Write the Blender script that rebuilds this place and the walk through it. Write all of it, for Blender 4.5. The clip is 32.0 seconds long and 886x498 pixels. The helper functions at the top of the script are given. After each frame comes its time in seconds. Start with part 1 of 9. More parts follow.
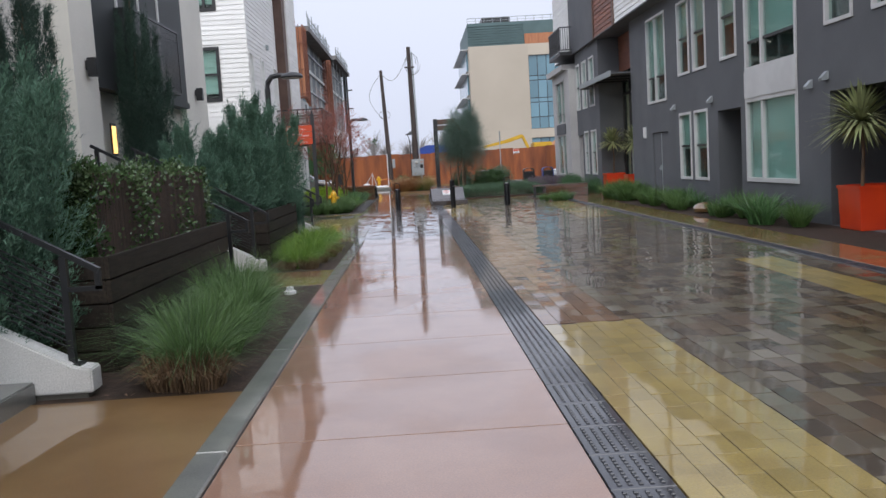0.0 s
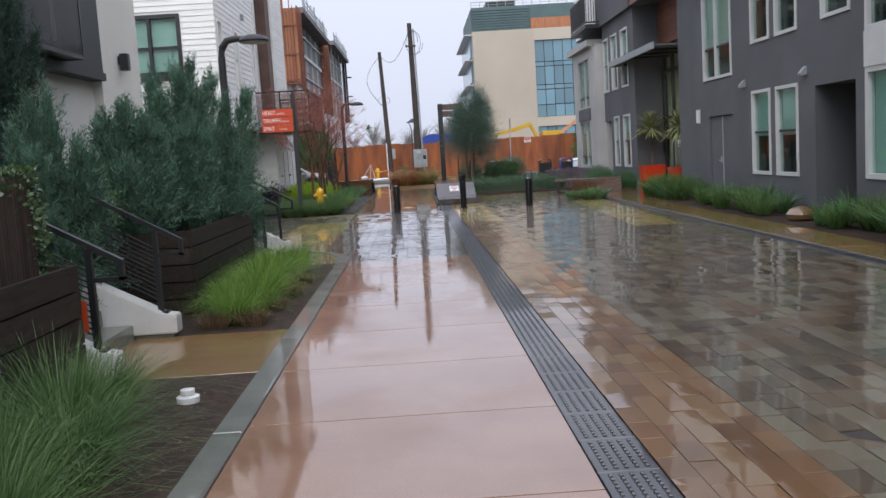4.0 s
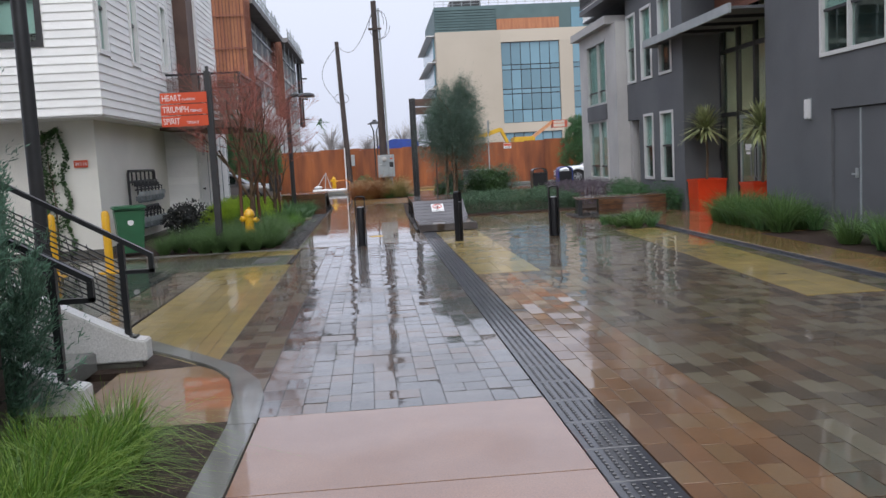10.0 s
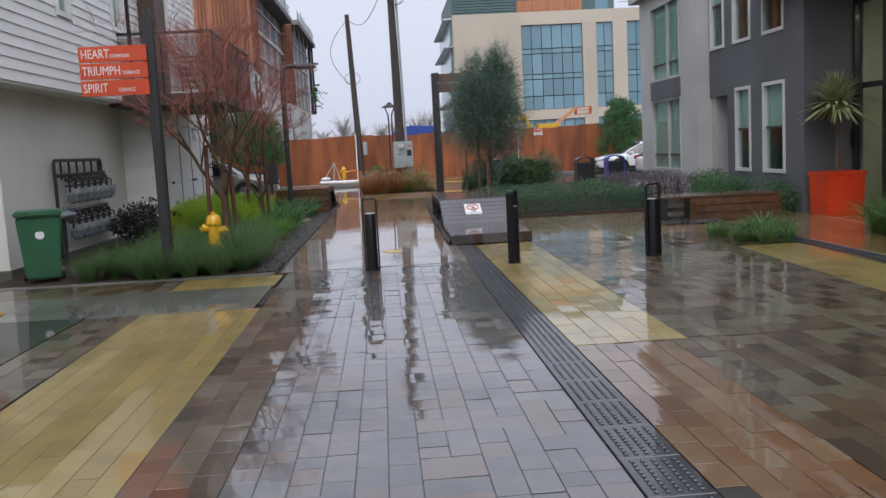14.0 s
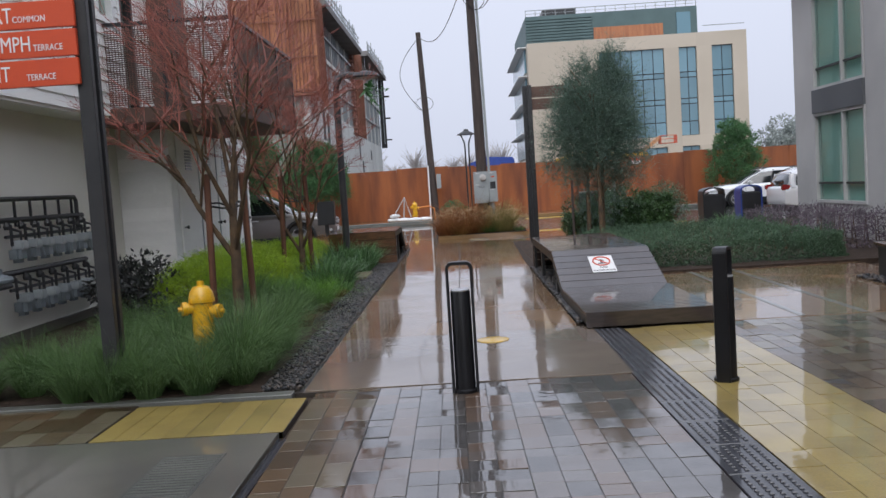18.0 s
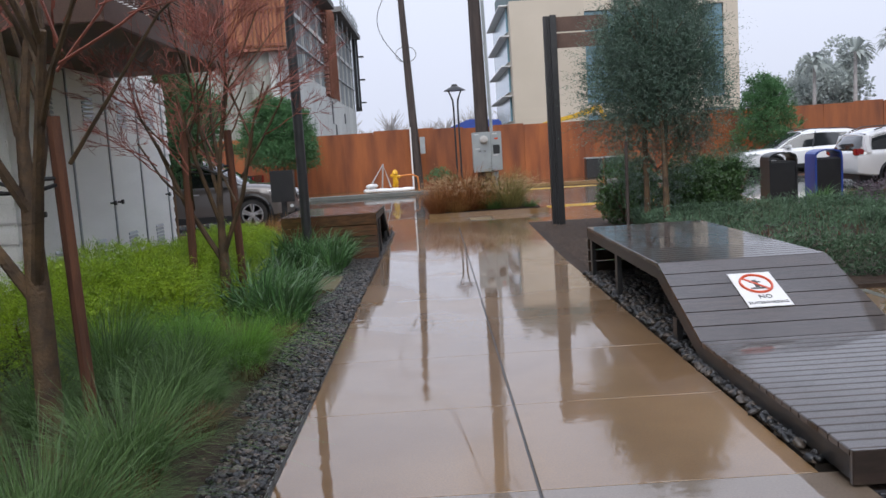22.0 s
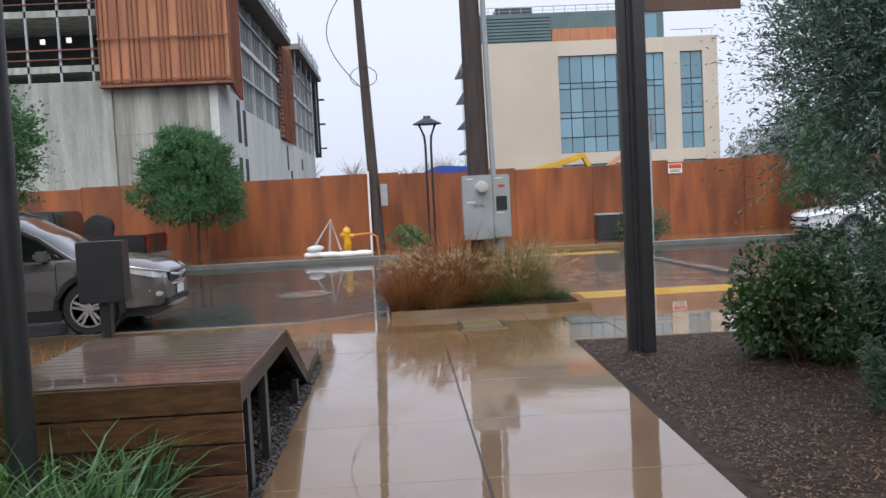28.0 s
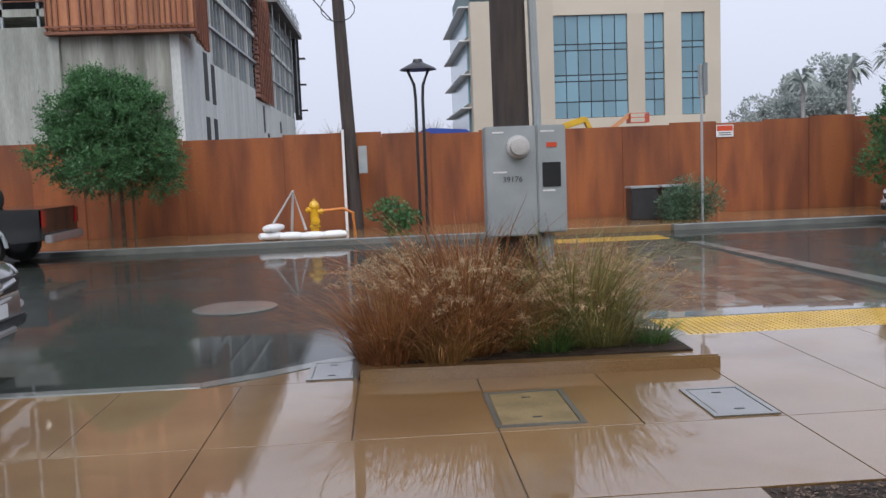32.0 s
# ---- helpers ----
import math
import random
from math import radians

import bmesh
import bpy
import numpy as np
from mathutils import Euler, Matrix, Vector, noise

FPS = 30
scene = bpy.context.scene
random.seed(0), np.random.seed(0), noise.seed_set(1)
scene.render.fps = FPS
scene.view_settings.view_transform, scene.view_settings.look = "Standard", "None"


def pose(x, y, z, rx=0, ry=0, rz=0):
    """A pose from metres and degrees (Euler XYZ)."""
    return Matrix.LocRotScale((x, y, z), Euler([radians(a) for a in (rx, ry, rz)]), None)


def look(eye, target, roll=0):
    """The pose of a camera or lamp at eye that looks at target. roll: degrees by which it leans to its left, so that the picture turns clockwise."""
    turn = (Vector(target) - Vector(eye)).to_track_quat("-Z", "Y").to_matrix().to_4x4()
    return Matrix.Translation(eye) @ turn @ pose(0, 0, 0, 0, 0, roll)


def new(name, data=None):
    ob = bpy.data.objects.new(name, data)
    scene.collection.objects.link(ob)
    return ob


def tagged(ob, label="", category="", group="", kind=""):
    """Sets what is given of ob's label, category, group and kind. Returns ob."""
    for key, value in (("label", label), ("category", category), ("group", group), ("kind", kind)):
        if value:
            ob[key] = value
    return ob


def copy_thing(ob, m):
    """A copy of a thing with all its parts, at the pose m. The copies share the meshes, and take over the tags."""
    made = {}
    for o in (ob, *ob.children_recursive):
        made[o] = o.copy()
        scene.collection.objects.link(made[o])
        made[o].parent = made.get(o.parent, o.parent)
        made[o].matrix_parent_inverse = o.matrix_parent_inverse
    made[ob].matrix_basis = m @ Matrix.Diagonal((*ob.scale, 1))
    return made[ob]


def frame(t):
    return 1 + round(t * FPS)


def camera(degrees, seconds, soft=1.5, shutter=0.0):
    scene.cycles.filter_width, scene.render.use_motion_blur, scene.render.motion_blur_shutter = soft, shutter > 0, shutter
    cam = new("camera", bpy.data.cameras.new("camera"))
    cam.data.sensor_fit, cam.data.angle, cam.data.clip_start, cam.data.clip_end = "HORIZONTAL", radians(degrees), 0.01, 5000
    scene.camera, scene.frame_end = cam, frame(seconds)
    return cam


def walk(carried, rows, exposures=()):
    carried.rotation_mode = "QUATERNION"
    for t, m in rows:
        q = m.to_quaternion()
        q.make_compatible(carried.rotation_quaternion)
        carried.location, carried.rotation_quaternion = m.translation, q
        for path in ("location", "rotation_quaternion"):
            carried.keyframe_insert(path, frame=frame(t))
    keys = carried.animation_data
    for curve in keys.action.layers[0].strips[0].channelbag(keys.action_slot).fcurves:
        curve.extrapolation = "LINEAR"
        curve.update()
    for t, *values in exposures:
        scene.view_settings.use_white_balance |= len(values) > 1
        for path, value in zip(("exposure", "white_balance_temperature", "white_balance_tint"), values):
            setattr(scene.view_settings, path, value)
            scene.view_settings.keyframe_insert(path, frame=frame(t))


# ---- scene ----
cam = camera(54.0, 32.0)
METRES, EYE, TILT, LEAN, TURN = 43.0, 1.6, -0.75, 0.0, -1.4
ROWS = [
    (0.0, 0.0, 0.0, 0.0, -0.29, -4.9, 3.42),
    (0.5, -0.0014, 0.0173, 0.0008, -0.46, -5.36, 3.24),
    (1.0, -0.0021, 0.033, 0.0011, -0.44, -5.8, 3.28),
    (1.5, -0.0015, 0.0492, 0.0016, -0.26, -6.29, 3.07),
    (2.0, -0.0018, 0.0643, 0.0016, -0.27, -6.29, 2.86),
    (2.5, -0.001, 0.0794, 0.0021, -0.15, -6.28, 2.85),
    (3.0, -0.0022, 0.0941, 0.0026, -0.27, -6.01, 3.04),
    (3.5, -0.0027, 0.1079, 0.0026, -0.3, -5.57, 3.39),
    (5.5, -0.0078, 0.1705, 0.0038, 0.05, -5.62, 3.6),
    (6.0, -0.0094, 0.1857, 0.0042, 0.2, -5.72, 3.4),
    (6.5, -0.011, 0.2, 0.0041, 0.22, -5.8, 3.4),
    (7.0, -0.0116, 0.2149, 0.0036, 0.5, -5.71, 3.39),
    (7.5, -0.0122, 0.23, 0.0041, 0.89, -5.79, 3.45),
    (8.0, -0.0127, 0.2458, 0.004, 0.97, -5.64, 3.33),
    (8.5, -0.0138, 0.2614, 0.0045, 0.89, -5.87, 3.35),
    (9.0, -0.0142, 0.2775, 0.0052, 0.63, -5.78, 3.81),
    (9.5, -0.0147, 0.2947, 0.0054, -0.33, -5.31, 3.49),
    (10.0, -0.0161, 0.3101, 0.0055, -2.97, -5.25, 3.06),
    (10.5, -0.0176, 0.3258, 0.005, -3.41, -5.29, 2.46),
    (11.0, -0.0193, 0.3404, 0.0048, -3.59, -5.42, 2.09),
    (11.5, -0.02, 0.3567, 0.0042, -3.46, -5.51, 2.11),
    (12.0, -0.0207, 0.3719, 0.0045, -3.37, -5.66, 2.38),
    (12.5, -0.0204, 0.3873, 0.0043, -3.13, -5.62, 2.52),
    (13.0, -0.0203, 0.4031, 0.0051, -3.27, -5.81, 2.38),
    (13.5, -0.0201, 0.4195, 0.0056, -3.17, -5.93, 2.53),
    (14.0, -0.0202, 0.4368, 0.006, -2.05, -5.91, 3.03),
    (14.5, -0.0208, 0.4523, 0.0061, -1.69, -5.96, 5.19),
    (15.0, -0.021, 0.469, 0.0063, 0.91, -3.22, 3.96),
    (15.5, -0.0218, 0.4836, 0.0058, 1.56, -3.02, 3.19),
    (17.5, -0.0274, 0.5444, 0.0062, 3.72, -3.35, 3.74),
    (18.0, -0.0294, 0.5603, 0.0065, 2.61, -3.42, 3.62),
    (18.5, -0.0316, 0.575, 0.0069, 2.04, -3.37, 2.59),
    (19.0, -0.0357, 0.5911, 0.0072, 1.52, -2.88, 2.39),
    (19.5, -0.0385, 0.6069, 0.0074, 1.25, -2.85, 2.3),
    (20.0, -0.0416, 0.6222, 0.0075, 0.94, -3.14, 3.54),
    (20.5, -0.0431, 0.6377, 0.0073, 0.97, -3.61, 4.51),
    (21.0, -0.0438, 0.6532, 0.0075, 0.95, -3.9, 4.09),
    (21.5, -0.0436, 0.6686, 0.0072, 0.91, -4.84, 4.32),
    (22.0, -0.0438, 0.6839, 0.0078, 0.96, -5.76, 3.61),
    (22.5, -0.0447, 0.699, 0.0086, 0.9, -5.81, 3.65),
    (23.0, -0.0457, 0.7147, 0.0082, 0.9, -7.5, 3.03),
    (23.5, -0.0475, 0.7311, 0.0081, 0.67, -9.91, 2.44),
    (24.0, -0.0488, 0.7472, 0.0082, 0.46, -10.36, 1.85),
    (24.5, -0.0507, 0.7627, 0.0086, 0.21, -9.32, 1.97),
    (25.0, -0.0509, 0.7791, 0.0085, -0.25, -8.88, 2.01),
    (25.5, -0.0509, 0.7949, 0.0093, -0.42, -7.97, 2.15),
    (26.0, -0.0503, 0.8104, 0.0101, -0.33, -5.73, 2.1),
    (26.5, -0.0505, 0.8264, 0.0108, -0.43, -3.61, 2.0),
    (28.5, -0.0493, 0.8892, 0.0119, -1.84, -2.65, 3.22),
    (29.0, -0.0494, 0.905, 0.0117, -2.34, -3.13, 3.19),
    (29.5, -0.0489, 0.9214, 0.0113, -2.42, -3.5, 3.33),
    (30.0, -0.0496, 0.9369, 0.0117, -1.67, -3.47, 3.53),
    (30.5, -0.0492, 0.953, 0.0121, -1.49, -3.39, 3.54),
    (31.0, -0.0495, 0.968, 0.0127, -1.45, -3.46, 2.56),
    (31.5, -0.0505, 0.9815, 0.0132, -2.35, -3.43, 2.36),
    (32.0, -0.051, 0.9966, 0.0134, -2.38, -4.88, 2.27),
]
walk(cam, [(t, pose(0, 0, EYE, TILT, LEAN, TURN) @ pose(METRES * x, METRES * y, METRES * z, 90 + pitch, roll, yaw)) for t, x, y, z, yaw, pitch, roll in ROWS],
     [(0, 0.24), (6, 0.25), (9, 0.25), (12, 0.24), (14, 0.1), (15, 0.12), (18, 0.1), (19, 0.15), (20, 0.17), (21, 0.28), (22, 0.26), (24, 0.42), (26, 0.36), (29, 0.28), (32, 0.15)])

# ---- light ----
wd = bpy.data.worlds.new("overcast")
scene.world = wd
wd.use_nodes = True
wn = wd.node_tree
wn.nodes.clear()
w_out = wn.nodes.new("ShaderNodeOutputWorld")
w_bg = wn.nodes.new("ShaderNodeBackground")
w_sky = wn.nodes.new("ShaderNodeTexSky")
w_sky.sky_type = "NISHITA"
w_sky.sun_disc = False
w_sky.sun_elevation, w_sky.sun_rotation = radians(50), radians(200)
w_sky.dust_density, w_sky.air_density = 6.0, 1.0
w_hsv = wn.nodes.new("ShaderNodeHueSaturation")
w_hsv.inputs["Saturation"].default_value = 0.25
w_hsv.inputs["Value"].default_value = 0.1
w_mix = wn.nodes.new("ShaderNodeMix")
w_mix.data_type = "RGBA"
w_mix.inputs[0].default_value = 0.85
w_mix.inputs[7].default_value = (0.70, 0.748, 0.905, 1)
wn.links.new(w_sky.outputs[0], w_hsv.inputs["Color"])
wn.links.new(w_hsv.outputs[0], w_mix.inputs[6])
# a grey sky is brighter overhead than at the horizon
w_tc = wn.nodes.new("ShaderNodeTexCoord")
w_sep = wn.nodes.new("ShaderNodeSeparateXYZ")
w_up = wn.nodes.new("ShaderNodeMapRange")
w_up.inputs[1].default_value, w_up.inputs[2].default_value = 0.0, 1.0
w_up.inputs[3].default_value, w_up.inputs[4].default_value = 0.93, 1.4
wn.links.new(w_tc.outputs["Generated"], w_sep.inputs[0])
wn.links.new(w_sep.outputs["Z"], w_up.inputs[0])
w_mul = wn.nodes.new("ShaderNodeVectorMath")
w_mul.operation = "SCALE"
wn.links.new(w_mix.outputs[2], w_mul.inputs[0])
wn.links.new(w_up.outputs[0], w_mul.inputs["Scale"])
wn.links.new(w_mul.outputs[0], w_bg.inputs["Color"])
w_bg.inputs["Strength"].default_value = 1.06
wn.links.new(w_bg.outputs[0], w_out.inputs["Surface"])
sun_data = bpy.data.lights.new("sun", "SUN")
sun_data.energy, sun_data.angle, sun_data.color = 1.5, radians(60), (1.0, 0.99, 0.98)
sun = new("sun", sun_data)
sun.matrix_world = look((0, 0, 60), (1, 52, 0))

# ---- materials ----


def rgba(c):
    return (c[0], c[1], c[2], 1)


def mat(name, a, b=None, rough=0.6, scale=3.0, fine=60.0, bump=0.1, metal=0.0, coat=0.0, wet=0.0, piece=0.0, stretch=(1, 1, 1), ripple=0.0, spec=0.5, thin=0.0, third=None):
    """A surface of two base colours a and b in patches, with a fine grain, bump, and a film of water (wet)."""
    m = bpy.data.materials.new(name)
    m.use_nodes = True
    nt = m.node_tree
    n, l = nt.nodes, nt.links
    bs = n["Principled BSDF"]
    b = b or tuple(x * 0.8 for x in a)
    geo_n = n.new("ShaderNodeNewGeometry")
    mp = n.new("ShaderNodeMapping")
    mp.inputs["Scale"].default_value = stretch
    l.new(geo_n.outputs["Position"], mp.inputs["Vector"])
    big = n.new("ShaderNodeTexNoise")
    big.inputs["Scale"].default_value, big.inputs["Detail"].default_value = scale, 6
    l.new(mp.outputs[0], big.inputs["Vector"])
    small = n.new("ShaderNodeTexNoise")
    small.inputs["Scale"].default_value, small.inputs["Detail"].default_value = fine, 4
    l.new(mp.outputs[0], small.inputs["Vector"])
    ramp = n.new("ShaderNodeMapRange")
    ramp.inputs[1].default_value, ramp.inputs[2].default_value = 0.36, 0.64
    l.new(big.outputs["Fac"], ramp.inputs[0])
    mx = n.new("ShaderNodeMix")
    mx.data_type = "RGBA"
    mx.inputs[6].default_value, mx.inputs[7].default_value = rgba(a), rgba(b)
    l.new(ramp.outputs[0], mx.inputs[0])
    col = mx.outputs[2]
    if piece:
        oi = n.new("ShaderNodeObjectInfo")
        ad = n.new("ShaderNodeMath")
        ad.operation = "ADD"
        l.new(oi.outputs["Random"], ad.inputs[0])
        l.new(geo_n.outputs["Random Per Island"], ad.inputs[1])
        fr = n.new("ShaderNodeMath")
        fr.operation = "FRACT"
        l.new(ad.outputs[0], fr.inputs[0])
        if third:
            m3 = n.new("ShaderNodeMix")
            m3.data_type = "RGBA"
            rr = n.new("ShaderNodeMapRange")
            rr.inputs[1].default_value, rr.inputs[2].default_value = 0.5, 0.8
            l.new(fr.outputs[0], rr.inputs[0])
            l.new(rr.outputs[0], m3.inputs[0])
            l.new(col, m3.inputs[6])
            m3.inputs[7].default_value = rgba(third)
            col = m3.outputs[2]
        mr = n.new("ShaderNodeMapRange")
        mr.inputs[3].default_value, mr.inputs[4].default_value = 1 - piece, 1 + piece
        l.new(fr.outputs[0], mr.inputs[0])
        hs = n.new("ShaderNodeHueSaturation")
        l.new(mr.outputs[0], hs.inputs["Value"])
        l.new(col, hs.inputs["Color"])
        col = hs.outputs[0]
    gr = n.new("ShaderNodeMapRange")
    gr.inputs[1].default_value, gr.inputs[2].default_value = 0.3, 0.7
    gr.inputs[3].default_value, gr.inputs[4].default_value = (0.97, 1.03) if bump <= 0.06 else (0.82, 1.15)
    l.new(small.outputs["Fac"], gr.inputs[0])
    h2 = n.new("ShaderNodeHueSaturation")
    l.new(gr.outputs[0], h2.inputs["Value"])
    l.new(col, h2.inputs["Color"])
    l.new(h2.outputs[0], bs.inputs["Base Color"])
    bs.inputs["Metallic"].default_value = metal
    bs.inputs["Specular IOR Level"].default_value = min(spec, 0.2) if wet else spec
    rg = n.new("ShaderNodeMapRange")
    rg.inputs[3].default_value, rg.inputs[4].default_value = rough * 0.8, min(1, rough * 1.2)
    l.new(small.outputs["Fac"], rg.inputs[0])
    l.new(rg.outputs[0], bs.inputs["Roughness"])
    bp = n.new("ShaderNodeBump")
    bp.inputs["Strength"].default_value, bp.inputs["Distance"].default_value = bump, 0.01
    l.new(small.outputs["Fac"], bp.inputs["Height"])
    l.new(bp.outputs[0], bs.inputs["Normal"])
    if wet:
        film = n.new("ShaderNodeTexNoise")
        film.inputs["Scale"].default_value, film.inputs["Detail"].default_value = 0.9, 4
        l.new(geo_n.outputs["Position"], film.inputs["Vector"])
        fm = n.new("ShaderNodeMapRange")
        fm.inputs[1].default_value, fm.inputs[2].default_value = 0.42, 0.6
        fm.inputs[3].default_value, fm.inputs[4].default_value = 0.012, 0.02 + 0.1 * (1.2 - wet)
        l.new(film.outputs["Fac"], fm.inputs[0])
        damp = n.new("ShaderNodeTexNoise")
        damp.inputs["Scale"].default_value, damp.inputs["Detail"].default_value, damp.inputs["Distortion"].default_value = 0.8, 7, 0.4
        l.new(geo_n.outputs["Position"], damp.inputs["Vector"])
        dm = n.new("ShaderNodeMapRange")
        dm.inputs[1].default_value, dm.inputs[2].default_value = 0.38, 0.5
        dm.inputs[3].default_value, dm.inputs[4].default_value = wet * 0.8, wet
        l.new(damp.outputs["Fac"], dm.inputs[0])
        l.new(dm.outputs[0], bs.inputs["Coat Weight"])
        bs.inputs["Coat IOR"].default_value = 1.9
        l.new(fm.outputs[0], bs.inputs["Coat Roughness"])
        rp = n.new("ShaderNodeTexNoise")
        rp.inputs["Scale"].default_value, rp.inputs["Detail"].default_value = 11.0, 2
        l.new(geo_n.outputs["Position"], rp.inputs["Vector"])
        b2 = n.new("ShaderNodeBump")
        b2.inputs["Strength"].default_value, b2.inputs["Distance"].default_value = 0.03 + ripple * 0.7, 0.01
        pm = n.new("ShaderNodeMapRange")
        pm.inputs[1].default_value, pm.inputs[2].default_value = 0.4, 0.62
        pm.inputs[3].default_value, pm.inputs[4].default_value = 0.25, 1.0
        l.new(film.outputs["Fac"], pm.inputs[0])
        pr = n.new("ShaderNodeMath")
        pr.operation = "MULTIPLY"
        l.new(rp.outputs["Fac"], pr.inputs[0])
        l.new(pm.outputs[0], pr.inputs[1])
        l.new(pr.outputs[0], b2.inputs["Height"])
        l.new(b2.outputs[0], bs.inputs["Coat Normal"])
    elif coat:
        bs.inputs["Coat Weight"].default_value = coat
        bs.inputs["Coat Roughness"].default_value = 0.08
    if thin:
        bs.inputs["Subsurface Weight"].default_value = 0.0
        tr = n.new("ShaderNodeBsdfTranslucent")
        l.new(h2.outputs[0], tr.inputs["Color"])
        ms = n.new("ShaderNodeMixShader")
        ms.inputs[0].default_value = thin
        l.new(bs.outputs[0], ms.inputs[1])
        l.new(tr.outputs[0], ms.inputs[2])
        l.new(ms.outputs[0], n["Material Output"].inputs["Surface"])
    return m


def glass_mat(name, tint, alpha_mix=0.35, rough=0.02):
    m = bpy.data.materials.new(name)
    m.use_nodes = True
    nt = m.node_tree
    nt.nodes.remove(nt.nodes["Principled BSDF"])
    g = nt.nodes.new("ShaderNodeBsdfGlossy")
    g.inputs["Roughness"].default_value = rough
    t = nt.nodes.new("ShaderNodeBsdfTransparent")
    t.inputs["Color"].default_value = rgba(tint)
    lw = nt.nodes.new("ShaderNodeLayerWeight")
    pw = nt.nodes.new("ShaderNodeMath")
    pw.operation = "POWER"
    pw.inputs[1].default_value = 7.0
    nt.links.new(lw.outputs["Facing"], pw.inputs[0])
    ad = nt.nodes.new("ShaderNodeMath")
    ad.operation = "ADD"
    ad.use_clamp = True
    ad.inputs[1].default_value = alpha_mix * 0.25
    nt.links.new(pw.outputs[0], ad.inputs[0])
    ms = nt.nodes.new("ShaderNodeMixShader")
    nt.links.new(ad.outputs[0], ms.inputs[0])
    nt.links.new(t.outputs[0], ms.inputs[1])
    nt.links.new(g.outputs[0], ms.inputs[2])
    nt.links.new(ms.outputs[0], nt.nodes["Material Output"].inputs["Surface"])
    return m


def glow_mat(name, c, strength):
    m = bpy.data.materials.new(name)
    m.use_nodes = True
    bs = m.node_tree.nodes["Principled BSDF"]
    bs.inputs["Base Color"].default_value = rgba(c)
    bs.inputs["Emission Color"].default_value = rgba(c)
    bs.inputs["Emission Strength"].default_value = strength
    return m


M_PINK = mat("wet_pink_concrete", (0.300, 0.165, 0.105), (0.245, 0.125, 0.074), 0.5, 1.2, 90, 0.12, wet=1.0, piece=0.06, ripple=0.07)
M_TANSLAB = mat("wet_tan_concrete", (0.250, 0.148, 0.062), (0.195, 0.108, 0.043), 0.5, 0.9, 90, 0.12, wet=1.0, piece=0.08)
M_WALKSLAB = mat("wet_walk_concrete", (0.225, 0.135, 0.064), (0.165, 0.093, 0.040), 0.5, 0.8, 90, 0.1, wet=1.0, piece=0.08, ripple=0.09)
M_WALKGREY = mat("wet_grey_tan_concrete", (0.195, 0.15, 0.112), (0.14, 0.105, 0.077), 0.5, 0.7, 90, 0.1, wet=1.0, piece=0.06, ripple=0.09)
M_KERB = mat("wet_kerb_concrete", (0.176, 0.180, 0.160), (0.128, 0.132, 0.120), 0.5, 2.5, 80, 0.25, wet=0.8, piece=0.1)
M_PAVGREY = mat("wet_grey_paver", (0.105, 0.095, 0.088), (0.07, 0.062, 0.056), 0.45, 4, 90, 0.25, wet=1.0, piece=0.5, ripple=0.1, third=(0.075, 0.048, 0.032))
M_PAVBROWN = mat("wet_brown_paver", (0.12, 0.074, 0.038), (0.085, 0.064, 0.038), 0.5, 1.1, 90, 0.3, wet=0.82, piece=0.5, ripple=0.14, third=(0.095, 0.08, 0.052), spec=0.2)
M_PAVWARM = mat("wet_tan_brown_paver", (0.19, 0.098, 0.042), (0.14, 0.07, 0.03), 0.5, 0.9, 90, 0.3, wet=0.85, piece=0.28, ripple=0.14, third=(0.15, 0.09, 0.042), spec=0.2)
M_YELLOW = mat("wet_yellow_paver", (0.335, 0.25, 0.078), (0.27, 0.196, 0.062), 0.45, 3, 90, 0.2, wet=0.9, piece=0.12, ripple=0.05)
M_TACT = mat("yellow_tactile", (0.62, 0.40, 0.05), (0.52, 0.33, 0.05), 0.5, 3, 90, 0.2, wet=0.7)
M_GRATE = mat("black_grate", (0.02, 0.021, 0.027), (0.03, 0.031, 0.037), 0.4, 6, 90, 0.2, wet=0.6, piece=0.15)
M_ASPHALT = mat("wet_asphalt", (0.028, 0.034, 0.027), (0.02, 0.024, 0.019), 0.5, 0.6, 120, 0.3, wet=0.62, ripple=0.02, spec=0.12)
M_GREYSLAB = mat("wet_grey_concrete", (0.147, 0.140, 0.119), (0.105, 0.101, 0.087), 0.5, 1.0, 90, 0.15, wet=1.0, piece=0.06)
M_JOINT = mat("dark_joint", (0.05, 0.043, 0.037), (0.035, 0.03, 0.026), 0.4, 5, 60, 0.2, wet=0.3, ripple=0.1)
M_SOIL = mat("wet_mulch", (0.056, 0.037, 0.027), (0.03, 0.02, 0.014), 0.8, 9, 55, 0.9, spec=0.25)
M_GRAVEL = mat("black_pebble", (0.016, 0.017, 0.019), (0.032, 0.033, 0.034), 0.38, 9, 60, 0.1, piece=0.85, third=(0.05, 0.04, 0.032))
M_GREYWALL = mat("charcoal_stucco", (0.124, 0.129, 0.137), (0.103, 0.108, 0.115), 0.85, 0.7, 150, 0.25)
M_PALEWALL = mat("pale_grey_stucco", (0.50, 0.49, 0.475), (0.43, 0.42, 0.41), 0.85, 0.8, 150, 0.2)
M_CREAM = mat("cream_stucco", (0.76, 0.74, 0.67), (0.68, 0.66, 0.6), 0.85, 0.6, 150, 0.25)
M_SIDING = mat("white_siding", (0.84, 0.835, 0.81), (0.78, 0.775, 0.75), 0.6, 0.9, 80, 0.08, piece=0.05, stretch=(1, 1, 4))
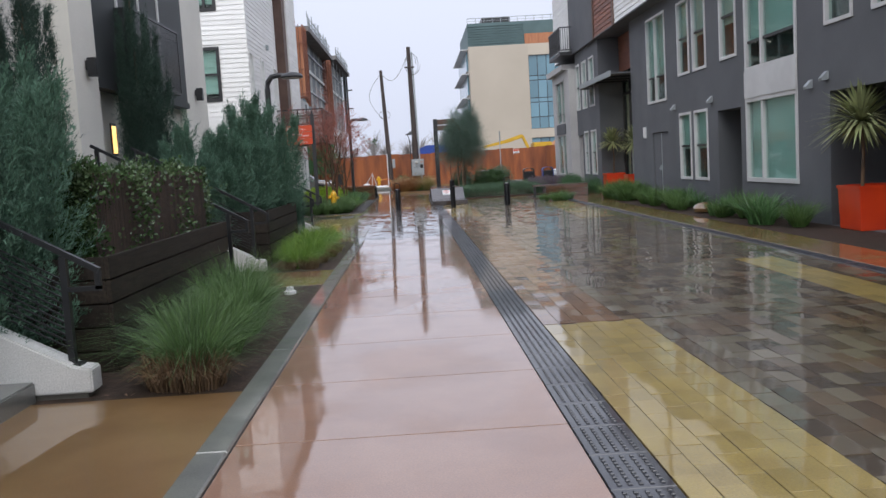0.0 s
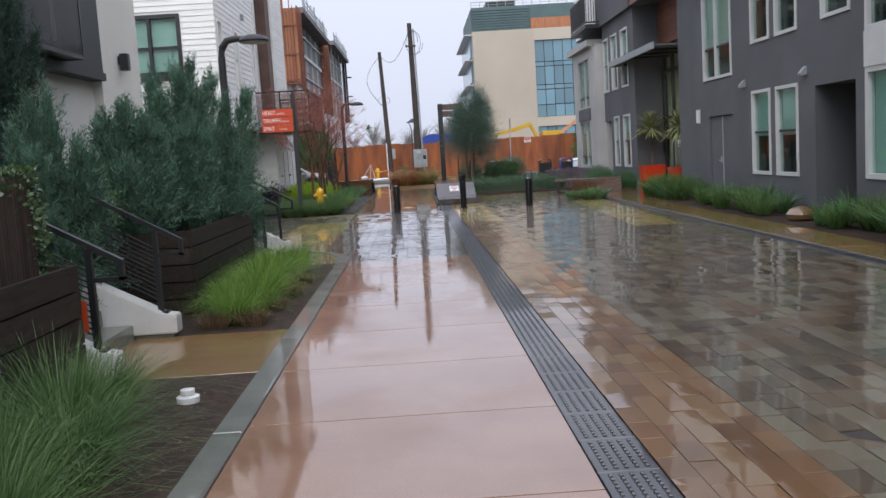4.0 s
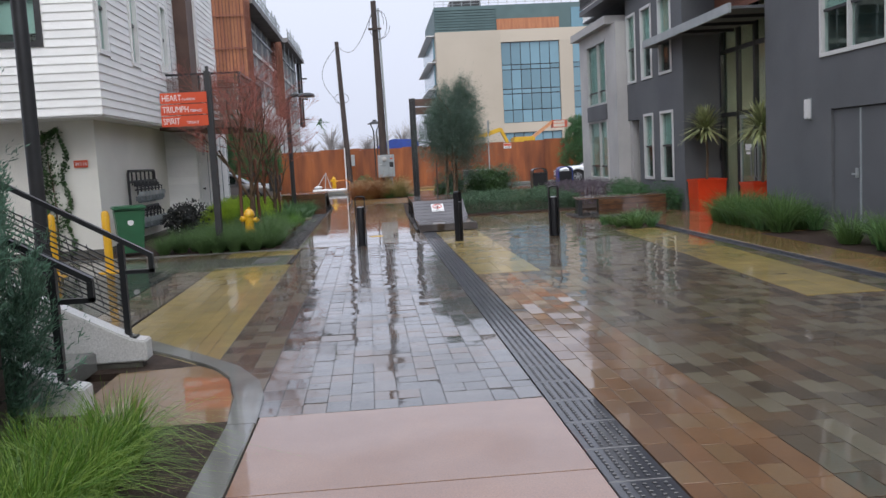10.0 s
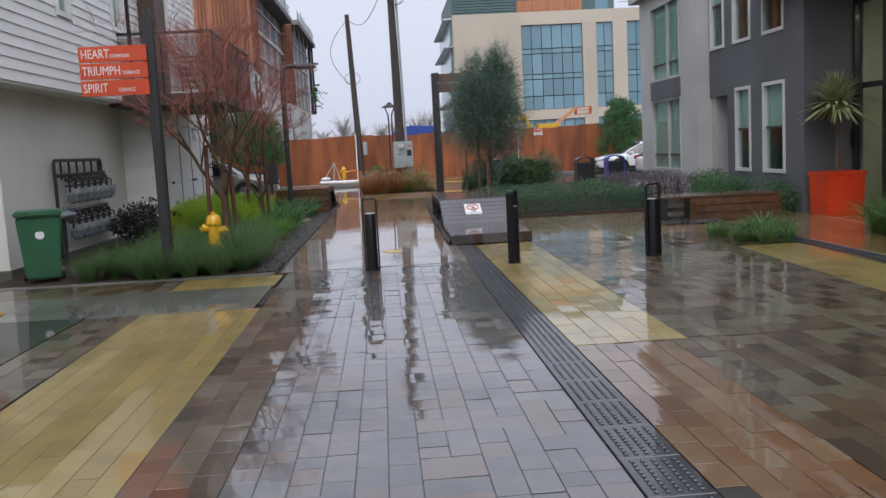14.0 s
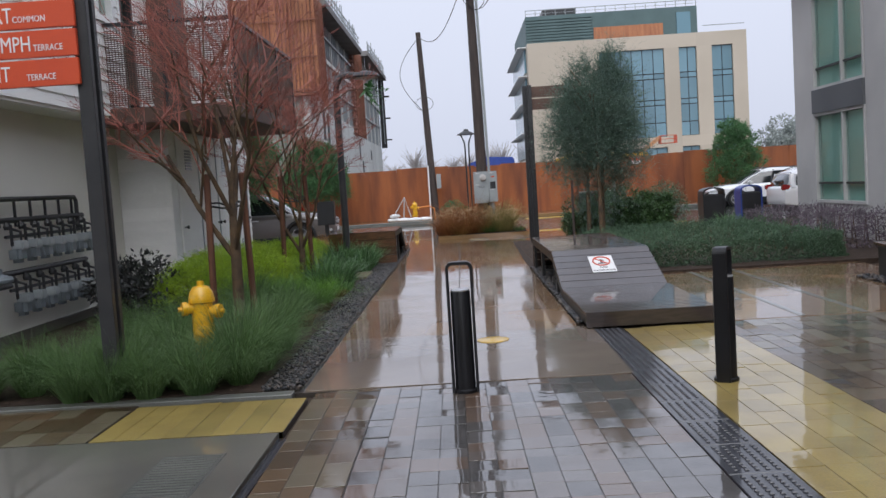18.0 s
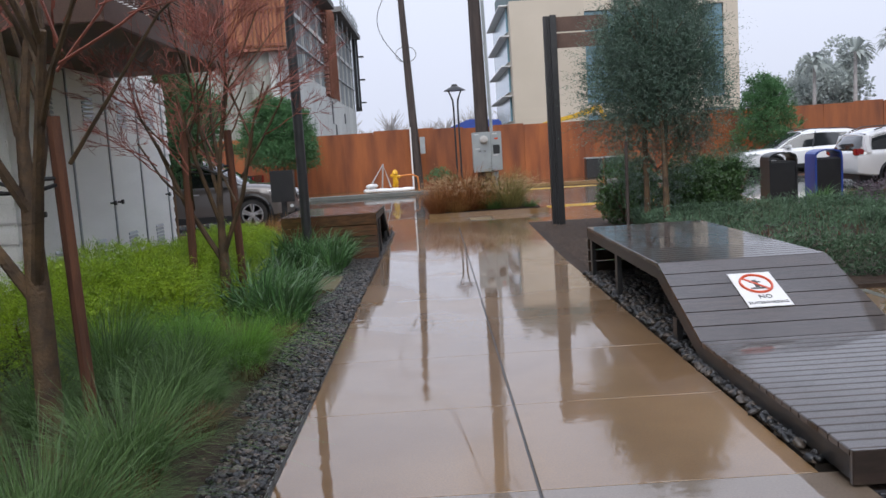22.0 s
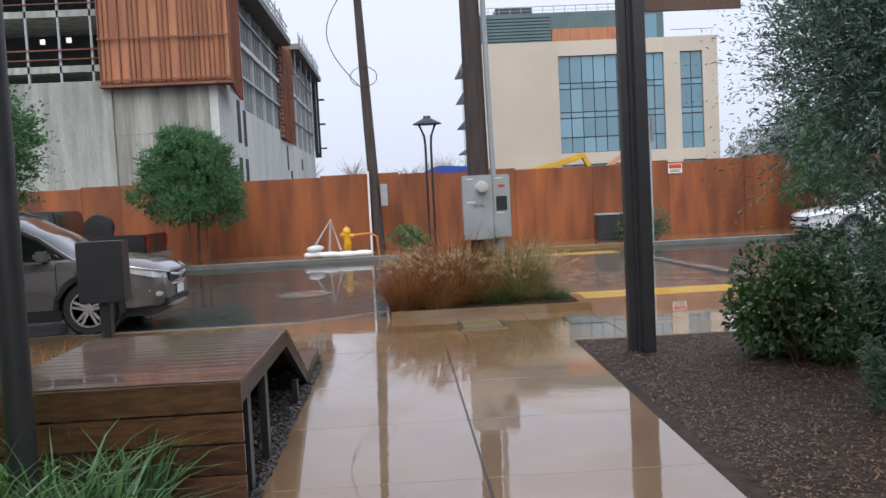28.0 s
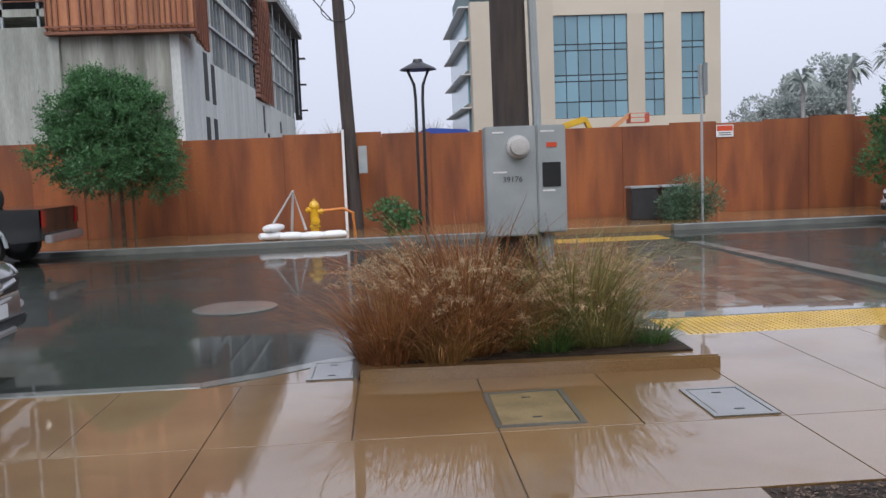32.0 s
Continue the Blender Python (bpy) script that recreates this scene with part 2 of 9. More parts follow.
M_BROWNTRIM = mat("brown_board", (0.13, 0.075, 0.055), (0.09, 0.05, 0.038), 0.6, 2, 60, 0.2, piece=0.15)
M_REDWOOD = mat("reddish_board", (0.24, 0.09, 0.05), (0.17, 0.06, 0.035), 0.6, 3, 60, 0.2, piece=0.25, stretch=(4, 1, 4))
M_WFRAME = mat("white_window_frame", (0.62, 0.62, 0.61), (0.56, 0.56, 0.55), 0.45, 2, 90, 0.03)
M_DARKFRAME = mat("dark_metal", (0.022, 0.023, 0.025), (0.03, 0.03, 0.032), 0.45, 4, 100, 0.08, metal=0.0, coat=0.12)
# near-black colour that stands in for shade inside rooms and openings
M_INNERSHADE = mat("inner_shade_dark", (0.05, 0.055, 0.055), (0.035, 0.038, 0.04), 0.9, 2, 30, 0.1)
M_BLIND = mat("pale_window_blind", (0.5, 0.6, 0.57), (0.43, 0.53, 0.5), 0.7, 1, 90, 0.05)
M_GLASS = glass_mat("window_glass", (0.82, 0.93, 0.90))
M_BLUEGLASS = mat("blue_office_glass", (0.13, 0.25, 0.305), (0.175, 0.3, 0.36), 0.12, 0.06, 50, 0.01, spec=0.8, piece=0.18)
M_WOOD = mat("wet_brown_deck_board", (0.04, 0.026, 0.02), (0.024, 0.016, 0.012), 0.4, 3, 60, 0.12, wet=0.75, piece=0.2, stretch=(2, 12, 12))
M_WOODWARM = mat("wet_russet_deck_board", (0.12, 0.054, 0.026), (0.06, 0.029, 0.016), 0.4, 3, 60, 0.1, wet=0.8, piece=0.25, stretch=(2, 12, 12))
M_PLANTER = mat("dark_planter_board", (0.036, 0.027, 0.019), (0.016, 0.012, 0.009), 0.6, 3, 60, 0.25, spec=0.3, piece=0.3, stretch=(12, 1.5, 12))
M_BLACK = mat("black_metal", (0.011, 0.012, 0.014), (0.016, 0.017, 0.019), 0.42, 4, 120, 0.06, coat=0.15)
M_WHITECONC = mat("white_painted_concrete", (0.62, 0.62, 0.60), (0.52, 0.52, 0.50), 0.55, 1.5, 90, 0.15, wet=0.3)
M_TREAD = mat("grey_stair_tread", (0.17, 0.175, 0.16), (0.13, 0.135, 0.125), 0.5, 2, 90, 0.2, wet=0.8)
M_RUST = mat("rusty_steel_fence", (0.31, 0.094, 0.026), (0.15, 0.042, 0.016), 0.7, 0.8, 40, 0.2, piece=0.2, coat=0.15, stretch=(2.5, 2.5, 0.4))
M_RED = mat("orange_red_pot", (0.68, 0.055, 0.012), (0.60, 0.045, 0.012), 0.35, 2, 90, 0.04, coat=0.5)
M_SIGNRED = mat("orange_sign_panel", (0.60, 0.075, 0.02), (0.54, 0.065, 0.02), 0.45, 2, 90, 0.02, coat=0.2)
M_WHITE = mat("white_paint", (0.75, 0.75, 0.75), (0.7, 0.7, 0.7), 0.45, 2, 90, 0.02)
M_HYDRANT = mat("yellow_hydrant_paint", (0.75, 0.42, 0.01), (0.66, 0.35, 0.01), 0.35, 5, 90, 0.1, coat=0.5)
M_GREYBOX = mat("grey_enamel_steel", (0.33, 0.36, 0.37), (0.28, 0.31, 0.32), 0.45, 3, 90, 0.05, coat=0.2)
M_POLE = mat("weathered_pole_wood", (0.065, 0.048, 0.042), (0.04, 0.03, 0.027), 0.75, 2, 40, 0.5, stretch=(8, 8, 0.8))
M_CONC = mat("raw_concrete", (0.42, 0.435, 0.39), (0.25, 0.262, 0.23), 0.85, 0.7, 12, 0.2, stretch=(2, 2, 0.2), piece=0.15)
M_CONCPALE = mat("pale_new_concrete", (0.62, 0.635, 0.61), (0.5, 0.515, 0.49), 0.85, 0.5, 12, 0.15, stretch=(2, 2, 0.3), piece=0.06)
M_METER = mat("grey_meter_enamel", (0.2, 0.23, 0.25), (0.16, 0.185, 0.2), 0.5, 3, 90, 0.05)
M_PLY = mat("orange_plywood", (0.46, 0.2, 0.095), (0.32, 0.12, 0.06), 0.7, 0.6, 10, 0.2, piece=0.2, stretch=(3, 3, 0.3))
M_PLYDARK = mat("dark_form_timber", (0.22, 0.085, 0.045), (0.16, 0.06, 0.034), 0.7, 0.8, 10, 0.2, piece=0.25)
M_BRICKFORM = mat("dull_red_form", (0.34, 0.17, 0.125), (0.26, 0.125, 0.095), 0.7, 0.5, 10, 0.2, piece=0.25)
M_CONCWET = mat("rain_stained_concrete", (0.4, 0.4, 0.35), (0.165, 0.167, 0.14), 0.8, 0.9, 12, 0.2, stretch=(1.1, 1.1, 0.07), piece=0.1)
# concrete with the shade of the overhang's underside put into its colour
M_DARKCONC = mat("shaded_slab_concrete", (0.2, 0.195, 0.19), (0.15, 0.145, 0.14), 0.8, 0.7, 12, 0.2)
M_STONE = mat("beige_office_stone", (0.54, 0.475, 0.385), (0.49, 0.43, 0.345), 0.8, 0.12, 45, 0.03, piece=0.06)
M_GREENPANEL = mat("green_grey_louvre", (0.10, 0.16, 0.16), (0.08, 0.13, 0.13), 0.6, 0.3, 4, 0.05)


# ---- mesh helpers ----
class Geo:
    """Vertices and faces of one mesh, gathered piece by piece."""

    def __init__(self):
        self.v, self.f = [], []

    def add(self, vs, fs):
        n = len(self.v)
        self.v += [tuple(p) for p in vs]
        self.f += [tuple(i + n for i in f) for f in fs]
        return self

    def box(self, x0, x1, y0, y1, z0, z1):
        return self.add([(x0, y0, z0), (x1, y0, z0), (x1, y1, z0), (x0, y1, z0), (x0, y0, z1), (x1, y0, z1), (x1, y1, z1), (x0, y1, z1)],
                        [(0, 3, 2, 1), (4, 5, 6, 7), (0, 1, 5, 4), (1, 2, 6, 5), (2, 3, 7, 6), (3, 0, 4, 7)])

    def cbox(self, x0, x1, y0, y1, z0, z1, c=0.006):
        """A block with its top edges chamfered."""
        z = z1 - c
        return self.add([(x0, y0, z0), (x1, y0, z0), (x1, y1, z0), (x0, y1, z0), (x0, y0, z), (x1, y0, z), (x1, y1, z), (x0, y1, z),
                         (x0 + c, y0 + c, z1), (x1 - c, y0 + c, z1), (x1 - c, y1 - c, z1), (x0 + c, y1 - c, z1)],
                        [(0, 1, 5, 4), (1, 2, 6, 5), (2, 3, 7, 6), (3, 0, 4, 7), (4, 5, 9, 8), (5, 6, 10, 9), (6, 7, 11, 10), (7, 4, 8, 11), (8, 9, 10, 11)])

    def obox(self, m, sx, sy, sz):
        g = Geo().box(-sx / 2, sx / 2, -sy / 2, sy / 2, -sz / 2, sz / 2)
        return self.add([m @ Vector(p) for p in g.v], g.f)

    def beam(self, a, b, w, h):
        a, b = Vector(a), Vector(b)
        d = b - a
        m = Matrix.Translation((a + b) / 2) @ d.to_track_quat("Y", "Z").to_matrix().to_4x4()
        return self.obox(m, w, d.length, h)

    def tube(self, pts, r, n=8):
        pts = [Vector(p) for p in pts]
        rs = r if isinstance(r, (list, tuple)) else [r] * len(pts)
        vs, fs = [], []
        for i, p in enumerate(pts):
            d = (pts[min(i + 1, len(pts) - 1)] - pts[max(i - 1, 0)]).normalized()
            u = d.orthogonal().normalized() if abs(d.z) > 0.95 else d.cross(Vector((0, 0, 1))).normalized()
            if abs(d.z) > 0.95:
                u = (Vector((1, 0, 0)) - d * d.x).normalized()
            w = d.cross(u)
            for k in range(n):
                a = 2 * math.pi * k / n
                vs.append(p + rs[i] * (math.cos(a) * u + math.sin(a) * w))
        for i in range(len(pts) - 1):
            for k in range(n):
                fs.append((i * n + k, i * n + (k + 1) % n, (i + 1) * n + (k + 1) % n, (i + 1) * n + k))
        fs.append(tuple(range(n))[::-1])
        fs.append(tuple((len(pts) - 1) * n + k for k in range(n)))
        return self.add(vs, fs)

    def lathe(self, prof, n=16, at=(0, 0, 0), m=None):
        vs, fs = [], []
        for r, z in prof:
            for k in range(n):
                a = 2 * math.pi * k / n
                p = Vector((r * math.cos(a), r * math.sin(a), z))
                p = (m @ p) if m else p
                vs.append(p + Vector(at))
        for i in range(len(prof) - 1):
            for k in range(n):
                fs.append((i * n + k, i * n + (k + 1) % n, (i + 1) * n + (k + 1) % n, (i + 1) * n + k))
        fs.append(tuple(range(n))[::-1])
        fs.append(tuple((len(prof) - 1) * n + k for k in range(n)))
        return self.add(vs, fs)

    def prism(self, poly, axis, a0, a1):
        """A polygon, drawn in the two other axes in their order, extruded along axis."""
        put = {"x": lambda a, p: (a, p[0], p[1]), "y": lambda a, p: (p[0], a, p[1]), "z": lambda a, p: (p[0], p[1], a)}[axis]
        n = len(poly)
        vs = [put(a0, p) for p in poly] + [put(a1, p) for p in poly]
        fs = [tuple(range(n)), tuple(range(2 * n - 1, n - 1, -1))] + [(k, k + n, (k + 1) % n + n, (k + 1) % n) for k in range(n)]
        return self.add(vs, fs)

    def mesh(self, name, material, bevel=0.0, smooth=False, segs=2):
        me = bpy.data.meshes.new(name)
        me.from_pydata(self.v, [], self.f)
        bm = bmesh.new()
        bm.from_mesh(me)
        bmesh.ops.recalc_face_normals(bm, faces=bm.faces)
        if bevel:
            bmesh.ops.bevel(bm, geom=bm.edges[:], offset=bevel, segments=segs, affect="EDGES", clamp_overlap=True)
        bm.to_mesh(me)
        bm.free()
        if smooth:
            me.shade_smooth()
            me.set_sharp_from_angle(angle=radians(38))
        me.materials.append(material)
        return me


def part(name, g, material, parent=None, label="", bevel=0.0, smooth=False, segs=2):
    ob = new(name, g.mesh(name, material, bevel, smooth, segs))
    if parent is not None:
        ob.parent = parent
    return tagged(ob, label)


def setting(name, g, material, label, category, bevel=0.0, smooth=False):
    return tagged(part(name, g, material, None, "", bevel, smooth), label, category, kind="structure")


def thing(name, at, label, category, group="", kind="", turn=0.0):
    ob = new(name)
    ob.matrix_basis = pose(at[0], at[1], at[2], 0, 0, turn)
    return tagged(ob, label, category, group, kind)


def pieces(name, mesh, parent, spots):
    """Alike pieces on one mesh, each an object of its own."""
    for p in spots:
        ob = new(name, mesh)
        ob.parent = parent
        ob.location = p


def wall(axis, a0, a1, u0, u1, z0, z1, holes=()):
    """A wall a0..a1 thick across axis, along the other axis from u0 to u1, with rectangular holes (u0, u1, z0, z1) through it."""
    us = sorted({u0, u1, *[min(max(h[i], u0), u1) for h in holes for i in (0, 1)]})
    zs = sorted({z0, z1, *[min(max(h[i], z0), z1) for h in holes for i in (2, 3)]})
    solid = {}
    for i in range(len(us) - 1):
        for j in range(len(zs) - 1):
            cu, cz = (us[i] + us[i + 1]) / 2, (zs[j] + zs[j + 1]) / 2
            solid[i, j] = not any(h[0] < cu < h[1] and h[2] < cz < h[3] for h in holes)
    g = Geo()

    def q(*ps):
        g.add([(p[0], p[1], p[2]) if axis == "x" else (p[1], p[0], p[2]) for p in ps], [(0, 1, 2, 3)])
    for (i, j), s in solid.items():
        if not s:
            continue
        ua, ub, za, zb = us[i], us[i + 1], zs[j], zs[j + 1]
        for a in (a0, a1):
            q((a, ua, za), (a, ub, za), (a, ub, zb), (a, ua, zb))
        if not solid.get((i - 1, j)):
            q((a0, ua, za), (a1, ua, za), (a1, ua, zb), (a0, ua, zb))
        if not solid.get((i + 1, j)):
            q((a0, ub, za), (a1, ub, za), (a1, ub, zb), (a0, ub, zb))
        if not solid.get((i, j - 1)):
            q((a0, ua, za), (a1, ua, za), (a1, ub, za), (a0, ub, za))
        if not solid.get((i, j + 1)):
            q((a0, ua, zb), (a1, ua, zb), (a1, ub, zb), (a0, ub, zb))
    return g


WIN = [0]


def window(axis, face, out, u0, u1, z0, z1, label, frame_m=None, bars=(), cross=(), fw=0.07, blind=(0.0, 1.0), parent=None, glass=None, proud=0.03, depth=0.3):
    """A framed window in an opening. face: the wall's outer plane; out: +1 or -1, the way out along axis; bars and cross: mullions and transoms as shares."""
    frame_m, glass = frame_m or M_WFRAME, glass or M_GLASS
    WIN[0] += 1

    def P(g, d0, d1, ua, ub, za, zb):
        a, b = sorted((-out * d0, -out * d1))
        g.box(a, b, ua, ub, za, zb) if axis == "x" else g.box(ua, ub, a, b, za, zb)
        return g
    cu = (u0 + u1) / 2
    at = (face, cu, z0) if axis == "x" else (cu, face, z0)
    root = thing("window_%d" % WIN[0], at, label, "window", kind="structure")
    w, h = u1 - u0, z1 - z0
    g = Geo()
    P(g, -proud, 0.1, -w / 2, w / 2, 0, fw)
    P(g, -proud, 0.1, -w / 2, w / 2, h - fw, h)
    P(g, -proud, 0.1, -w / 2, -w / 2 + fw, fw, h - fw)
    P(g, -proud, 0.1, w / 2 - fw, w / 2, fw, h - fw)
    part("window_frame", g, frame_m, root)
    us = [-w / 2 + fw] + [-w / 2 + w * b for b in bars] + [w / 2 - fw]
    zs = [fw] + [h * c for c in cross] + [h - fw]
    for b in us[1:-1]:
        part("mullion", P(Geo(), -proud + 0.005, 0.09, b - fw * 0.4, b + fw * 0.4, fw, h - fw), frame_m, root)
    for c in zs[1:-1]:
        g = Geo()
        for i in range(len(us) - 1):
            P(g, 0.02, 0.08, us[i] + (fw * 0.4 if i else 0), us[i + 1] - (fw * 0.4 if i < len(us) - 2 else 0), c - fw * 0.35, c + fw * 0.35)
        part("transom", g, M_DARKFRAME, root)
    for i in range(len(us) - 1):
        for j in range(len(zs) - 1):
            ob = part("pane", P(Geo(), 0.045, 0.053, us[i], us[i + 1], zs[j], zs[j + 1]), glass, root)
            ob.visible_shadow = False
    # dark sheet close behind the glass in place of a shaded room
    part("room_back", P(Geo(), depth, depth + 0.02, -w / 2, w / 2, 0, h), M_INNERSHADE, root)
    if blind and blind[1] > blind[0]:
        za, zb = fw + (h - 2 * fw) * blind[0], fw + (h - 2 * fw) * blind[1]
        g = Geo()
        n = max(3, int((zb - za) / 0.05))
        for k in range(n):
            z = za + (zb - za) * (k + 0.5) / n
            hh = (zb - za) / n * 0.52
            P(g, 0.11, 0.118 + 0.004 * (k % 2), -w / 2 + fw, w / 2 - fw, z - hh, z + hh)
        part("blind", g, M_BLIND, root)
    return root

# ---- ground ----
setting("ground", Geo().box(-400, 400, -150, 600, -0.3, -0.05), M_SOIL, "dark wet bare ground around the buildings", "ground")
setting("road", Geo().box(-120, 120, 49.62, 61.2, -0.2, -0.012), M_ASPHALT, "wet dark asphalt street with puddles", "road")
setting("driveway", Geo().box(-40, -3.77, 21.9, 28.2, -0.2, 0.0), M_ASPHALT, "wet asphalt driveway between the houses", "driveway")
bed = setting("planting_soil", Geo().box(-5.6, -1.37, -6, 19.0, -0.2, 0.018).box(-6.1, -2.36, 30.95, 47.0, -0.2, 0.015).box(0.46, 7.4, 39.5, 46.85, -0.2, -0.006)
              .box(5.65, 7.9, -6, 35.0, -0.2, -0.004).box(1.9, 7.4, 37.6, 39.5, -0.2, 0.03), M_SOIL, "dark brown wet bark mulch in the planting beds", "mulch")

J0 = 19.1


def drain_x(y):
    """The drain runs slightly askew to the kerb."""
    return 0.862 - 0.0092 * y


def kerb_x(y):
    return -1.168 - 0.004 * y


def skew_slab(xa, xb, y0, y1, c=0.0012):
    """A slab whose two long sides follow xa(y) and xb(y), with chamfered top edges."""
    p = [(xa(y0), y0), (xb(y0), y0), (xb(y1), y1), (xa(y1), y1)]
    i = [(xa(y0) + c, y0 + c), (xb(y0) - c, y0 + c), (xb(y1) - c, y1 - c), (xa(y1) + c, y1 - c)]
    return Geo().add([(x, y, -0.1) for x, y in p] + [(x, y, -c) for x, y in p] + [(x, y, 0) for x, y in i],
                     [(0, 1, 5, 4), (1, 2, 6, 5), (2, 3, 7, 6), (3, 0, 4, 7), (4, 5, 9, 8), (5, 6, 10, 9), (6, 7, 11, 10), (7, 4, 8, 11), (8, 9, 10, 11)])


path1 = setting("pavement_near", Geo().box(-1.23, 0.69, -6.3, 19.08, -0.2, -0.012), M_JOINT, "wet pinkish concrete walkway cut into slabs", "pavement")
for i in range(18):
    part("slab", skew_slab(lambda y: kerb_x(y) + 0.004, lambda y: drain_x(y) - 0.006, J0 - 1.403 * (i + 1) + 0.007, J0 - 1.403 * i - 0.007), M_PINK, path1)
kerb = setting("kerb_near", Geo().box(-1.38, -1.26, -6.3, 18.9, -0.2, -0.01), M_JOINT, "grey concrete kerb strip beside the walkway", "kerb")
for i in range(9):
    st_ = part("kerbstone", skew_slab(lambda y: kerb_x(y) - 0.19, lambda y: kerb_x(y) - 0.002, 18.9 - 2.8 * (i + 1) + 0.003, 18.9 - 2.8 * i - 0.003, 0.01), M_KERB, kerb)
    st_.location.z = 0.027
bend_out = [(-1.24, 18.9), (-1.275, 19.6), (-1.37, 20.07), (-1.59, 20.58), (-1.96, 21.09), (-2.69, 22.03), (-2.95, 22.36)]
bend_in = [(-1.43, 18.9), (-1.49, 19.6), (-1.62, 20.2), (-1.78, 20.55), (-1.94, 20.78), (-2.29, 21.2), (-2.86, 21.83), (-3.13, 22.12)]
setting("kerb_bend", Geo().prism(bend_in + bend_out[::-1], "z", -0.1, 0.024), M_KERB, "curved grey concrete kerb at the driveway", "kerb", bevel=0.006)
setting("pad_bend", Geo().prism([(-2.6, 19.0), (-2.6, 20.64), (-2.35, 20.67), (-1.95, 20.72), (-1.79, 20.52), (-1.63, 20.18), (-1.5, 19.6), (-1.44, 19.0)], "z", -0.1, 0.017), M_TANSLAB, "wet tan concrete pad beside the steps", "pavement", bevel=0.004)
setting("bend_soil", Geo().prism([(-4.2, 20.7), (-2.36, 20.69), (-1.96, 20.74), (-2.3, 21.16), (-2.87, 21.8), (-3.14, 22.08), (-4.2, 22.1)], "z", -0.1, 0.008), M_SOIL, "dark wet soil pocket behind the curved kerb", "mulch")

for i, (ya, yb) in enumerate(((4.2, 6.3), (12.05, 13.75))):
    setting("step_pad_%d" % (i + 1), Geo().cbox(-3.2, -1.36, ya, yb, -0.1, 0.022, 0.006), M_TANSLAB, "wet tan concrete pad at the foot of the steps", "pavement")

# trench drains of black grates
def grate_mesh(w, name):
    g = Geo().cbox(0.004, w - 0.004, 0.003, 0.497, -0.06, -0.002, 0.004)
    nx = int(w / 0.058)
    for i in range(nx):
        for j in range(9):
            x, y = 0.03 + (w - 0.06) * (i + 0.5) / nx, 0.03 + 0.44 * (j + 0.5) / 9
            g.cbox(x - 0.011, x + 0.011, y - 0.011, y + 0.011, -0.003, 0.006, 0.004)
    return g.mesh(name, M_GRATE)


drain = setting("drain_channel", Geo().box(0, 0.33, -6, 33.0, -0.2, -0.02), M_JOINT, "black metal trench drain grates along the walkway", "drain")
drain.matrix_basis = pose(0.862, 0, 0, 0, 0, 0.527)
pieces("grate", grate_mesh(0.33, "grate"), drain, [(0, 32.5 - 0.5 * i, 0) for i in range(74)])
drain2 = setting("drain_channel_far", Geo().box(5.4, 5.64, -6, 34.0, -0.2, -0.02), M_JOINT, "dark trench drain grates beside the planting", "drain")
drain2.location.z = 0.009
pieces("grate", grate_mesh(0.235, "narrow_grate"), drain2, [(5.402, 33.5 - 0.5 * i, 0) for i in range(78)])

# concrete beyond the bollards
walk2 = setting("pavement_far", Geo().box(-2.1, 0.47, 30.92, 46.88, -0.2, -0.012), M_JOINT, "wet tan concrete walkway with a joint down the middle", "pavement")
JY = [30.93, 33.22] + [33.22 + 1.323 * k for k in range(1, 10)] + [46.86]


def walk_edge(y):
    """The walk narrows beside the slatted seat."""
    return 0.47 if y < 41 else 0.47 + 0.021 * (y - 41)


for i in range(len(JY) - 1):
    ya, yb = JY[i] + 0.004, JY[i + 1] - 0.004
    part("slab", skew_slab(lambda y: -2.02 - 0.006 * (y - 31), lambda y: -0.8, ya, yb), M_WALKGREY if i < 1 else M_WALKSLAB, walk2)
    part("slab", skew_slab(lambda y: -0.785, lambda y: 0.6 if y < 33.22 else walk_edge(y), ya, yb), M_WALKGREY if i < 1 else M_WALKSLAB, walk2)
edging = Geo()
for i in range(40):
    y = 31.0 + 0.395 * i
    x = -2.03 - 0.006 * (y - 31) + 0.004 * math.sin(3.7 * i)
    edging.beam((x - 0.012, y, 0.0), (x - 0.014 - 0.006 * math.sin(2.1 * i), y + 0.39, 0.0), 0.006, 0.03)
setting("edging_strip", edging, M_TREAD, "thin grey plastic edging between the walk and the pebbles", "edging")
side = setting("sidewalk", Geo().box(-40, 40, 46.89, 49.42, -0.2, -0.012), M_JOINT, "wet tan concrete street sidewalk", "pavement")
for i in range(-14, 24):
    xa = -0.53 + 0.885 * i
    ub = 50.42 if xa > 1.2 else 49.42
    part("slab", Geo().cbox(xa + 0.004, xa + 0.881, 47.95, ub, -0.1, 0.0, 0.0012), M_TANSLAB, side)
    if i % 2 == 0:
        part("slab", Geo().cbox(xa + 0.004, xa + 1.766, 46.87, 47.942, -0.1, 0.0, 0.0012), M_TANSLAB, side)
setting("sidewalk_flare", Geo().prism([(-2.55, 49.425), (-1.42, 49.425), (-1.42, 50.12), (-1.6, 50.05), (-2.1, 49.68)], "z", -0.1, 0.0), M_TANSLAB, "wet tan concrete flare of the sidewalk", "pavement", bevel=0.002)
setting("kerb_flare", Geo().prism([(-2.6, 49.43), (-2.1, 49.69), (-1.6, 50.06), (-1.46, 50.13), (-1.47, 50.27), (-1.68, 50.2), (-2.2, 49.82), (-2.62, 49.6)], "z", -0.1, 0.005), M_KERB, "pale concrete kerb curving out to the island", "kerb", bevel=0.002)
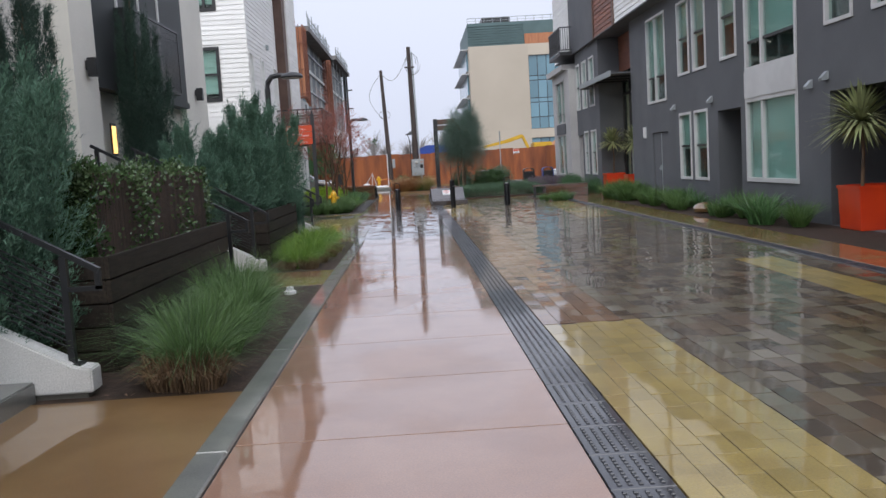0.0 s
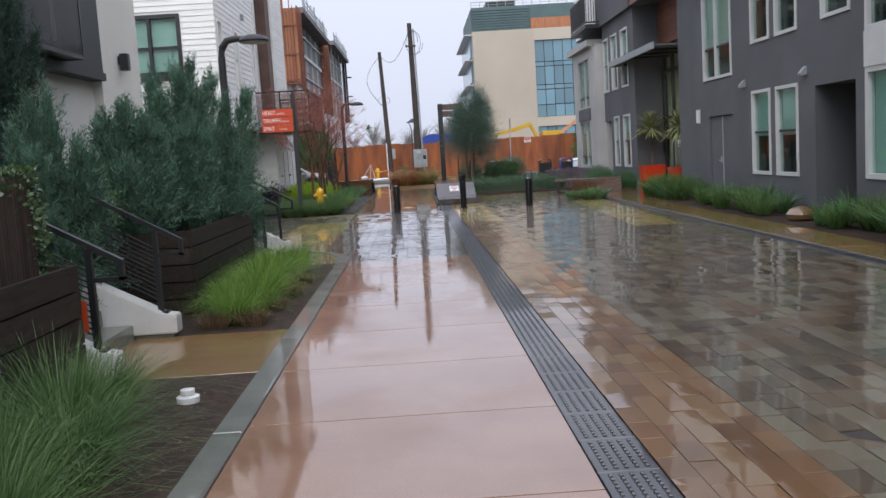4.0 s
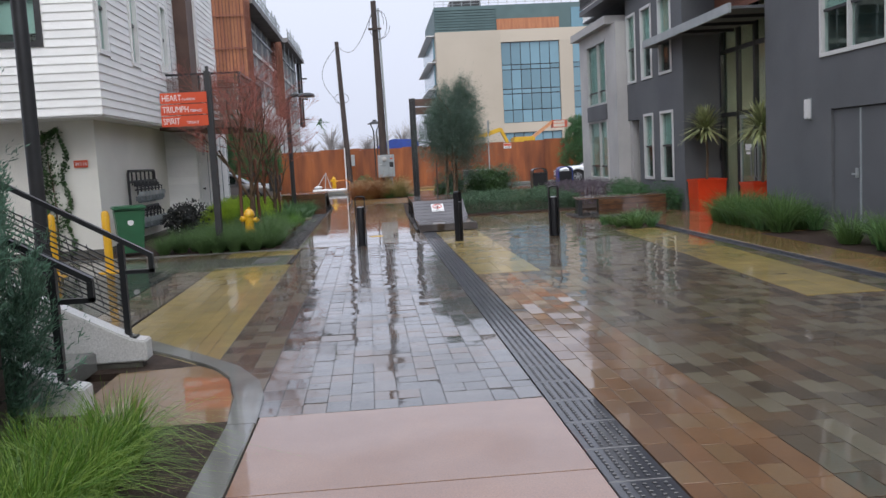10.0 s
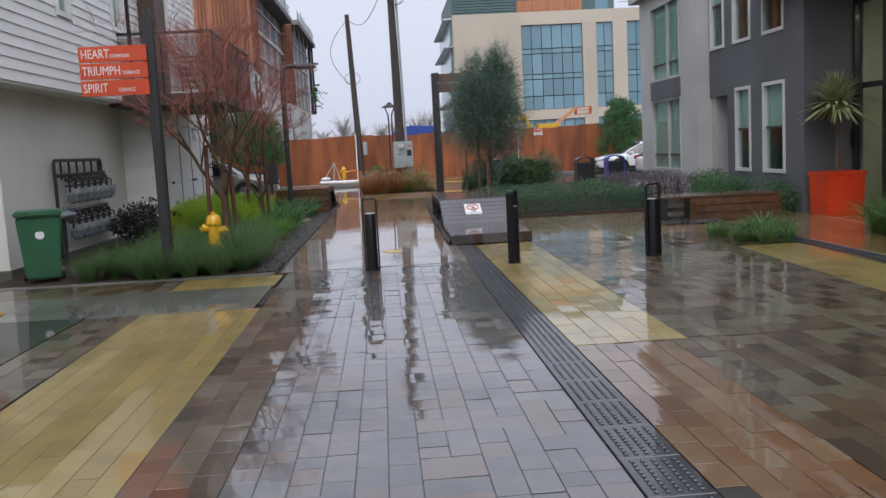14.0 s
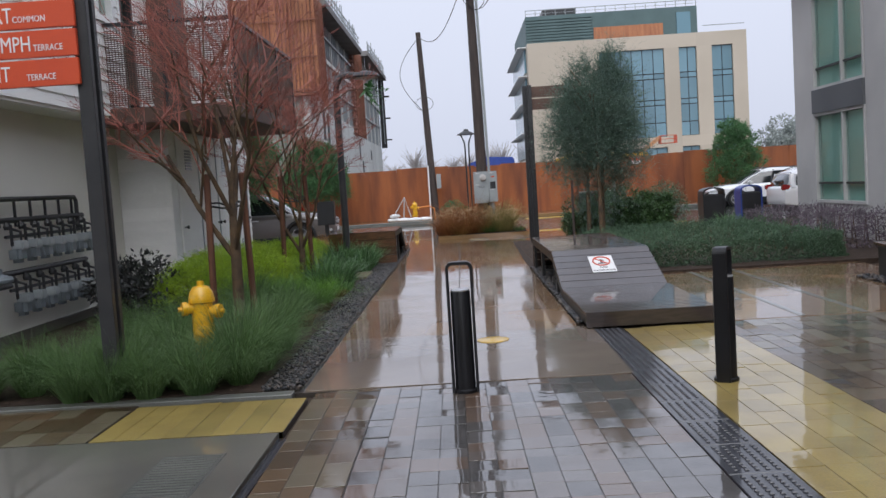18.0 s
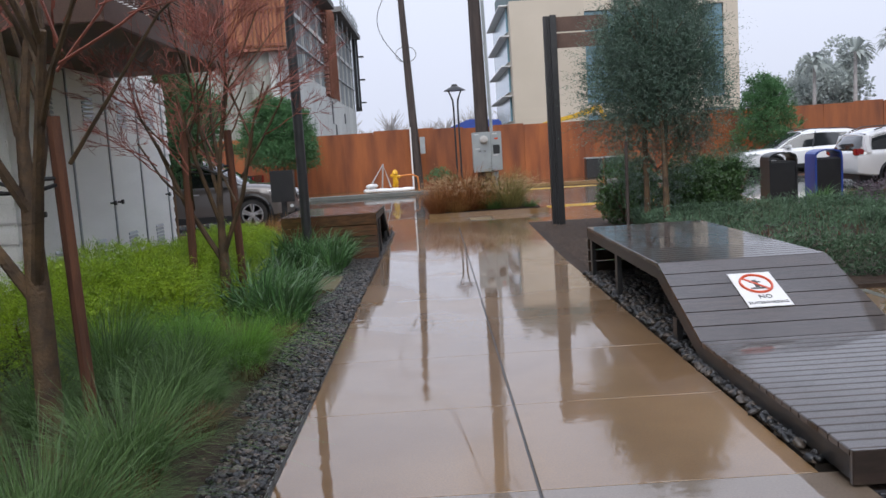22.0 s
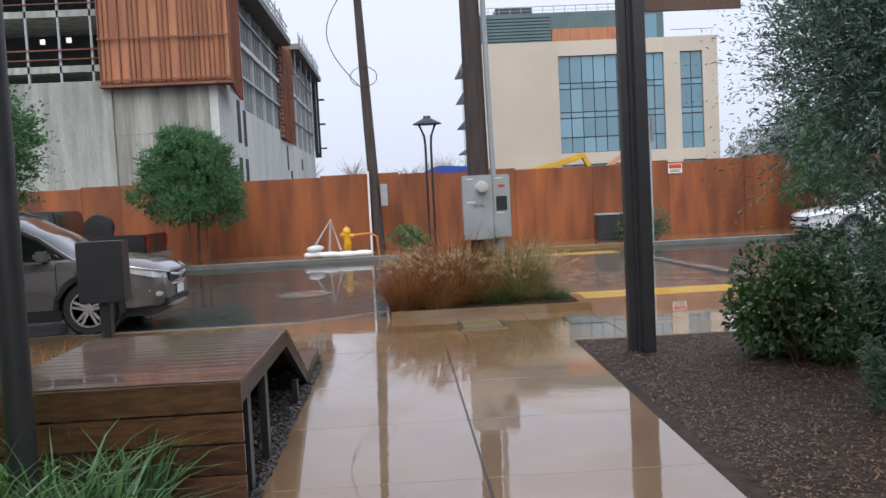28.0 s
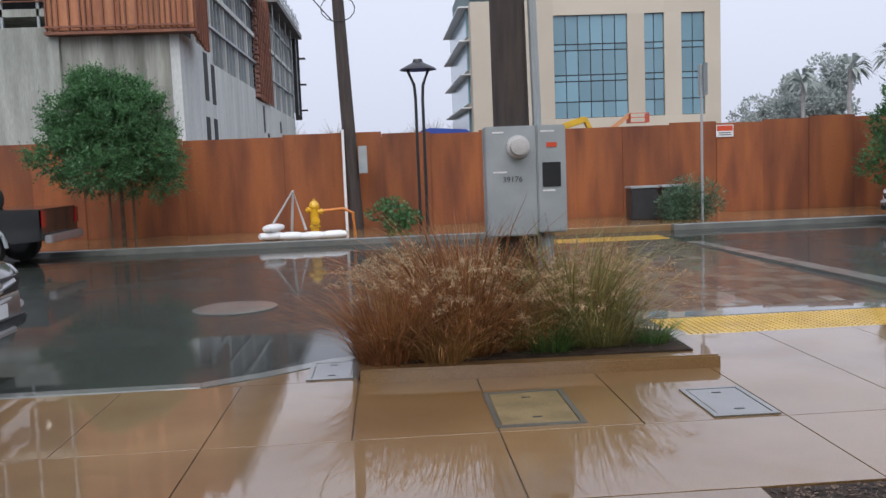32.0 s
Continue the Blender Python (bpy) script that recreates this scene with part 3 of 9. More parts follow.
street_kerb = setting("street_kerb", Geo().cbox(-40, -2.6, 49.43, 49.6, -0.2, 0.004, 0.02), M_KERB, "pale wet concrete kerb along the street", "kerb")
setting("far_kerb", Geo().cbox(-60, 1.2, 61.2, 61.38, -0.2, 0.12, 0.02).cbox(5.0, 60, 61.2, 61.38, -0.2, 0.12, 0.02), M_KERB, "grey kerb on the far side of the street", "kerb")
setting("far_sidewalk", Geo().cbox(-60, 60, 61.38, 64.35, -0.2, 0.11, 0.01), M_TANSLAB, "wet tan sidewalk in front of the rusty fence", "pavement")
setting("gutter_strip", Geo().cbox(1.32, 6.2, 51.28, 51.75, -0.1, 0.0, 0.004), M_GREYSLAB, "pale wet concrete gutter strip", "gutter")
setting("ramp_kerb", Geo().add([(4.3, 58.4, 0.02), (4.55, 58.4, 0.02), (4.95, 52.0, 0.02), (4.65, 52.0, 0.02), (4.3, 58.4, -0.2), (4.55, 58.4, -0.2), (4.95, 52.0, -0.2), (4.65, 52.0, -0.2)],
        [(0, 1, 2, 3), (0, 4, 5, 1), (1, 5, 6, 2), (2, 6, 7, 3), (3, 7, 4, 0)]), M_KERB, "pale concrete strip beside the brick crossing", "kerb")
tact = setting("tactile_strip", Geo().box(1.4, 6.2, 50.44, 51.26, -0.1, -0.004), M_TACT, "yellow tactile warning paving", "paving")
g = Geo()
for i in range(80):
    for j in range(13):
        g.lathe([(0.014, -0.005), (0.011, 0.006)], 5, (1.43 + 0.06 * i, 50.48 + 0.06 * j, 0))
tagged(part("tactile_dome", g, M_TACT, tact), kind="stuff")
setting("far_tactile_strip", Geo().cbox(1.9, 4.3, 59.35, 60.1, -0.1, 0.004, 0.004), M_TACT, "yellow tactile warning paving across the street", "paving")

# concrete by the benches
apron = setting("apron", Geo().box(1.86, 5.35, 33.02, 37.55, -0.2, -0.012), M_JOINT, "wet tan concrete apron with pale strips", "pavement")
for ya, yb in ((33.03, 34.5), (34.51, 36.0), (36.01, 37.54)):
    part("slab", Geo().cbox(1.87, 3.4, ya, yb, -0.1, 0.0, 0.003), M_WALKSLAB, apron)
    part("slab", Geo().cbox(3.41, 5.34, ya, yb, -0.1, 0.0, 0.003), M_WALKSLAB, apron)
for xa in (2.72, 3.36):
    part("pale_strip", Geo().cbox(xa, xa + 0.07, 33.05, 37.5, -0.05, 0.004, 0.002), M_KERB, apron, "pale concrete strip")
setting("entrance_paving", Geo().cbox(5.66, 7.4, 28.6, 36.6, -0.1, 0.004, 0.004).cbox(7.4, 10.2, 31.0, 35.0, -0.1, 0.006, 0.004), M_TANSLAB, "wet reddish concrete at the entrance", "pavement")
setting("strip_paving", Geo().cbox(5.66, 6.45, -6, 28.6, -0.1, 0.002, 0.004), M_TANSLAB, "wet orange-tan concrete strip", "pavement")
setting("drive_band", Geo().cbox(-8, -1.985, 28.2, 29.77, -0.1, 0.0, 0.004), M_GREYSLAB, "wet grey-green concrete band at the driveway", "pavement")
setting("drive_edge", Geo().cbox(-8, -2.1, 30.8, 30.94, -0.1, 0.012, 0.004), M_KERB, "low concrete kerb at the planting bed", "kerb")

# ---- grey apartment building ----
R1 = 7.75
H_main = [(22.95, 24.05, 0.72, 2.62), (24.35, 25.4, 0.72, 2.62), (22.95, 24.05, 3.68, 5.75), (24.35, 25.4, 3.68, 5.75), (26.65, 28.75, 3.1, 5.8), (20.78, 21.9, 3.72, 5.8),
          (17.5, 20.25, 0.75, 2.66), (17.5, 20.25, 3.27, 5.9), (20.62, 22.2, 0, 2.5), (15.25, 16.3, 3.72, 5.7), (13.5, 14.6, 3.72, 5.7), (10, 16.15, 0, 2.5), (26.65, 28.4, 0, 2.16)]
setting("wall_grey", wall("x", R1, R1 + 0.35, -8, 31.0, -0.05, 6.15, H_main), M_GREYWALL, "charcoal grey stucco apartment wall", "wall")
setting("wall_recess_near", Geo().box(R1 + 0.35, 12, 30.65, 31.0, -0.05, 6.15), M_GREYWALL, "charcoal grey stucco wall of the entrance recess", "wall")
setting("wall_door_recess", Geo().box(9.0, 9.1, 20.4, 22.4, -0.05, 2.7).box(R1 + 0.35, 9.0, 20.5, 20.62, -0.05, 2.6).box(R1 + 0.35, 9.0, 22.2, 22.32, -0.05, 2.6).box(R1 + 0.35, 9.0, 20.62, 22.2, 2.5, 2.6), M_GREYWALL, "dark recess of a doorway", "wall")
setting("garage_recess", Geo().box(12.0, 12.2, 9.8, 16.3, -0.05, 2.7).box(R1 + 0.35, 12, 16.15, 16.3, -0.05, 2.6).box(R1 + 0.35, 12, 9.8, 16.15, 2.5, 2.6).box(R1 + 0.35, 12, 9.8, 10.0, -0.05, 2.5), M_GREYWALL, "dark garage opening in the grey wall", "wall")
WL = "narrow window with white frame and pale blind in grey wall"
for u0, u1, z0, z1 in H_main[:4]:
    window("x", R1, -1, u0, u1, z0, z1, WL, cross=(0.5,), blind=(0.45, 1))
window("x", R1, -1, *H_main[4], "tall double window with white frame", bars=(0.55,), cross=(0.3,), blind=(0.3, 1))
window("x", R1, -1, *H_main[5], WL, cross=(0.5,), blind=(0.4, 1))
window("x", R1, -1, *H_main[6], "large white-framed window with pale green blind", bars=(0.66,), blind=(0, 1), fw=0.09)
window("x", R1, -1, *H_main[7], "large white-framed upper window with pale blind", bars=(0.66,), cross=(0.25,), blind=(0.25, 1), fw=0.09)
window("x", R1, -1, *H_main[9], WL, cross=(0.5,), blind=(0.4, 1))
window("x", R1, -1, *H_main[10], WL, cross=(0.5,), blind=(0.4, 1))
setting("trim_bay", Geo().box(R1 - 0.05, R1 - 0.002, 17.5, 20.25, 2.66, 3.27), M_WFRAME, "white panel between the tall windows", "panel", bevel=0.004)
d = thing("door_1", (R1 + 0.05, 27.52, 0), "charcoal grey flush double door with a steel astragal", "door", kind="structure")
for s in (-1, 1):
    part("door_leaf", Geo().box(0, 0.05, 0.008 if s > 0 else -0.865, 0.865 if s > 0 else -0.008, 0.01, 2.14), M_GREYWALL, d, bevel=0.004)
part("astragal", Geo().box(-0.015, 0.0, -0.025, 0.025, 0.03, 2.13), M_GREYBOX, d, "bare steel astragal strip")
part("door_handle", Geo().box(-0.05, -0.005, 0.06, 0.1, 0.95, 1.12).box(-0.06, -0.045, 0.04, 0.2, 1.0, 1.03), M_GREYBOX, d, "steel lever handle")
# second section
R2 = 7.45
H2 = [(35.78, 36.8, 0.74, 2.6), (37.42, 38.26, 0.74, 2.6), (35.8, 36.8, 3.57, 5.6), (37.4, 38.36, 3.57, 5.6), (38.88, 39.75, 3.57, 5.6), (38.75, 39.85, 0, 2.47)]
setting("wall_grey_far", wall("x", R2, R2 + 0.35, 35.0, 39.85, -0.05, 6.15, H2), M_GREYWALL, "charcoal grey stucco wall with narrow windows", "wall")
setting("wall_recess_far", Geo().box(R2 + 0.35, 12, 35.0, 35.35, -0.05, 6.15), M_GREYWALL, "charcoal grey stucco wall of the entrance recess", "wall")
for h in H2[:5]:
    window("x", R2, -1, *h, WL, cross=(0.5,), blind=(0.5, 1))
setting("wall_alcove", Geo().box(8.9, 9.0, 38.6, 40, -0.05, 2.6).box(R2 + 0.35, 8.9, 38.6, 38.75, -0.05, 2.6), M_PALEWALL, "pale grey alcove wall", "wall")
H3 = [(41.0, 43.4, 0.68, 2.6), (41.0, 43.4, 3.1, 5.15)]
setting("wall_pale", wall("x", 7.12, 7.5, 39.85, 44.5, -0.05, 5.5, H3), M_PALEWALL, "pale grey stucco corner with tall windows", "wall")
setting("wall_end", Geo().box(7.5, 20, 44.15, 44.5, -0.05, 8.5).box(7.5, 8.9, 39.6, 39.85, -0.05, 2.47), M_PALEWALL, "pale grey end wall of the apartment building", "wall")
setting("trim_spandrel", Geo().box(7.06, 7.118, 41.0, 43.4, 2.6, 3.1), M_GREYWALL, "dark panel between stacked windows", "panel")
for h in H3:
    window("x", 7.12, -1, *h, "tall window with pale green blind", M_PALEWALL, bars=(0.42,), cross=(0.22,), blind=(0.0, 1), fw=0.06)
# upper floor with boards
up = setting("upper_floor", Geo().box(7.35, 20, -8, 44.6, 6.17, 9.4), M_GREYWALL, "projecting upper floor clad in boards", "wall")
for i in range(19):
    z = 6.15 + 0.17 * i
    for ya, yb, mt in ((-8, 19.0, M_SIDING), (19.3, 26.0, M_SIDING), (26.3, 31.3, M_SIDING), (31.6, 34.8, M_REDWOOD), (40.5, 44.62, M_SIDING)):
        part("siding_board", Geo().prism([(7.30, z), (7.345, z), (7.345, z + 0.175), (7.325, z + 0.175)], "y", ya, yb), mt, up)
for ya, yb in ((19.0, 19.3), (26.0, 26.3), (31.3, 31.6), (34.8, 35.0)):
    part("trim_board", Geo().box(7.27, 7.348, ya, yb, 6.12, 9.4), M_BROWNTRIM, up)
part("soffit", Geo().box(7.3, 7.8, -8, 44.6, 6.12, 6.168), M_GREYWALL, up)
part("corner_fascia", Geo().box(6.9, 9, 40.3, 44.9, 5.5, 5.75), M_PALEWALL, up)
# entrance: glazing, canopy, boards above
ent = thing("entrance_glazing", (8.45, 33.0, 0), "dark framed glass entrance wall with double doors", "door", kind="structure")
for y in (-2.0, -0.95, 0.0, 0.95, 1.98):
    part("glazing_post", Geo().box(-0.05, 0.05, y - 0.05, y + 0.05, 0, 5.8), M_DARKFRAME, ent)
for z in (0.05, 2.35, 3.9, 5.75):
    part("glazing_rail", Geo().box(-0.04, 0.04, -1.98, 1.98, z - 0.05, z + 0.05), M_DARKFRAME, ent)
for i, (ya, yb) in enumerate(((-1.95, -1.0), (-0.9, -0.05), (0.05, 0.9), (1.0, 1.95))):
    for za, zb in ((0.1, 2.3), (2.4, 3.85), (3.95, 5.7)):
        ob = part("pane", Geo().box(-0.006, 0.006, ya, yb, za, zb), M_GLASS, ent)
        ob.visible_shadow = False
for ya, yb in ((-0.9, -0.05), (0.05, 0.9)):
    part("door_leaf", Geo().box(-0.03, 0.03, ya + 0.01, ya + 0.07, 0.1, 2.3).box(-0.03, 0.03, yb - 0.07, yb - 0.01, 0.1, 2.3).box(-0.03, 0.03, ya + 0.07, yb - 0.07, 2.22, 2.3).box(-0.03, 0.03, ya + 0.07, yb - 0.07, 0.1, 0.2), M_GREYBOX, ent, "pale aluminium door frame")
part("entry_phone", Geo().box(-0.09, -0.05, 1.9, 2.06, 1.2, 1.55), M_BLACK, ent, "black entry phone panel", bevel=0.01)
for y in (-0.12, 0.12):
    part("door_handle", Geo().tube([(-0.04, y, 0.8), (-0.1, y, 0.85), (-0.1, y, 1.5), (-0.04, y, 1.55)], 0.014), M_GREYBOX, ent, "long steel pull handle")
part("notice", Geo().box(-0.012, -0.008, 0.3, 0.62, 1.45, 1.6).box(-0.012, -0.008, 0.34, 0.58, 1.36, 1.42), M_WHITE, ent, "white notice on the glass")
lob = thing("lobby_lamp", (9.6, 32.6, 3.9), "small bright ceiling lamp in the lobby", "lamp")
part("shade", Geo().lathe([(0.3, 0.02), (0.3, 0.08), (0.03, 0.1), (0.03, 1.9)], 18), M_DARKFRAME, lob, smooth=True)
part("diffuser", Geo().lathe([(0.27, 0.0), (0.27, 0.02)], 18), glow_mat("lamp_glow", (1.0, 0.88, 0.74), 30.0), lob)
setting("lobby", Geo().box(10.0, 10.1, 31, 35, 0, 6).box(8.55, 10.0, 31, 35, -0.05, 0.003).box(8.55, 10.0, 34.9, 35.0, 0.003, 6).box(8.55, 10.0, 31, 35, 6.0, 6.1), mat("lobby_wall", (0.6, 0.53, 0.43), (0.5, 0.43, 0.34), 0.7, 1, 40), "dim brown lobby behind the glass", "room")
can = thing("canopy", (7.75, 34.5, 4.3), "flat dark grey steel entrance canopy", "canopy")
part("roof_sheet", Geo().box(-0.7, 0.65, -3.45, 2.25, 0.08, 0.14), M_GREYWALL, can)
part("fascia", Geo().box(-0.75, -0.69, -3.48, 2.3, 0, 0.2).box(-0.69, -0.32, 2.25, 2.3, 0, 0.2), M_GREYBOX, can, "grey steel edge", bevel=0.005)
for y in (-2.6, -1.5, -0.4):
    part("rib", Geo().box(-0.69, 0.65, y - 0.04, y + 0.04, 0.01, 0.1), M_DARKFRAME, can)
bw = setting("wall_boards", Geo().box(8.4, 8.6, 31, 35, 5.82, 6.15), M_BROWNTRIM, "reddish brown boards above the entrance", "wall")
for i in range(8):
    part("board", Geo().cbox(8.30, 8.348, 31.0, 35.0, 4.76 + 0.175 * i, 4.76 + 0.175 * i + 0.165, 0.006), M_REDWOOD, bw)
bal = thing("balcony", (7.0, 41.2, 6.1), "dark metal balcony on the upper floor", "balcony")
part("balcony_floor", Geo().box(-0.25, 0.3, -1.6, 1.6, 0, 0.15), M_DARKFRAME, bal)
for z in (0.2, 1.2):
    part("rail", Geo().box(-0.25, -0.21, -1.6, 1.6, z, z + 0.05).box(-0.21, 0.3, -1.6, -1.56, z, z + 0.05), M_DARKFRAME, bal)
g = Geo()
for i in range(32):
    g.box(-0.245, -0.225, -1.59 + 0.1 * i, -1.57 + 0.1 * i, 0.25, 1.2)
for i in range(5):
    g.box(-0.2 + 0.1 * i, -0.18 + 0.1 * i, -1.59, -1.57, 0.25, 1.2)
tagged(part("baluster", g, M_DARKFRAME, bal), kind="stuff")
for y, z in ((29.14, 2.2),):
    wl = thing("wall_light", (R1 - 0.002, y, z - 0.2), "white oblong wall light on grey stucco", "lamp")
    part("diffuser", Geo().box(-0.1, -0.02, -0.06, 0.06, 0.02, 0.38), M_WHITE, wl, bevel=0.01)
    part("back_plate", Geo().box(-0.02, 0, -0.05, 0.05, 0, 0.4), M_GREYBOX, wl)
for y, z in ((22.6, 2.75), (16.9, 2.62), (16.25, 2.72), (25.85, 2.75)):
    v = thing("vent_hood", (R1 - 0.002, y, z), "small grey metal vent hood on the wall", "vent", "vents on the grey wall")
    part("hood", Geo().prism([(0, 0.0), (-0.12, -0.02), (-0.14, 0.03), (-0.02, 0.16), (0, 0.16)], "y", -0.07, 0.07), M_GREYBOX, v)

# ---- white boarded house ----
HX, HY, HZ = -5.65, 31.0, 2.88
H_side = [(31.16, 31.84, 4.06, 5.95), (33.5, 34.16, 4.06, 5.95), (36.38, 37.02, 4.2, 5.95)]
house = setting("wall_white_side", wall("x", HX - 0.3, HX, HY, 37.2, HZ, 10.2, H_side), M_SIDING, "white horizontal board siding of a house", "wall")
H_front = [(-8.35, -6.62, 4.2, 6.08), (-7.4, -6.6, 7.3, 9.0)]
house2 = setting("wall_white_front", wall("y", HY, HY + 0.3, -16, HX - 0.3, HZ, 10.2, H_front), M_SIDING, "white horizontal board siding with a dark framed window", "wall")
setting("upper_slab", Geo().box(-16, HX, HY + 0.02, 43.0, HZ - 0.06, HZ + 0.02), M_SIDING, "white soffit under the projecting floor", "soffit")


def course(parent, axis, face, out, u0, u1, z0, z1, holes, step=0.165, m=None):
    n = int((z1 - z0) / step)
    for i in range(n):
        z = z0 + step * i
        cuts = sorted([(h[0] - 0.03, h[1] + 0.03) for h in holes if h[2] - 0.03 < z + step / 2 < h[3] + 0.03])
        a = u0
        for c0, c1 in cuts + [(u1, u1)]:
            if c0 - a > 0.05:
                prof = [(face + out * 0.03, z), (face + out * 0.003, z), (face + out * 0.003, z + step + 0.01), (face + out * 0.01, z + step + 0.01)]
                g = Geo().prism(prof, "y", a, c0) if axis == "x" else Geo().prism([(p[0], p[1]) for p in prof], "x", a, c0)
                part("siding_board", g, m or M_SIDING, parent)
            a = c1


course(house, "x", HX, 1, HY - 0.03, 37.2, HZ - 0.02, 10.1, H_side)
course(house2, "y", HY, -1, -12.5, HX + 0.03, HZ - 0.02, 10.1, H_front)
part("corner_board", Geo().box(HX - 0.001, HX + 0.034, 37.2, 37.28, HZ - 0.02, 10.1), M_SIDING, house)
for h in H_side:
    window("x", HX, 1, *h, "narrow window with pale frame in white boards", M_SIDING, cross=(0.5,), blind=(0.3, 1), fw=0.09, proud=0.05)
for h in H_front:
    window("y", HY, -1, *h, "dark framed double window with pale blinds", M_DARKFRAME, bars=(0.48,), cross=(0.5,), blind=(0.1, 1), proud=0.05, fw=0.11)
setting("wall_stucco", Geo().box(-16, -6.1, 31.9, 37.9, -0.05, HZ - 0.06), mat("grey_beige_stucco", (0.78, 0.76, 0.69), (0.7, 0.68, 0.62), 0.85, 0.6, 150, 0.25), "smooth grey-beige stucco ground floor", "wall")
setting("stucco_plinth", Geo().box(-16, -6.07, 31.87, 37.9, -0.05, 0.14), M_GREYSLAB, "grey concrete plinth under the stucco wall", "plinth", bevel=0.008)
blk = setting("wall_closet", Geo().box(-12, -5.3, 37.93, 43.0, -0.05, HZ - 0.07), M_SIDING, "white boarded meter closet below the balcony", "wall")
course(blk, "y", 37.93, -1, -6.1, -5.27, 0.1, HZ - 0.1, [], 0.2)
course(blk, "x", -5.3, 1, 37.9, 38.22, 0.1, HZ - 0.1, [])
course(blk, "x", -5.3, 1, 42.72, 43.0, 0.1, HZ - 0.1, [])
for i in range(4):
    ya = 38.26 + 1.115 * i
    dd = thing("closet_door", (-5.26, ya + 0.54, 0.1), "white louvred metal closet door with black knob", "door", "closet doors")
    part("door_leaf", Geo().box(-0.03, 0.0, -0.54, 0.54, 0, 2.6), M_SIDING, dd, bevel=0.006)
    part("door_frame", Geo().box(-0.03, 0.015, 0.542, 0.573, 0, 2.62), M_GREYBOX, dd)
    for z in (0.3, 2.0):
        for k in range(7):
            part("louvre", Geo().prism([(0.0, z + 0.05 * k), (0.018, z + 0.05 * k), (0.002, z + 0.05 * k + 0.036)], "y", -0.16, 0.16), M_GREYBOX, dd)
    part("knob", Geo().lathe([(0.012, 0), (0.012, 0.04), (0.03, 0.05), (0.03, 0.075), (0.0, 0.08)], 10, m=Matrix.Rotation(radians(90), 4, "Y"), at=(0, 0.43 if i % 2 else -0.43, 1.05)), M_BLACK, dd, "black door knob", smooth=True)
H_rec = [(37.5, 38.5, HZ + 0.05, 5.6)]
rec = setting("wall_house_far", wall("x", -6.2, -5.9, 37.2, 39.2, HZ, 10.2, H_rec), M_SIDING, "white boards behind the balcony", "wall")
course(rec, "x", -5.9, 1, 37.3, 39.2, HZ, 10.1, H_rec)
window("x", -5.9, 1, *H_rec[0], "dark framed glass balcony door", M_DARKFRAME, bars=(0.5,), blind=None, fw=0.08)
far_bay = setting("wall_house_bay", Geo().box(-16, -5.45, 40.1, 43.0, HZ, 10.2), M_SIDING, "white boarded end bay of the house", "wall")
course(far_bay, "x", -5.45, 1, 40.1, 43.0, HZ, 10.1, [])
setting("trim_brown", Geo().box(-6.2, -5.5, 39.2, 40.1, HZ, 10.2), M_BROWNTRIM, "tall brown corner board", "trim")
setting("house_roof", Geo().box(-16.2, -5.3, HY - 0.3, 43.2, 10.2, 10.4), M_DARKFRAME, "flat dark roof edge of the white house", "roof")
for y_, z_ in ((37.36, 5.0), (34.9, 6.4)):
    wl = thing("wall_light", (HX + 0.035 if y_ < 37 else -5.865, y_, z_), "small grey wall light on white boards", "lamp")
    part("housing", Geo().box(0, 0.1, -0.06, 0.06, 0, 0.2), M_GREYBOX, wl, bevel=0.01)
b2 = thing("balcony", (-4.6, 38.8, 2.74), "dark steel mesh balcony above the closet", "balcony")
part("balcony_floor", Geo().box(-1.3, 0.85, -2.2, 2.1, 0, 0.22), M_BROWNTRIM, b2, bevel=0.01)
for x, y in ((-1.2, -2.17), (-0.2, -2.17), (0.82, -2.17), (0.82, -0.7), (0.82, 0.7), (0.82, 2.07), (-0.2, 2.07)):
    part("guard_post", Geo().box(x - 0.025, x + 0.025, y - 0.025, y + 0.025, 0.2, 1.4), M_BLACK, b2)
part("top_rail", Geo().box(-1.2, 0.85, -2.2, -2.14, 1.38, 1.43).box(0.79, 0.85, -2.14, 2.1, 1.38, 1.43).box(-1.2, 0.79, 2.04, 2.1, 1.38, 1.43), M_BLACK, b2)
g = Geo()
for k in range(36):
    z = 0.26 + 0.03 * k
    g.box(-1.2, 0.8, -2.177, -2.163, z, z + 0.013)
    g.box(0.813, 0.827, -2.16, 2.07, z, z + 0.013)
    g.box(-1.2, 0.8, 2.063, 2.077, z, z + 0.013)
for k in range(46):
    g.box(-1.2 + 0.044 * k, -1.193 + 0.044 * k, -2.176, -2.164, 0.26, 1.38)
for k in range(46):
    g.box(0.814, 0.826, -2.1 + 0.09 * k, -2.092 + 0.09 * k, 0.26, 1.38)
part("mesh_infill", g, M_BROWNTRIM, b2)

# ---- cream house with the steps ----
setting("wall_cream", wall("x", -5.5, -5.1, -10, 21.4, -0.05, 9.5, [(6.9, 8.0, 1.0, 3.1), (12.6, 13.6, 0.9, 3.0), (16.6, 17.6, 0.9, 2.2)]), M_CREAM, "cream stucco wall of the row houses", "wall")
lw = thing("lit_sidelight", (-5.098, 15.0, 2.05), "narrow warm-lit pane beside the house door", "window")
part("frame", Geo().box(0, 0.02, -0.12, 0.12, 0.0, 0.55), M_DARKFRAME, lw)
part("pane", Geo().box(0.021, 0.03, -0.09, 0.09, 0.04, 0.5), glow_mat("warm_lit_pane", (1.0, 0.62, 0.2), 1.6), lw)
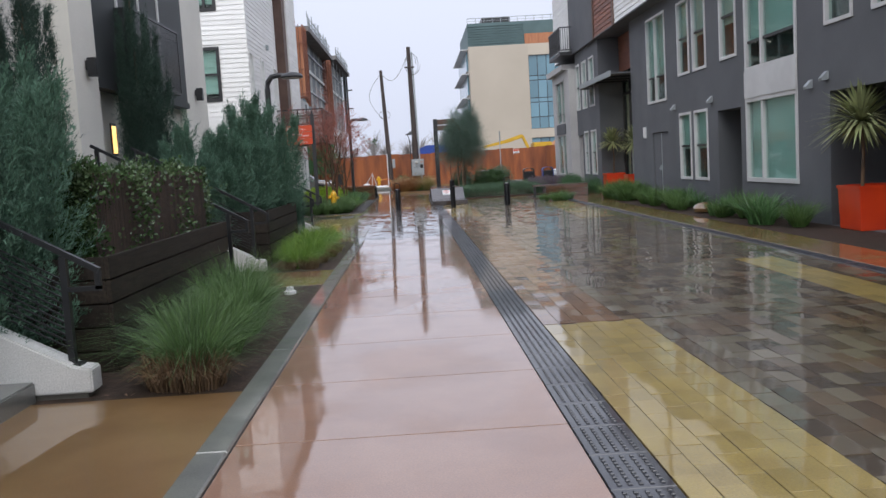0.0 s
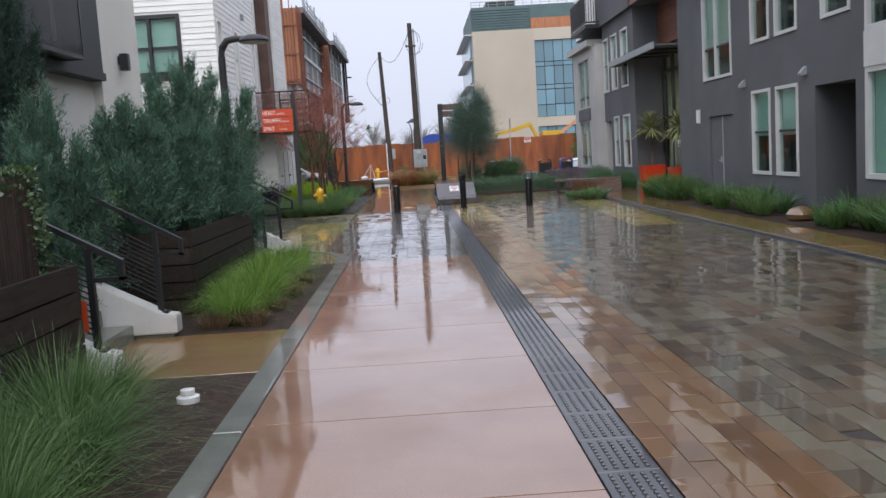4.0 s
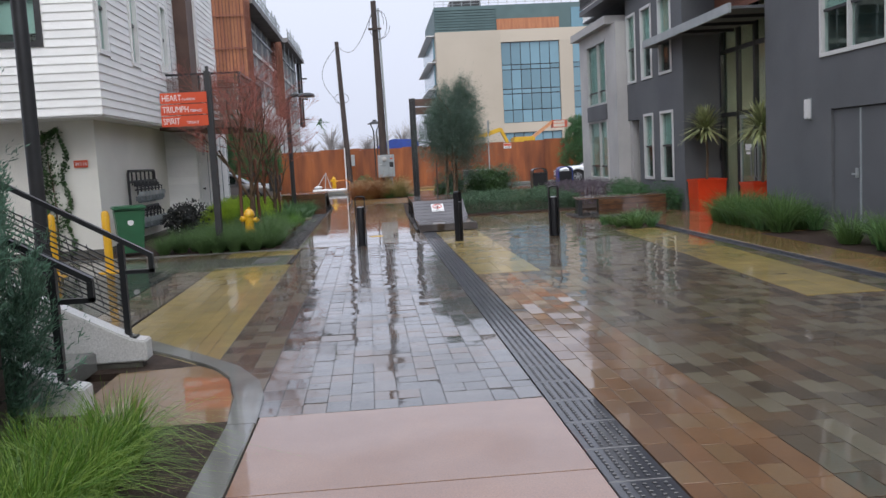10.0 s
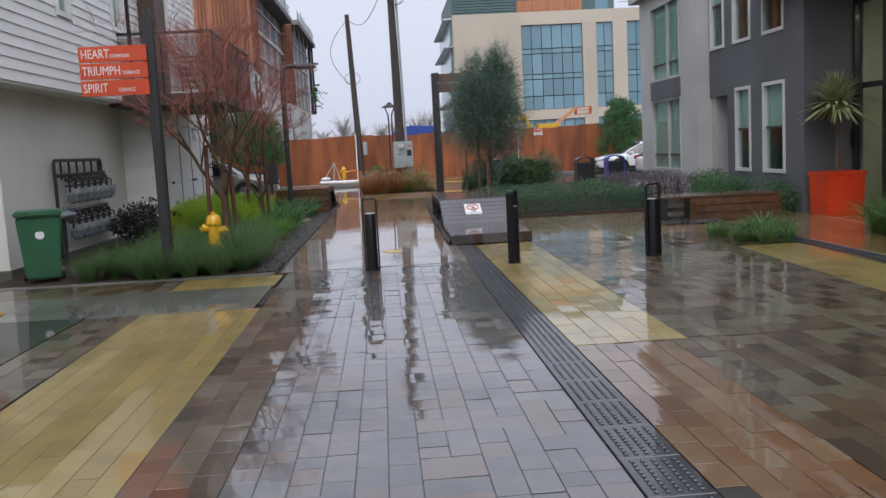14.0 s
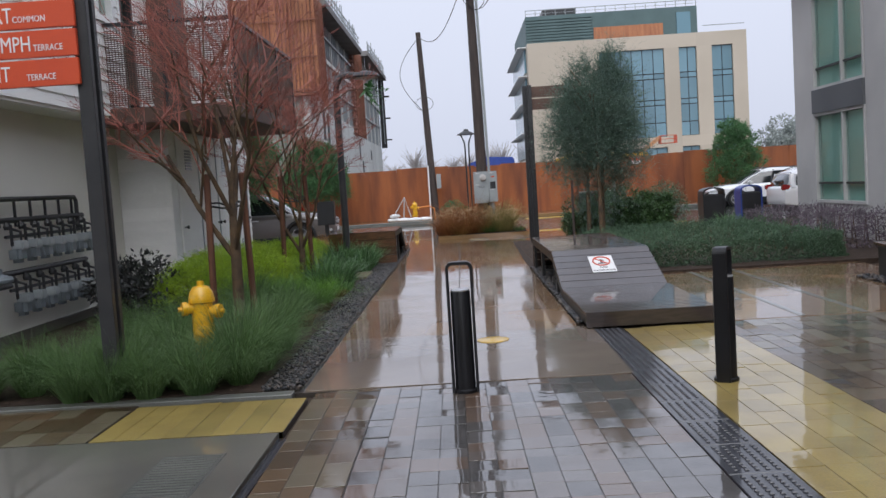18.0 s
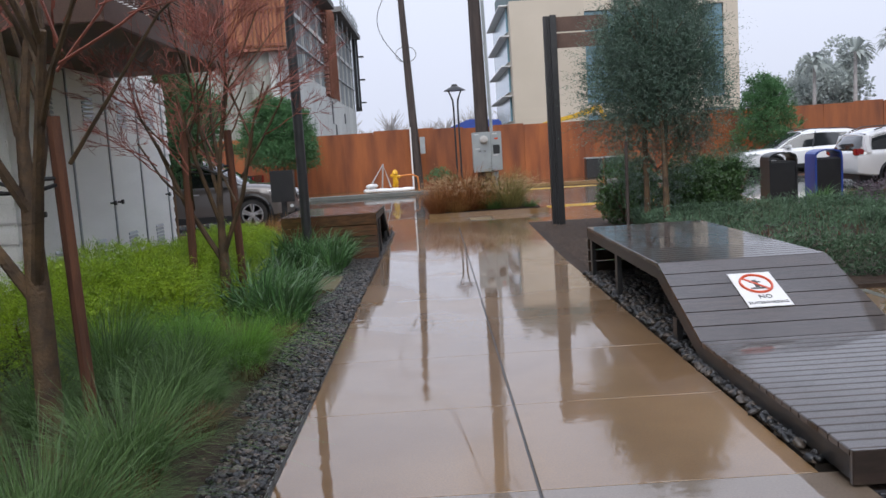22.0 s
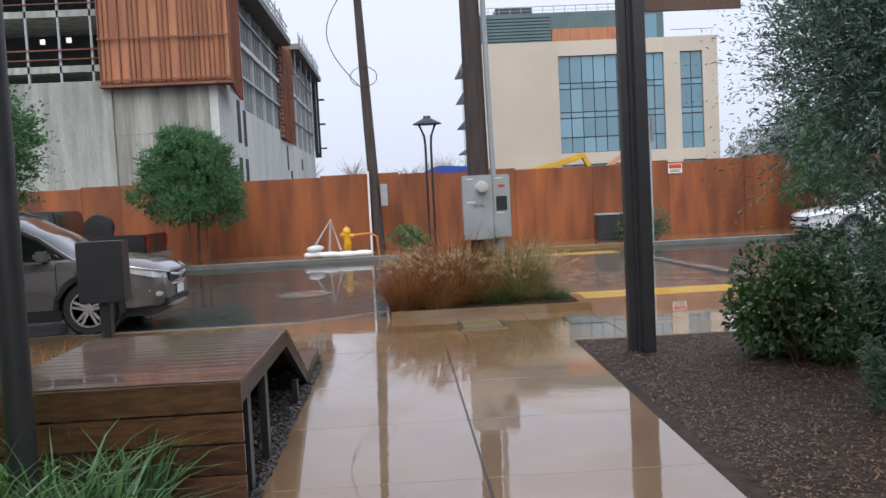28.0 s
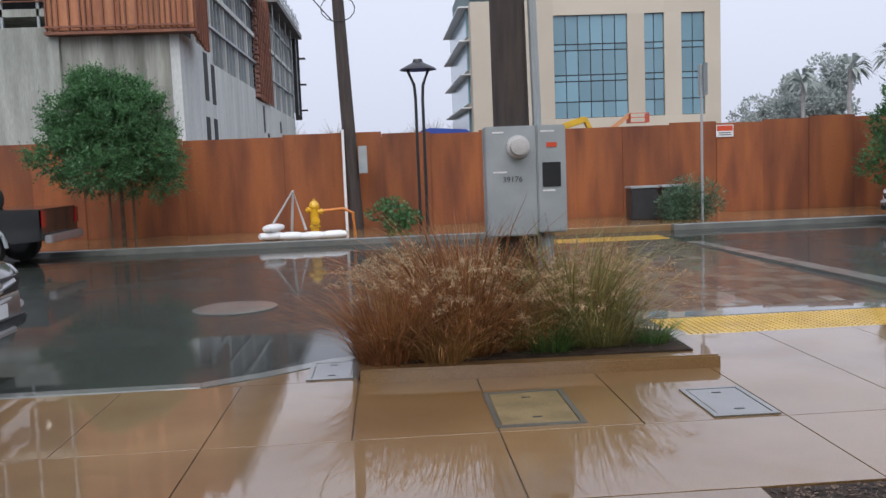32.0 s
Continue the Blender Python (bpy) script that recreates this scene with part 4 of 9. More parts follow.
setting("wall_cream_end", Geo().box(-16, -5.1, 21.4, 21.75, -0.05, 9.5), M_CREAM, "cream stucco end wall", "wall")
setting("pillar_cream", Geo().box(-5.1, -4.95, 19.4, 21.4, -0.05, 9.5).box(-5.1, -4.85, 12.9, 13.85, -0.05, 9.5), M_CREAM, "cream stucco pillar", "pillar")
M_BAY = mat("dark_charcoal_panel", (0.05, 0.056, 0.058), (0.04, 0.045, 0.047), 0.6, 1.0, 90, 0.1)
setting("bay_dark", Geo().box(-5.1, -4.9, 13.9, 19.36, 3.1, 9.5).box(-4.9, -4.86, 13.9, 19.36, 3.1, 3.22), M_BAY, "charcoal projecting upper bay", "wall")
window("x", -4.9, 1, 15.1, 17.6, 3.5, 5.9, "dark framed upper window above the balcony", M_WFRAME, bars=(0.5,), blind=(0.4, 1), depth=0.19)
window("x", -5.1, 1, 16.6, 17.6, 0.9, 2.2, "small window in cream stucco", M_WFRAME, cross=(0.5,), blind=None)
scr = thing("balcony_screen", (-4.62, 16.4, 3.3), "perforated black metal balcony screen", "balcony")
g = Geo()
for k in range(46):
    g.box(0, 0.012, -1.38, 1.38, 0.025 * k, 0.025 * k + 0.017)
tagged(part("screen", g, M_BLACK, scr), kind="stuff")
part("balcony_floor", Geo().box(-0.28, -0.02, -1.38, 1.38, -0.04, 0.06), M_BAY, scr)
part("screen_frame", Geo().box(-0.27, 0.02, -1.42, -1.38, -0.05, 1.2).box(-0.27, 0.02, 1.38, 1.42, -0.05, 1.2).box(-0.03, 0.02, -1.38, 1.38, 1.16, 1.2).box(-0.03, 0.02, -1.38, 1.38, -0.05, -0.005), M_BLACK, scr)
for k in range(7):
    part("picket", Geo().box(-0.02, -0.004, -1.2 + 0.4 * k, -1.17 + 0.4 * k, 0.0, 1.16), M_BLACK, scr)
for (y, z) in ((20.3, 3.35), (13.4, 3.2)):
    s = thing("wall_lantern", (-4.948 if y > 15 else -4.848, y, z), "square black wall lantern on cream stucco", "lamp", "wall lanterns")
    part("cage", Geo().box(0.03, 0.17, -0.07, 0.07, 0, 0.28), M_BLACK, s, bevel=0.01)
    part("lantern_arm", Geo().box(0, 0.03, -0.05, 0.05, 0.1, 0.24), M_BLACK, s)

# ---- rusty fence, far buildings ----
fence = setting("fence", Geo().box(-70, 70, 64.46, 64.5, 0, 2.3), M_RUST, "rust brown corrugated steel construction fence", "fence")
rf = random.Random(3)
me = [Geo().box(0, 1.196, 0, 0.03, 0, h).mesh("fence_panel", M_RUST) for h in (2.33, 2.38, 2.43)]
for i in range(100):
    pieces("fence_panel", me[rf.randrange(3)], fence, [(-60 + 1.2 * i, 64.42 + 0.02 * (i % 2), 0.02)])

# ---- building under construction ----
con = thing("construction_building", (-11.8, 91.0, 0), "raw concrete building under construction with plywood forms", "building")
rc = random.Random(5)
# street front: board-marked concrete, one bay proud of the other
for i in range(7):
    x1 = -6.2 - 3.7 * i
    part("concrete_panel", Geo().cbox(x1 - 3.69, x1, -0.25, 0.5, 0, 9.55, 0.02), M_CONC, con)
for i in range(3):
    x1 = -0.5 - 1.9 * i
    part("concrete_panel", Geo().cbox(x1 - 1.89, x1, 0.015 * (i % 2), 0.6, 0, 6.3, 0.02).cbox(x1 - 1.89, x1, 0.015 * ((i + 1) % 2), 0.6, 6.32, 9.2, 0.02), M_CONCWET, con)
part("core", Geo().box(-32, -0.55, 0.7, 59, 0, 8.4), M_CONC, con)
# side wall, stepping down to the back
for i in range(13):
    y0 = 4.6 * i
    h = 9.2 if i < 2 else 8.5 if i < 6 else 7.7
    part("concrete_panel", Geo().cbox(-0.5, 0.0 - 0.02 * (i % 2), y0, y0 + 4.59, 0, h, 0.02), M_CONCPALE, con)
for y0, z0, z1 in ((6.2, 6.0, 8.9), (8.4, 5.9, 8.4), (6.0, 2.2, 5.0), (8.4, 2.2, 5.0), (31.5, 5.0, 7.4), (34.0, 2.0, 5.0), (44.0, 5.4, 6.6)):
    # dark block on the wall face, painted as the shade of an opening
    part("opening", Geo().box(-0.2, 0.012, y0, y0 + 1.1, z0, z1), M_INNERSHADE, con)
# plywood forms round the upper corner
for i in range(13):
    xa = -6.6 + 0.58 * i
    top = 16.4 if i < 5 else 17.3 if i < 11 else 16.2
    part("plywood_form", Geo().cbox(xa, xa + 0.56, -0.5, -0.3, 9.3, 11.9, 0.02).cbox(xa, xa + 0.56, -0.5 - 0.03 * (i % 2), -0.3, 11.93, top, 0.02), M_PLY, con)
    part("batten", Geo().box(xa - 0.05, xa + 0.03, -0.66, -0.52, 9.2, top + rc.uniform(-0.3, 0.9)), M_REDWOOD, con)
    if i > 7 or i % 3 == 0:
        part("batten", Geo().box(xa + 0.24, xa + 0.31, -0.64, -0.54, 9.2, top + rc.uniform(-0.6, 0.5)), M_PLYDARK, con)
part("form_rail", Geo().box(-6.7, 1.0, -0.76, -0.67, 9.4, 9.5).box(-6.7, 1.0, -0.76, -0.67, 11.85, 11.95).box(-6.7, 1.0, -0.76, -0.67, 14.6, 14.7), M_REDWOOD, con)
part("form_deck", Geo().box(-6.7, 1.05, -0.78, 0.2, 9.05, 9.2), M_PLYDARK, con)
for i in range(6):
    ya = -0.28 + 0.62 * i
    part("plywood_form", Geo().cbox(0.75, 0.93, ya, ya + 0.6, 9.0 - 0.1 * i, 16.2, 0.02), M_PLY, con)
    part("batten", Geo().box(0.94, 1.05, ya, ya + 0.08, 8.9 - 0.1 * i, 16.5), M_REDWOOD, con)
# open storeys
for z in (10.2, 13.5, 16.6):
    part("floor_slab", Geo().box(-32, -6.8, 0.3, 40, z, z + 0.4), M_CONC, con)
    part("edge_rail", Geo().box(-32, -6.8, 0.2, 0.26, z + 1.3, z + 1.38).box(-32, -6.8, 0.2, 0.26, z + 0.75, z + 0.81), M_PLYDARK, con)
for i in range(13):
    part("steel_post", Geo().box(-7.4 - 1.9 * i, -7.27 - 1.9 * i, 0.3, 0.45, 9.5, 18.2), M_GREYBOX, con)
# dark sheet for the shade deep inside the open storeys
part("back_wall", Geo().box(-32, -6.8, 6, 6.3, 9.5, 18), M_INNERSHADE, con)
for x_, z_ in ((-9.4, 12.3), (-14.2, 12.4), (-11.0, 12.25)):
    part("work_light", Geo().box(x_, x_ + 0.28, 2.0, 2.1, z_, z_ + 0.3), glow_mat("work_light_glow", (1.0, 0.95, 0.85), 0.6), con, "small lit work light")
# dark mass for the shade behind the side posts
part("side_core", Geo().box(-4, -1.6, 3.5, 59, 8.0, 16.4), M_INNERSHADE, con)
for ya, yb, z0, z1 in ((4.0, 28.0, 8.5, 16.3), (36.5, 59.5, 7.7, 17.2)):
    n = int((yb - ya) / 1.25)
    for i in range(n + 1):
        y = ya + (yb - ya) * i / n
        part("steel_post", Geo().box(-0.2, -0.02, y, y + (0.35 if i % 4 == 0 else 0.13), z0, z1), M_CONCPALE if i % 4 == 0 else M_GREYBOX, con)
    for k in range(1, 4):
        z = z0 + (z1 - z0) * k / 3.6
        part("ledger", Geo().box(-0.1, 0.1, ya, yb, z, z + (0.34 if k == 2 else 0.16)), M_CONCPALE if k == 2 else M_GREYBOX, con)
    # the whole slab takes the darker concrete for its shaded underside
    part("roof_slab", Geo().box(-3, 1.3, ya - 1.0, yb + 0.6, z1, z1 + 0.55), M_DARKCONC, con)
    for i in range(int((yb - ya) / 1.1)):
        y = ya + 1.1 * i
        part("scaffold_pole", Geo().tube([(1.15, y, z1 + 0.5), (1.15 + rc.uniform(-0.1, 0.1), y, z1 + rc.uniform(1.5, 2.4))], 0.045, 4), M_GREYBOX, con)
    part("scaffold_rail", Geo().box(1.1, 1.18, ya, yb, z1 + 1.1, z1 + 1.16).box(1.1, 1.18, ya, yb, z1 + 1.6, z1 + 1.66), M_GREYBOX, con)
for k in range(22):
    part("red_form", Geo().box(-0.3, 0.25 + 0.08 * (k % 2), 28.0, 36.5, 7.9 + 0.4 * k, 8.2 + 0.4 * k), M_BRICKFORM, con)
for k in range(8):
    part("form_strut", Geo().box(0.35, 0.45, 28.2 + 1.1 * k, 28.32 + 1.1 * k, 7.6, 17.2), M_PLYDARK, con)
for k in range(5):
    part("scaffold_pole", Geo().tube([(0.7, 36.6 + 5.4 * k, 8), (0.7, 36.6 + 5.4 * k, 17.5)], 0.06, 5), M_GREYBOX, con)
part("scaffold_end", Geo().box(0.1, 0.9, 59.6, 59.75, 7.5, 17.5), M_DARKFRAME, con)
for k in range(3):
    part("catwalk", Geo().box(0.1, 1.6, 59.3, 60.3, 8.6 + 3.1 * k, 8.75 + 3.1 * k), M_DARKFRAME, con)

# ---- stone office building ----
off = thing("office_building", (10, 150, 0), "beige stone office building with large blue windows", "building")
OH = [(10.1, 19.3, 6.5, 19.0), (21.4, 23.9, 6.5, 19.0), (26.05, 29.0, 6.5, 19.0), (10.1, 19.3, 1.5, 5.0), (21.4, 23.9, 1.5, 5.0), (26.05, 29.0, 1.5, 5.0)]
part("wall", wall("y", 0, 0.8, 0, 31, 0, 20.9, OH), M_STONE, off)
# interior shade given as one dark block behind the windows
part("core", Geo().box(0.6, 30.4, 1.6, 30, 0, 20.6), M_INNERSHADE, off)
for u0, u1, z0, z1 in OH:
    nx = max(2, round((u1 - u0) / 1.5))
    rows = [z0, z0 + (z1 - z0) * 0.16, z0 + (z1 - z0) * 0.36, z0 + (z1 - z0) * 0.42, z0 + (z1 - z0) * 0.66, z0 + (z1 - z0) * 0.72, z1] if z1 > 10 else [z0, z1]
    wn_ = part("window", Geo().box(u0, u1, 0.42, 0.6, z0, z1), M_DARKFRAME, off)
    for i in range(nx):
        for j in range(len(rows) - 1):
            w_ = (u1 - u0) / nx
            part("pane", Geo().box(u0 + w_ * i + 0.06, u0 + w_ * (i + 1) - 0.06, 0.3, 0.418, rows[j] + 0.07, rows[j + 1] - 0.07), M_BLUEGLASS, wn_)
part("side_wall", Geo().box(0, 0.6, 0.82, 30, 0, 20.9), M_STONE, off)
for i in range(5):
    z = 4.2 + 4.1 * i
    part("side_ledge", Geo().box(-1.3, -0.02, 2, 30, z, z + 0.14), M_WHITE, off)
    part("side_glazing", Geo().box(-0.3, -0.02, 3, 29, z - 3.4, z - 0.1), M_BLUEGLASS, off)
part("penthouse", Geo().box(0.2, 25, 3, 28, 20.9, 25.2), M_GREENPANEL, off)
for i in range(9):
    part("louvre", Geo().box(0.1, 9.8, 2.7, 2.98, 21.2 + 0.42 * i, 21.5 + 0.42 * i), M_GREENPANEL, off)
part("penthouse_band", Geo().box(10.0, 20, 2.8, 2.98, 21.2, 23.0), M_PLY, off, "yellowish unfinished cladding")
part("penthouse_window", Geo().box(22, 24, 2.8, 2.98, 21.3, 24.4), M_BLUEGLASS, off)
part("roof_rail", Geo().box(0.2, 25, 3, 3.08, 26.0, 26.1).box(0.2, 25, 3, 3.05, 25.55, 25.6).box(25, 30.8, 0.3, 0.38, 21.8, 21.9), M_GREYBOX, off)
for i in range(18):
    part("rail_post", Geo().box(0.2 + 1.45 * i, 0.28 + 1.45 * i, 3, 3.08, 25.2, 26.0), M_GREYBOX, off)
part("roof_plant", Geo().box(3, 8, 6, 12, 25.2, 26.6), M_DARKFRAME, off)

# ---- poles ----
p1 = thing("utility_pole", (0.0, 50.6, 0), "tall dark wooden utility pole with conduit", "pole", "utility poles")
part("shaft", Geo().tube([(0, 0, 0), (-0.03, 0, 4), (-0.08, 0, 8.3)], [0.17, 0.15, 0.11], 14), M_POLE, p1, smooth=True)
part("conduit", Geo().tube([(0.2, -0.08, 0), (0.2, -0.08, 2), (0.1, -0.06, 8.0)], 0.04, 8), M_GREYBOX, p1, "grey conduit pipe", smooth=True)
part("cable_coil", Geo().tube([(0.1 + 0.35 * math.cos(a) * (0.6 + 0.03 * i), -0.15, 7.3 + 0.6 * math.sin(a)) for i, a in enumerate([0.5 * k for k in range(26)])], 0.012, 5), M_BLACK, p1)
part("crossarm", Geo().box(-0.35, 0.2, -0.2, -0.12, 7.1, 7.18), M_POLE, p1)
p2 = thing("utility_pole", (-1.88, 63.9, 0.1), "leaning wooden utility pole at the rusty fence", "pole", "utility poles")
part("shaft", Geo().tube([(0, 0, 0), (-0.15, 0, 4), (-0.3, 0, 8.4)], [0.17, 0.15, 0.11], 14), M_POLE, p2, smooth=True)
part("guard", Geo().box(-0.26, -0.2, -0.2, -0.1, 0, 2.4), M_WHITE, p2, "white plastic cable guard")
part("switch_box", Geo().box(0.12, 0.32, -0.2, 0.0, 1.35, 2.0), M_GREYBOX, p2, bevel=0.01)
part("cable_coil", Geo().tube([(-0.2 + 0.4 * math.cos(a), -0.15, 5.2 + 0.3 * math.sin(a)) for a in [0.5 * k for k in range(14)]], 0.012, 5), M_BLACK, p2)
cab = thing("overhead_cable", (0, 0, 0), "thin black cable sagging between the poles", "cable")
part("strand", Geo().tube([(-0.08 - 2.1 * s, 50.6 + 13.3 * s, 8.0 + 0.3 * s - 2.2 * math.sin(math.pi * s) * 0.45) for s in [i / 14 for i in range(15)]], 0.014, 5), M_BLACK, cab)
part("strand", Geo().tube([(-2.2 - 0.9 * math.sin(math.pi * s), 63.7, 8.2 - 3.2 * s) for s in [i / 14 for i in range(15)]], 0.014, 5), M_BLACK, cab)
mb = thing("meter_box", (0.08, 50.5, 0.96), "grey steel electric meter cabinet on the pole", "meter box")
part("cabinet", Geo().box(-0.36, 0.08, -0.14, 0.1, 0, 0.95), M_GREYBOX, mb, bevel=0.012)
part("cabinet_side", Geo().box(0.085, 0.34, -0.13, 0.1, 0.02, 0.95), M_GREYBOX, mb, bevel=0.012)
part("meter_dial", Geo().lathe([(0.1, 0), (0.1, 0.03), (0.075, 0.04), (0.07, 0.1), (0.0, 0.11)], 18, (-0.08, -0.14, 0.77), Matrix.Rotation(radians(90), 4, "X")), M_PALEWALL, mb, "round glass meter dial", smooth=True)
part("dark_hatch", Geo().box(0.13, 0.29, -0.14, -0.128, 0.42, 0.63), M_BLACK, mb, bevel=0.004)
part("red_sticker", Geo().box(0.17, 0.26, -0.136, -0.131, 0.76, 0.8), M_SIGNRED, mb)
for xa_, xb_, ya_, za_ in ((-0.3, -0.2, -0.141, 0.89), (0.12, 0.24, -0.131, 0.89), (-0.3, -0.18, -0.141, 0.55), (0.13, 0.24, -0.131, 0.38)):
    part("label_bar", Geo().box(xa_, xb_, ya_ - 0.003, ya_, za_, za_ + 0.014), M_WHITE, mb)
part("stub_pipe", Geo().tube([(0.18, 0, -0.96), (0.18, 0, 0)], 0.06, 12), M_GREYBOX, mb, smooth=True)


def lamp_post(at, h, turn, name_label):
    """A dark post whose top bends over to a domed head."""
    t = thing("street_lamp", at, name_label, "street lamp", "path lamps", turn=turn)
    part("post", Geo().tube([(0, 0, 0), (0, 0, h - 0.3), (0.03, 0, h - 0.12), (0.12, 0, h), (0.3, 0, h + 0.03), (0.5, 0, h + 0.02)], [0.07, 0.07, 0.07, 0.065, 0.06, 0.05], 10), M_DARKFRAME, t, smooth=True)
    part("base_plate", Geo().lathe([(0.14, 0), (0.14, 0.03), (0.08, 0.05)], 14), M_DARKFRAME, t)
    part("head", Geo().lathe([(0.27, -0.05), (0.28, -0.02), (0.24, 0.04), (0.12, 0.08), (0.0, 0.09)], 20, (0.62, 0, h)), M_DARKFRAME, t, smooth=True)
    part("lens", Geo().lathe([(0.24, -0.06), (0.24, -0.05)], 20, (0.62, 0, h)), M_PALEWALL, t)
    return t


lamp_post((-3.55, 21.8, 0), 3.95, 0, "dark curved street lamp beside the planters")
lamp_post((-3.07, 41.8, 0), 3.87, 0, "dark curved street lamp beside the wooden bench")
sl = thing("street_lamp", (-0.3, 62.9, 0.1), "twin-stem black street lamp with a cone cap", "street lamp")
for s in (-1, 1):
    part("stem", Geo().tube([(0.08 * s, 0, 0), (0.08 * s, 0, 3.0), (0.1 * s, 0, 3.3), (0.24 * s, 0, 3.65)], 0.035, 8), M_BLACK, sl, smooth=True)
part("cap", Geo().lathe([(0.42, 0), (0.4, 0.03), (0.12, 0.17), (0.1, 0.24), (0, 0.25)], 18, (0, 0, 3.64)), M_BLACK, sl, smooth=True)

# ---- planting helpers ----
M_BLADE = mat("grass_blade_green", (0.12, 0.215, 0.06), (0.075, 0.145, 0.04), 0.5, 3, 40, 0.05, piece=0.45, thin=0.25)
M_BLADEPALE = mat("grass_blade_grey_green", (0.125, 0.215, 0.075), (0.068, 0.13, 0.042), 0.5, 3, 40, 0.05, piece=0.4, thin=0.25)
M_BLADELIME = mat("grass_blade_lime", (0.15, 0.31, 0.036), (0.09, 0.2, 0.026), 0.5, 3, 40, 0.05, piece=0.45, thin=0.3, third=(0.2, 0.29, 0.06))
M_BLADEVIVID = mat("grass_blade_vivid", (0.2, 0.4, 0.06), (0.13, 0.28, 0.045), 0.5, 3, 40, 0.05, piece=0.4, thin=0.3)
M_BLADEDARK = mat("strap_leaf_dark", (0.115, 0.235, 0.08), (0.06, 0.14, 0.05), 0.35, 3, 40, 0.05, piece=0.4, thin=0.2)
M_STRAW = mat("straw_brown_blade", (0.4, 0.225, 0.08), (0.29, 0.155, 0.055), 0.7, 3, 40, 0.05, piece=0.45, thin=0.25)
M_STRAWGREEN = mat("straw_green_blade", (0.3, 0.27, 0.1), (0.22, 0.2, 0.075), 0.7, 3, 40, 0.05, piece=0.45, thin=0.25)
M_THATCH = mat("dead_grass_thatch", (0.2, 0.125, 0.065), (0.12, 0.075, 0.042), 0.8, 3, 40, 0.05, piece=0.45, thin=0.15)
M_STRAWRED = mat("russet_blade", (0.32, 0.135, 0.05), (0.22, 0.09, 0.036), 0.7, 3, 40, 0.05, piece=0.4, thin=0.25)
M_JUNIPER = mat("blue_green_needle", (0.115, 0.22, 0.15), (0.076, 0.155, 0.105), 0.6, 2, 40, 0.05, piece=0.4, thin=0.2)
M_CYPRESS = mat("dark_cypress_leaf", (0.042, 0.085, 0.062), (0.028, 0.06, 0.042), 0.6, 2, 40, 0.05, piece=0.4, thin=0.15)
M_IVY = mat("ivy_leaf", (0.05, 0.1, 0.034), (0.1, 0.15, 0.07), 0.22, 3, 40, 0.05, piece=0.5, thin=0.15)
M_BUSH = mat("dark_shrub_leaf", (0.045, 0.098, 0.032), (0.068, 0.135, 0.042), 0.42, 3, 40, 0.05, piece=0.45, thin=0.2)
M_LIME = mat("bright_shrub_leaf", (0.36, 0.5, 0.035), (0.22, 0.36, 0.03), 0.5, 3, 40, 0.05, piece=0.55, thin=0.2)
M_SAGE = mat("grey_green_shrub_leaf", (0.1, 0.175, 0.1), (0.07, 0.13, 0.075), 0.6, 3, 40, 0.05, piece=0.35, thin=0.2)
M_PURPLEDARK = mat("dark_purplish_leaf", (0.035, 0.036, 0.036), (0.024, 0.03, 0.026), 0.35, 3, 40, 0.05, piece=0.4, thin=0.15)
M_PURPLE = mat("purple_sage_leaf", (0.17, 0.125, 0.16), (0.13, 0.11, 0.125), 0.6, 3, 40, 0.05, piece=0.35, thin=0.2)
M_OLIVE = mat("olive_leaf", (0.072, 0.128, 0.09), (0.115, 0.172, 0.138), 0.45, 3, 40, 0.05, piece=0.5, thin=0.2)
M_TREELEAF = mat("street_tree_leaf", (0.085, 0.2, 0.075), (0.055, 0.14, 0.052), 0.45, 3, 40, 0.05, piece=0.45, thin=0.25)
M_BARK = mat("brown_bark", (0.15, 0.092, 0.052), (0.085, 0.053, 0.032), 0.8, 5, 60, 0.5)
M_MOSSBARK = mat("mossy_olive_bark", (0.115, 0.07, 0.034), (0.05, 0.032, 0.019), 0.75, 7, 60, 0.8, third=(0.125, 0.105, 0.045))
M_STAKE = mat("red_brown_timber_stake", (0.15, 0.06, 0.03), (0.085, 0.034, 0.02), 0.7, 4, 60, 0.3, stretch=(6, 6, 0.7))
M_TWIG = mat("coral_red_twig", (0.36, 0.12, 0.09), (0.25, 0.085, 0.065), 0.6, 3, 60, 0.2, piece=0.3)
# far trunks and twigs, their grey paled to carry the distance haze
M_HAZETWIG = mat("haze_pale_twig", (0.4, 0.38, 0.37), (0.34, 0.32, 0.31), 0.8, 3, 40, 0.1)


def from_arrays(name, verts, quads, material):
    me = bpy.data.meshes.new(name)
    me.from_pydata(verts.tolist(), [], quads.tolist())
    me.materials.append(material)
    return me


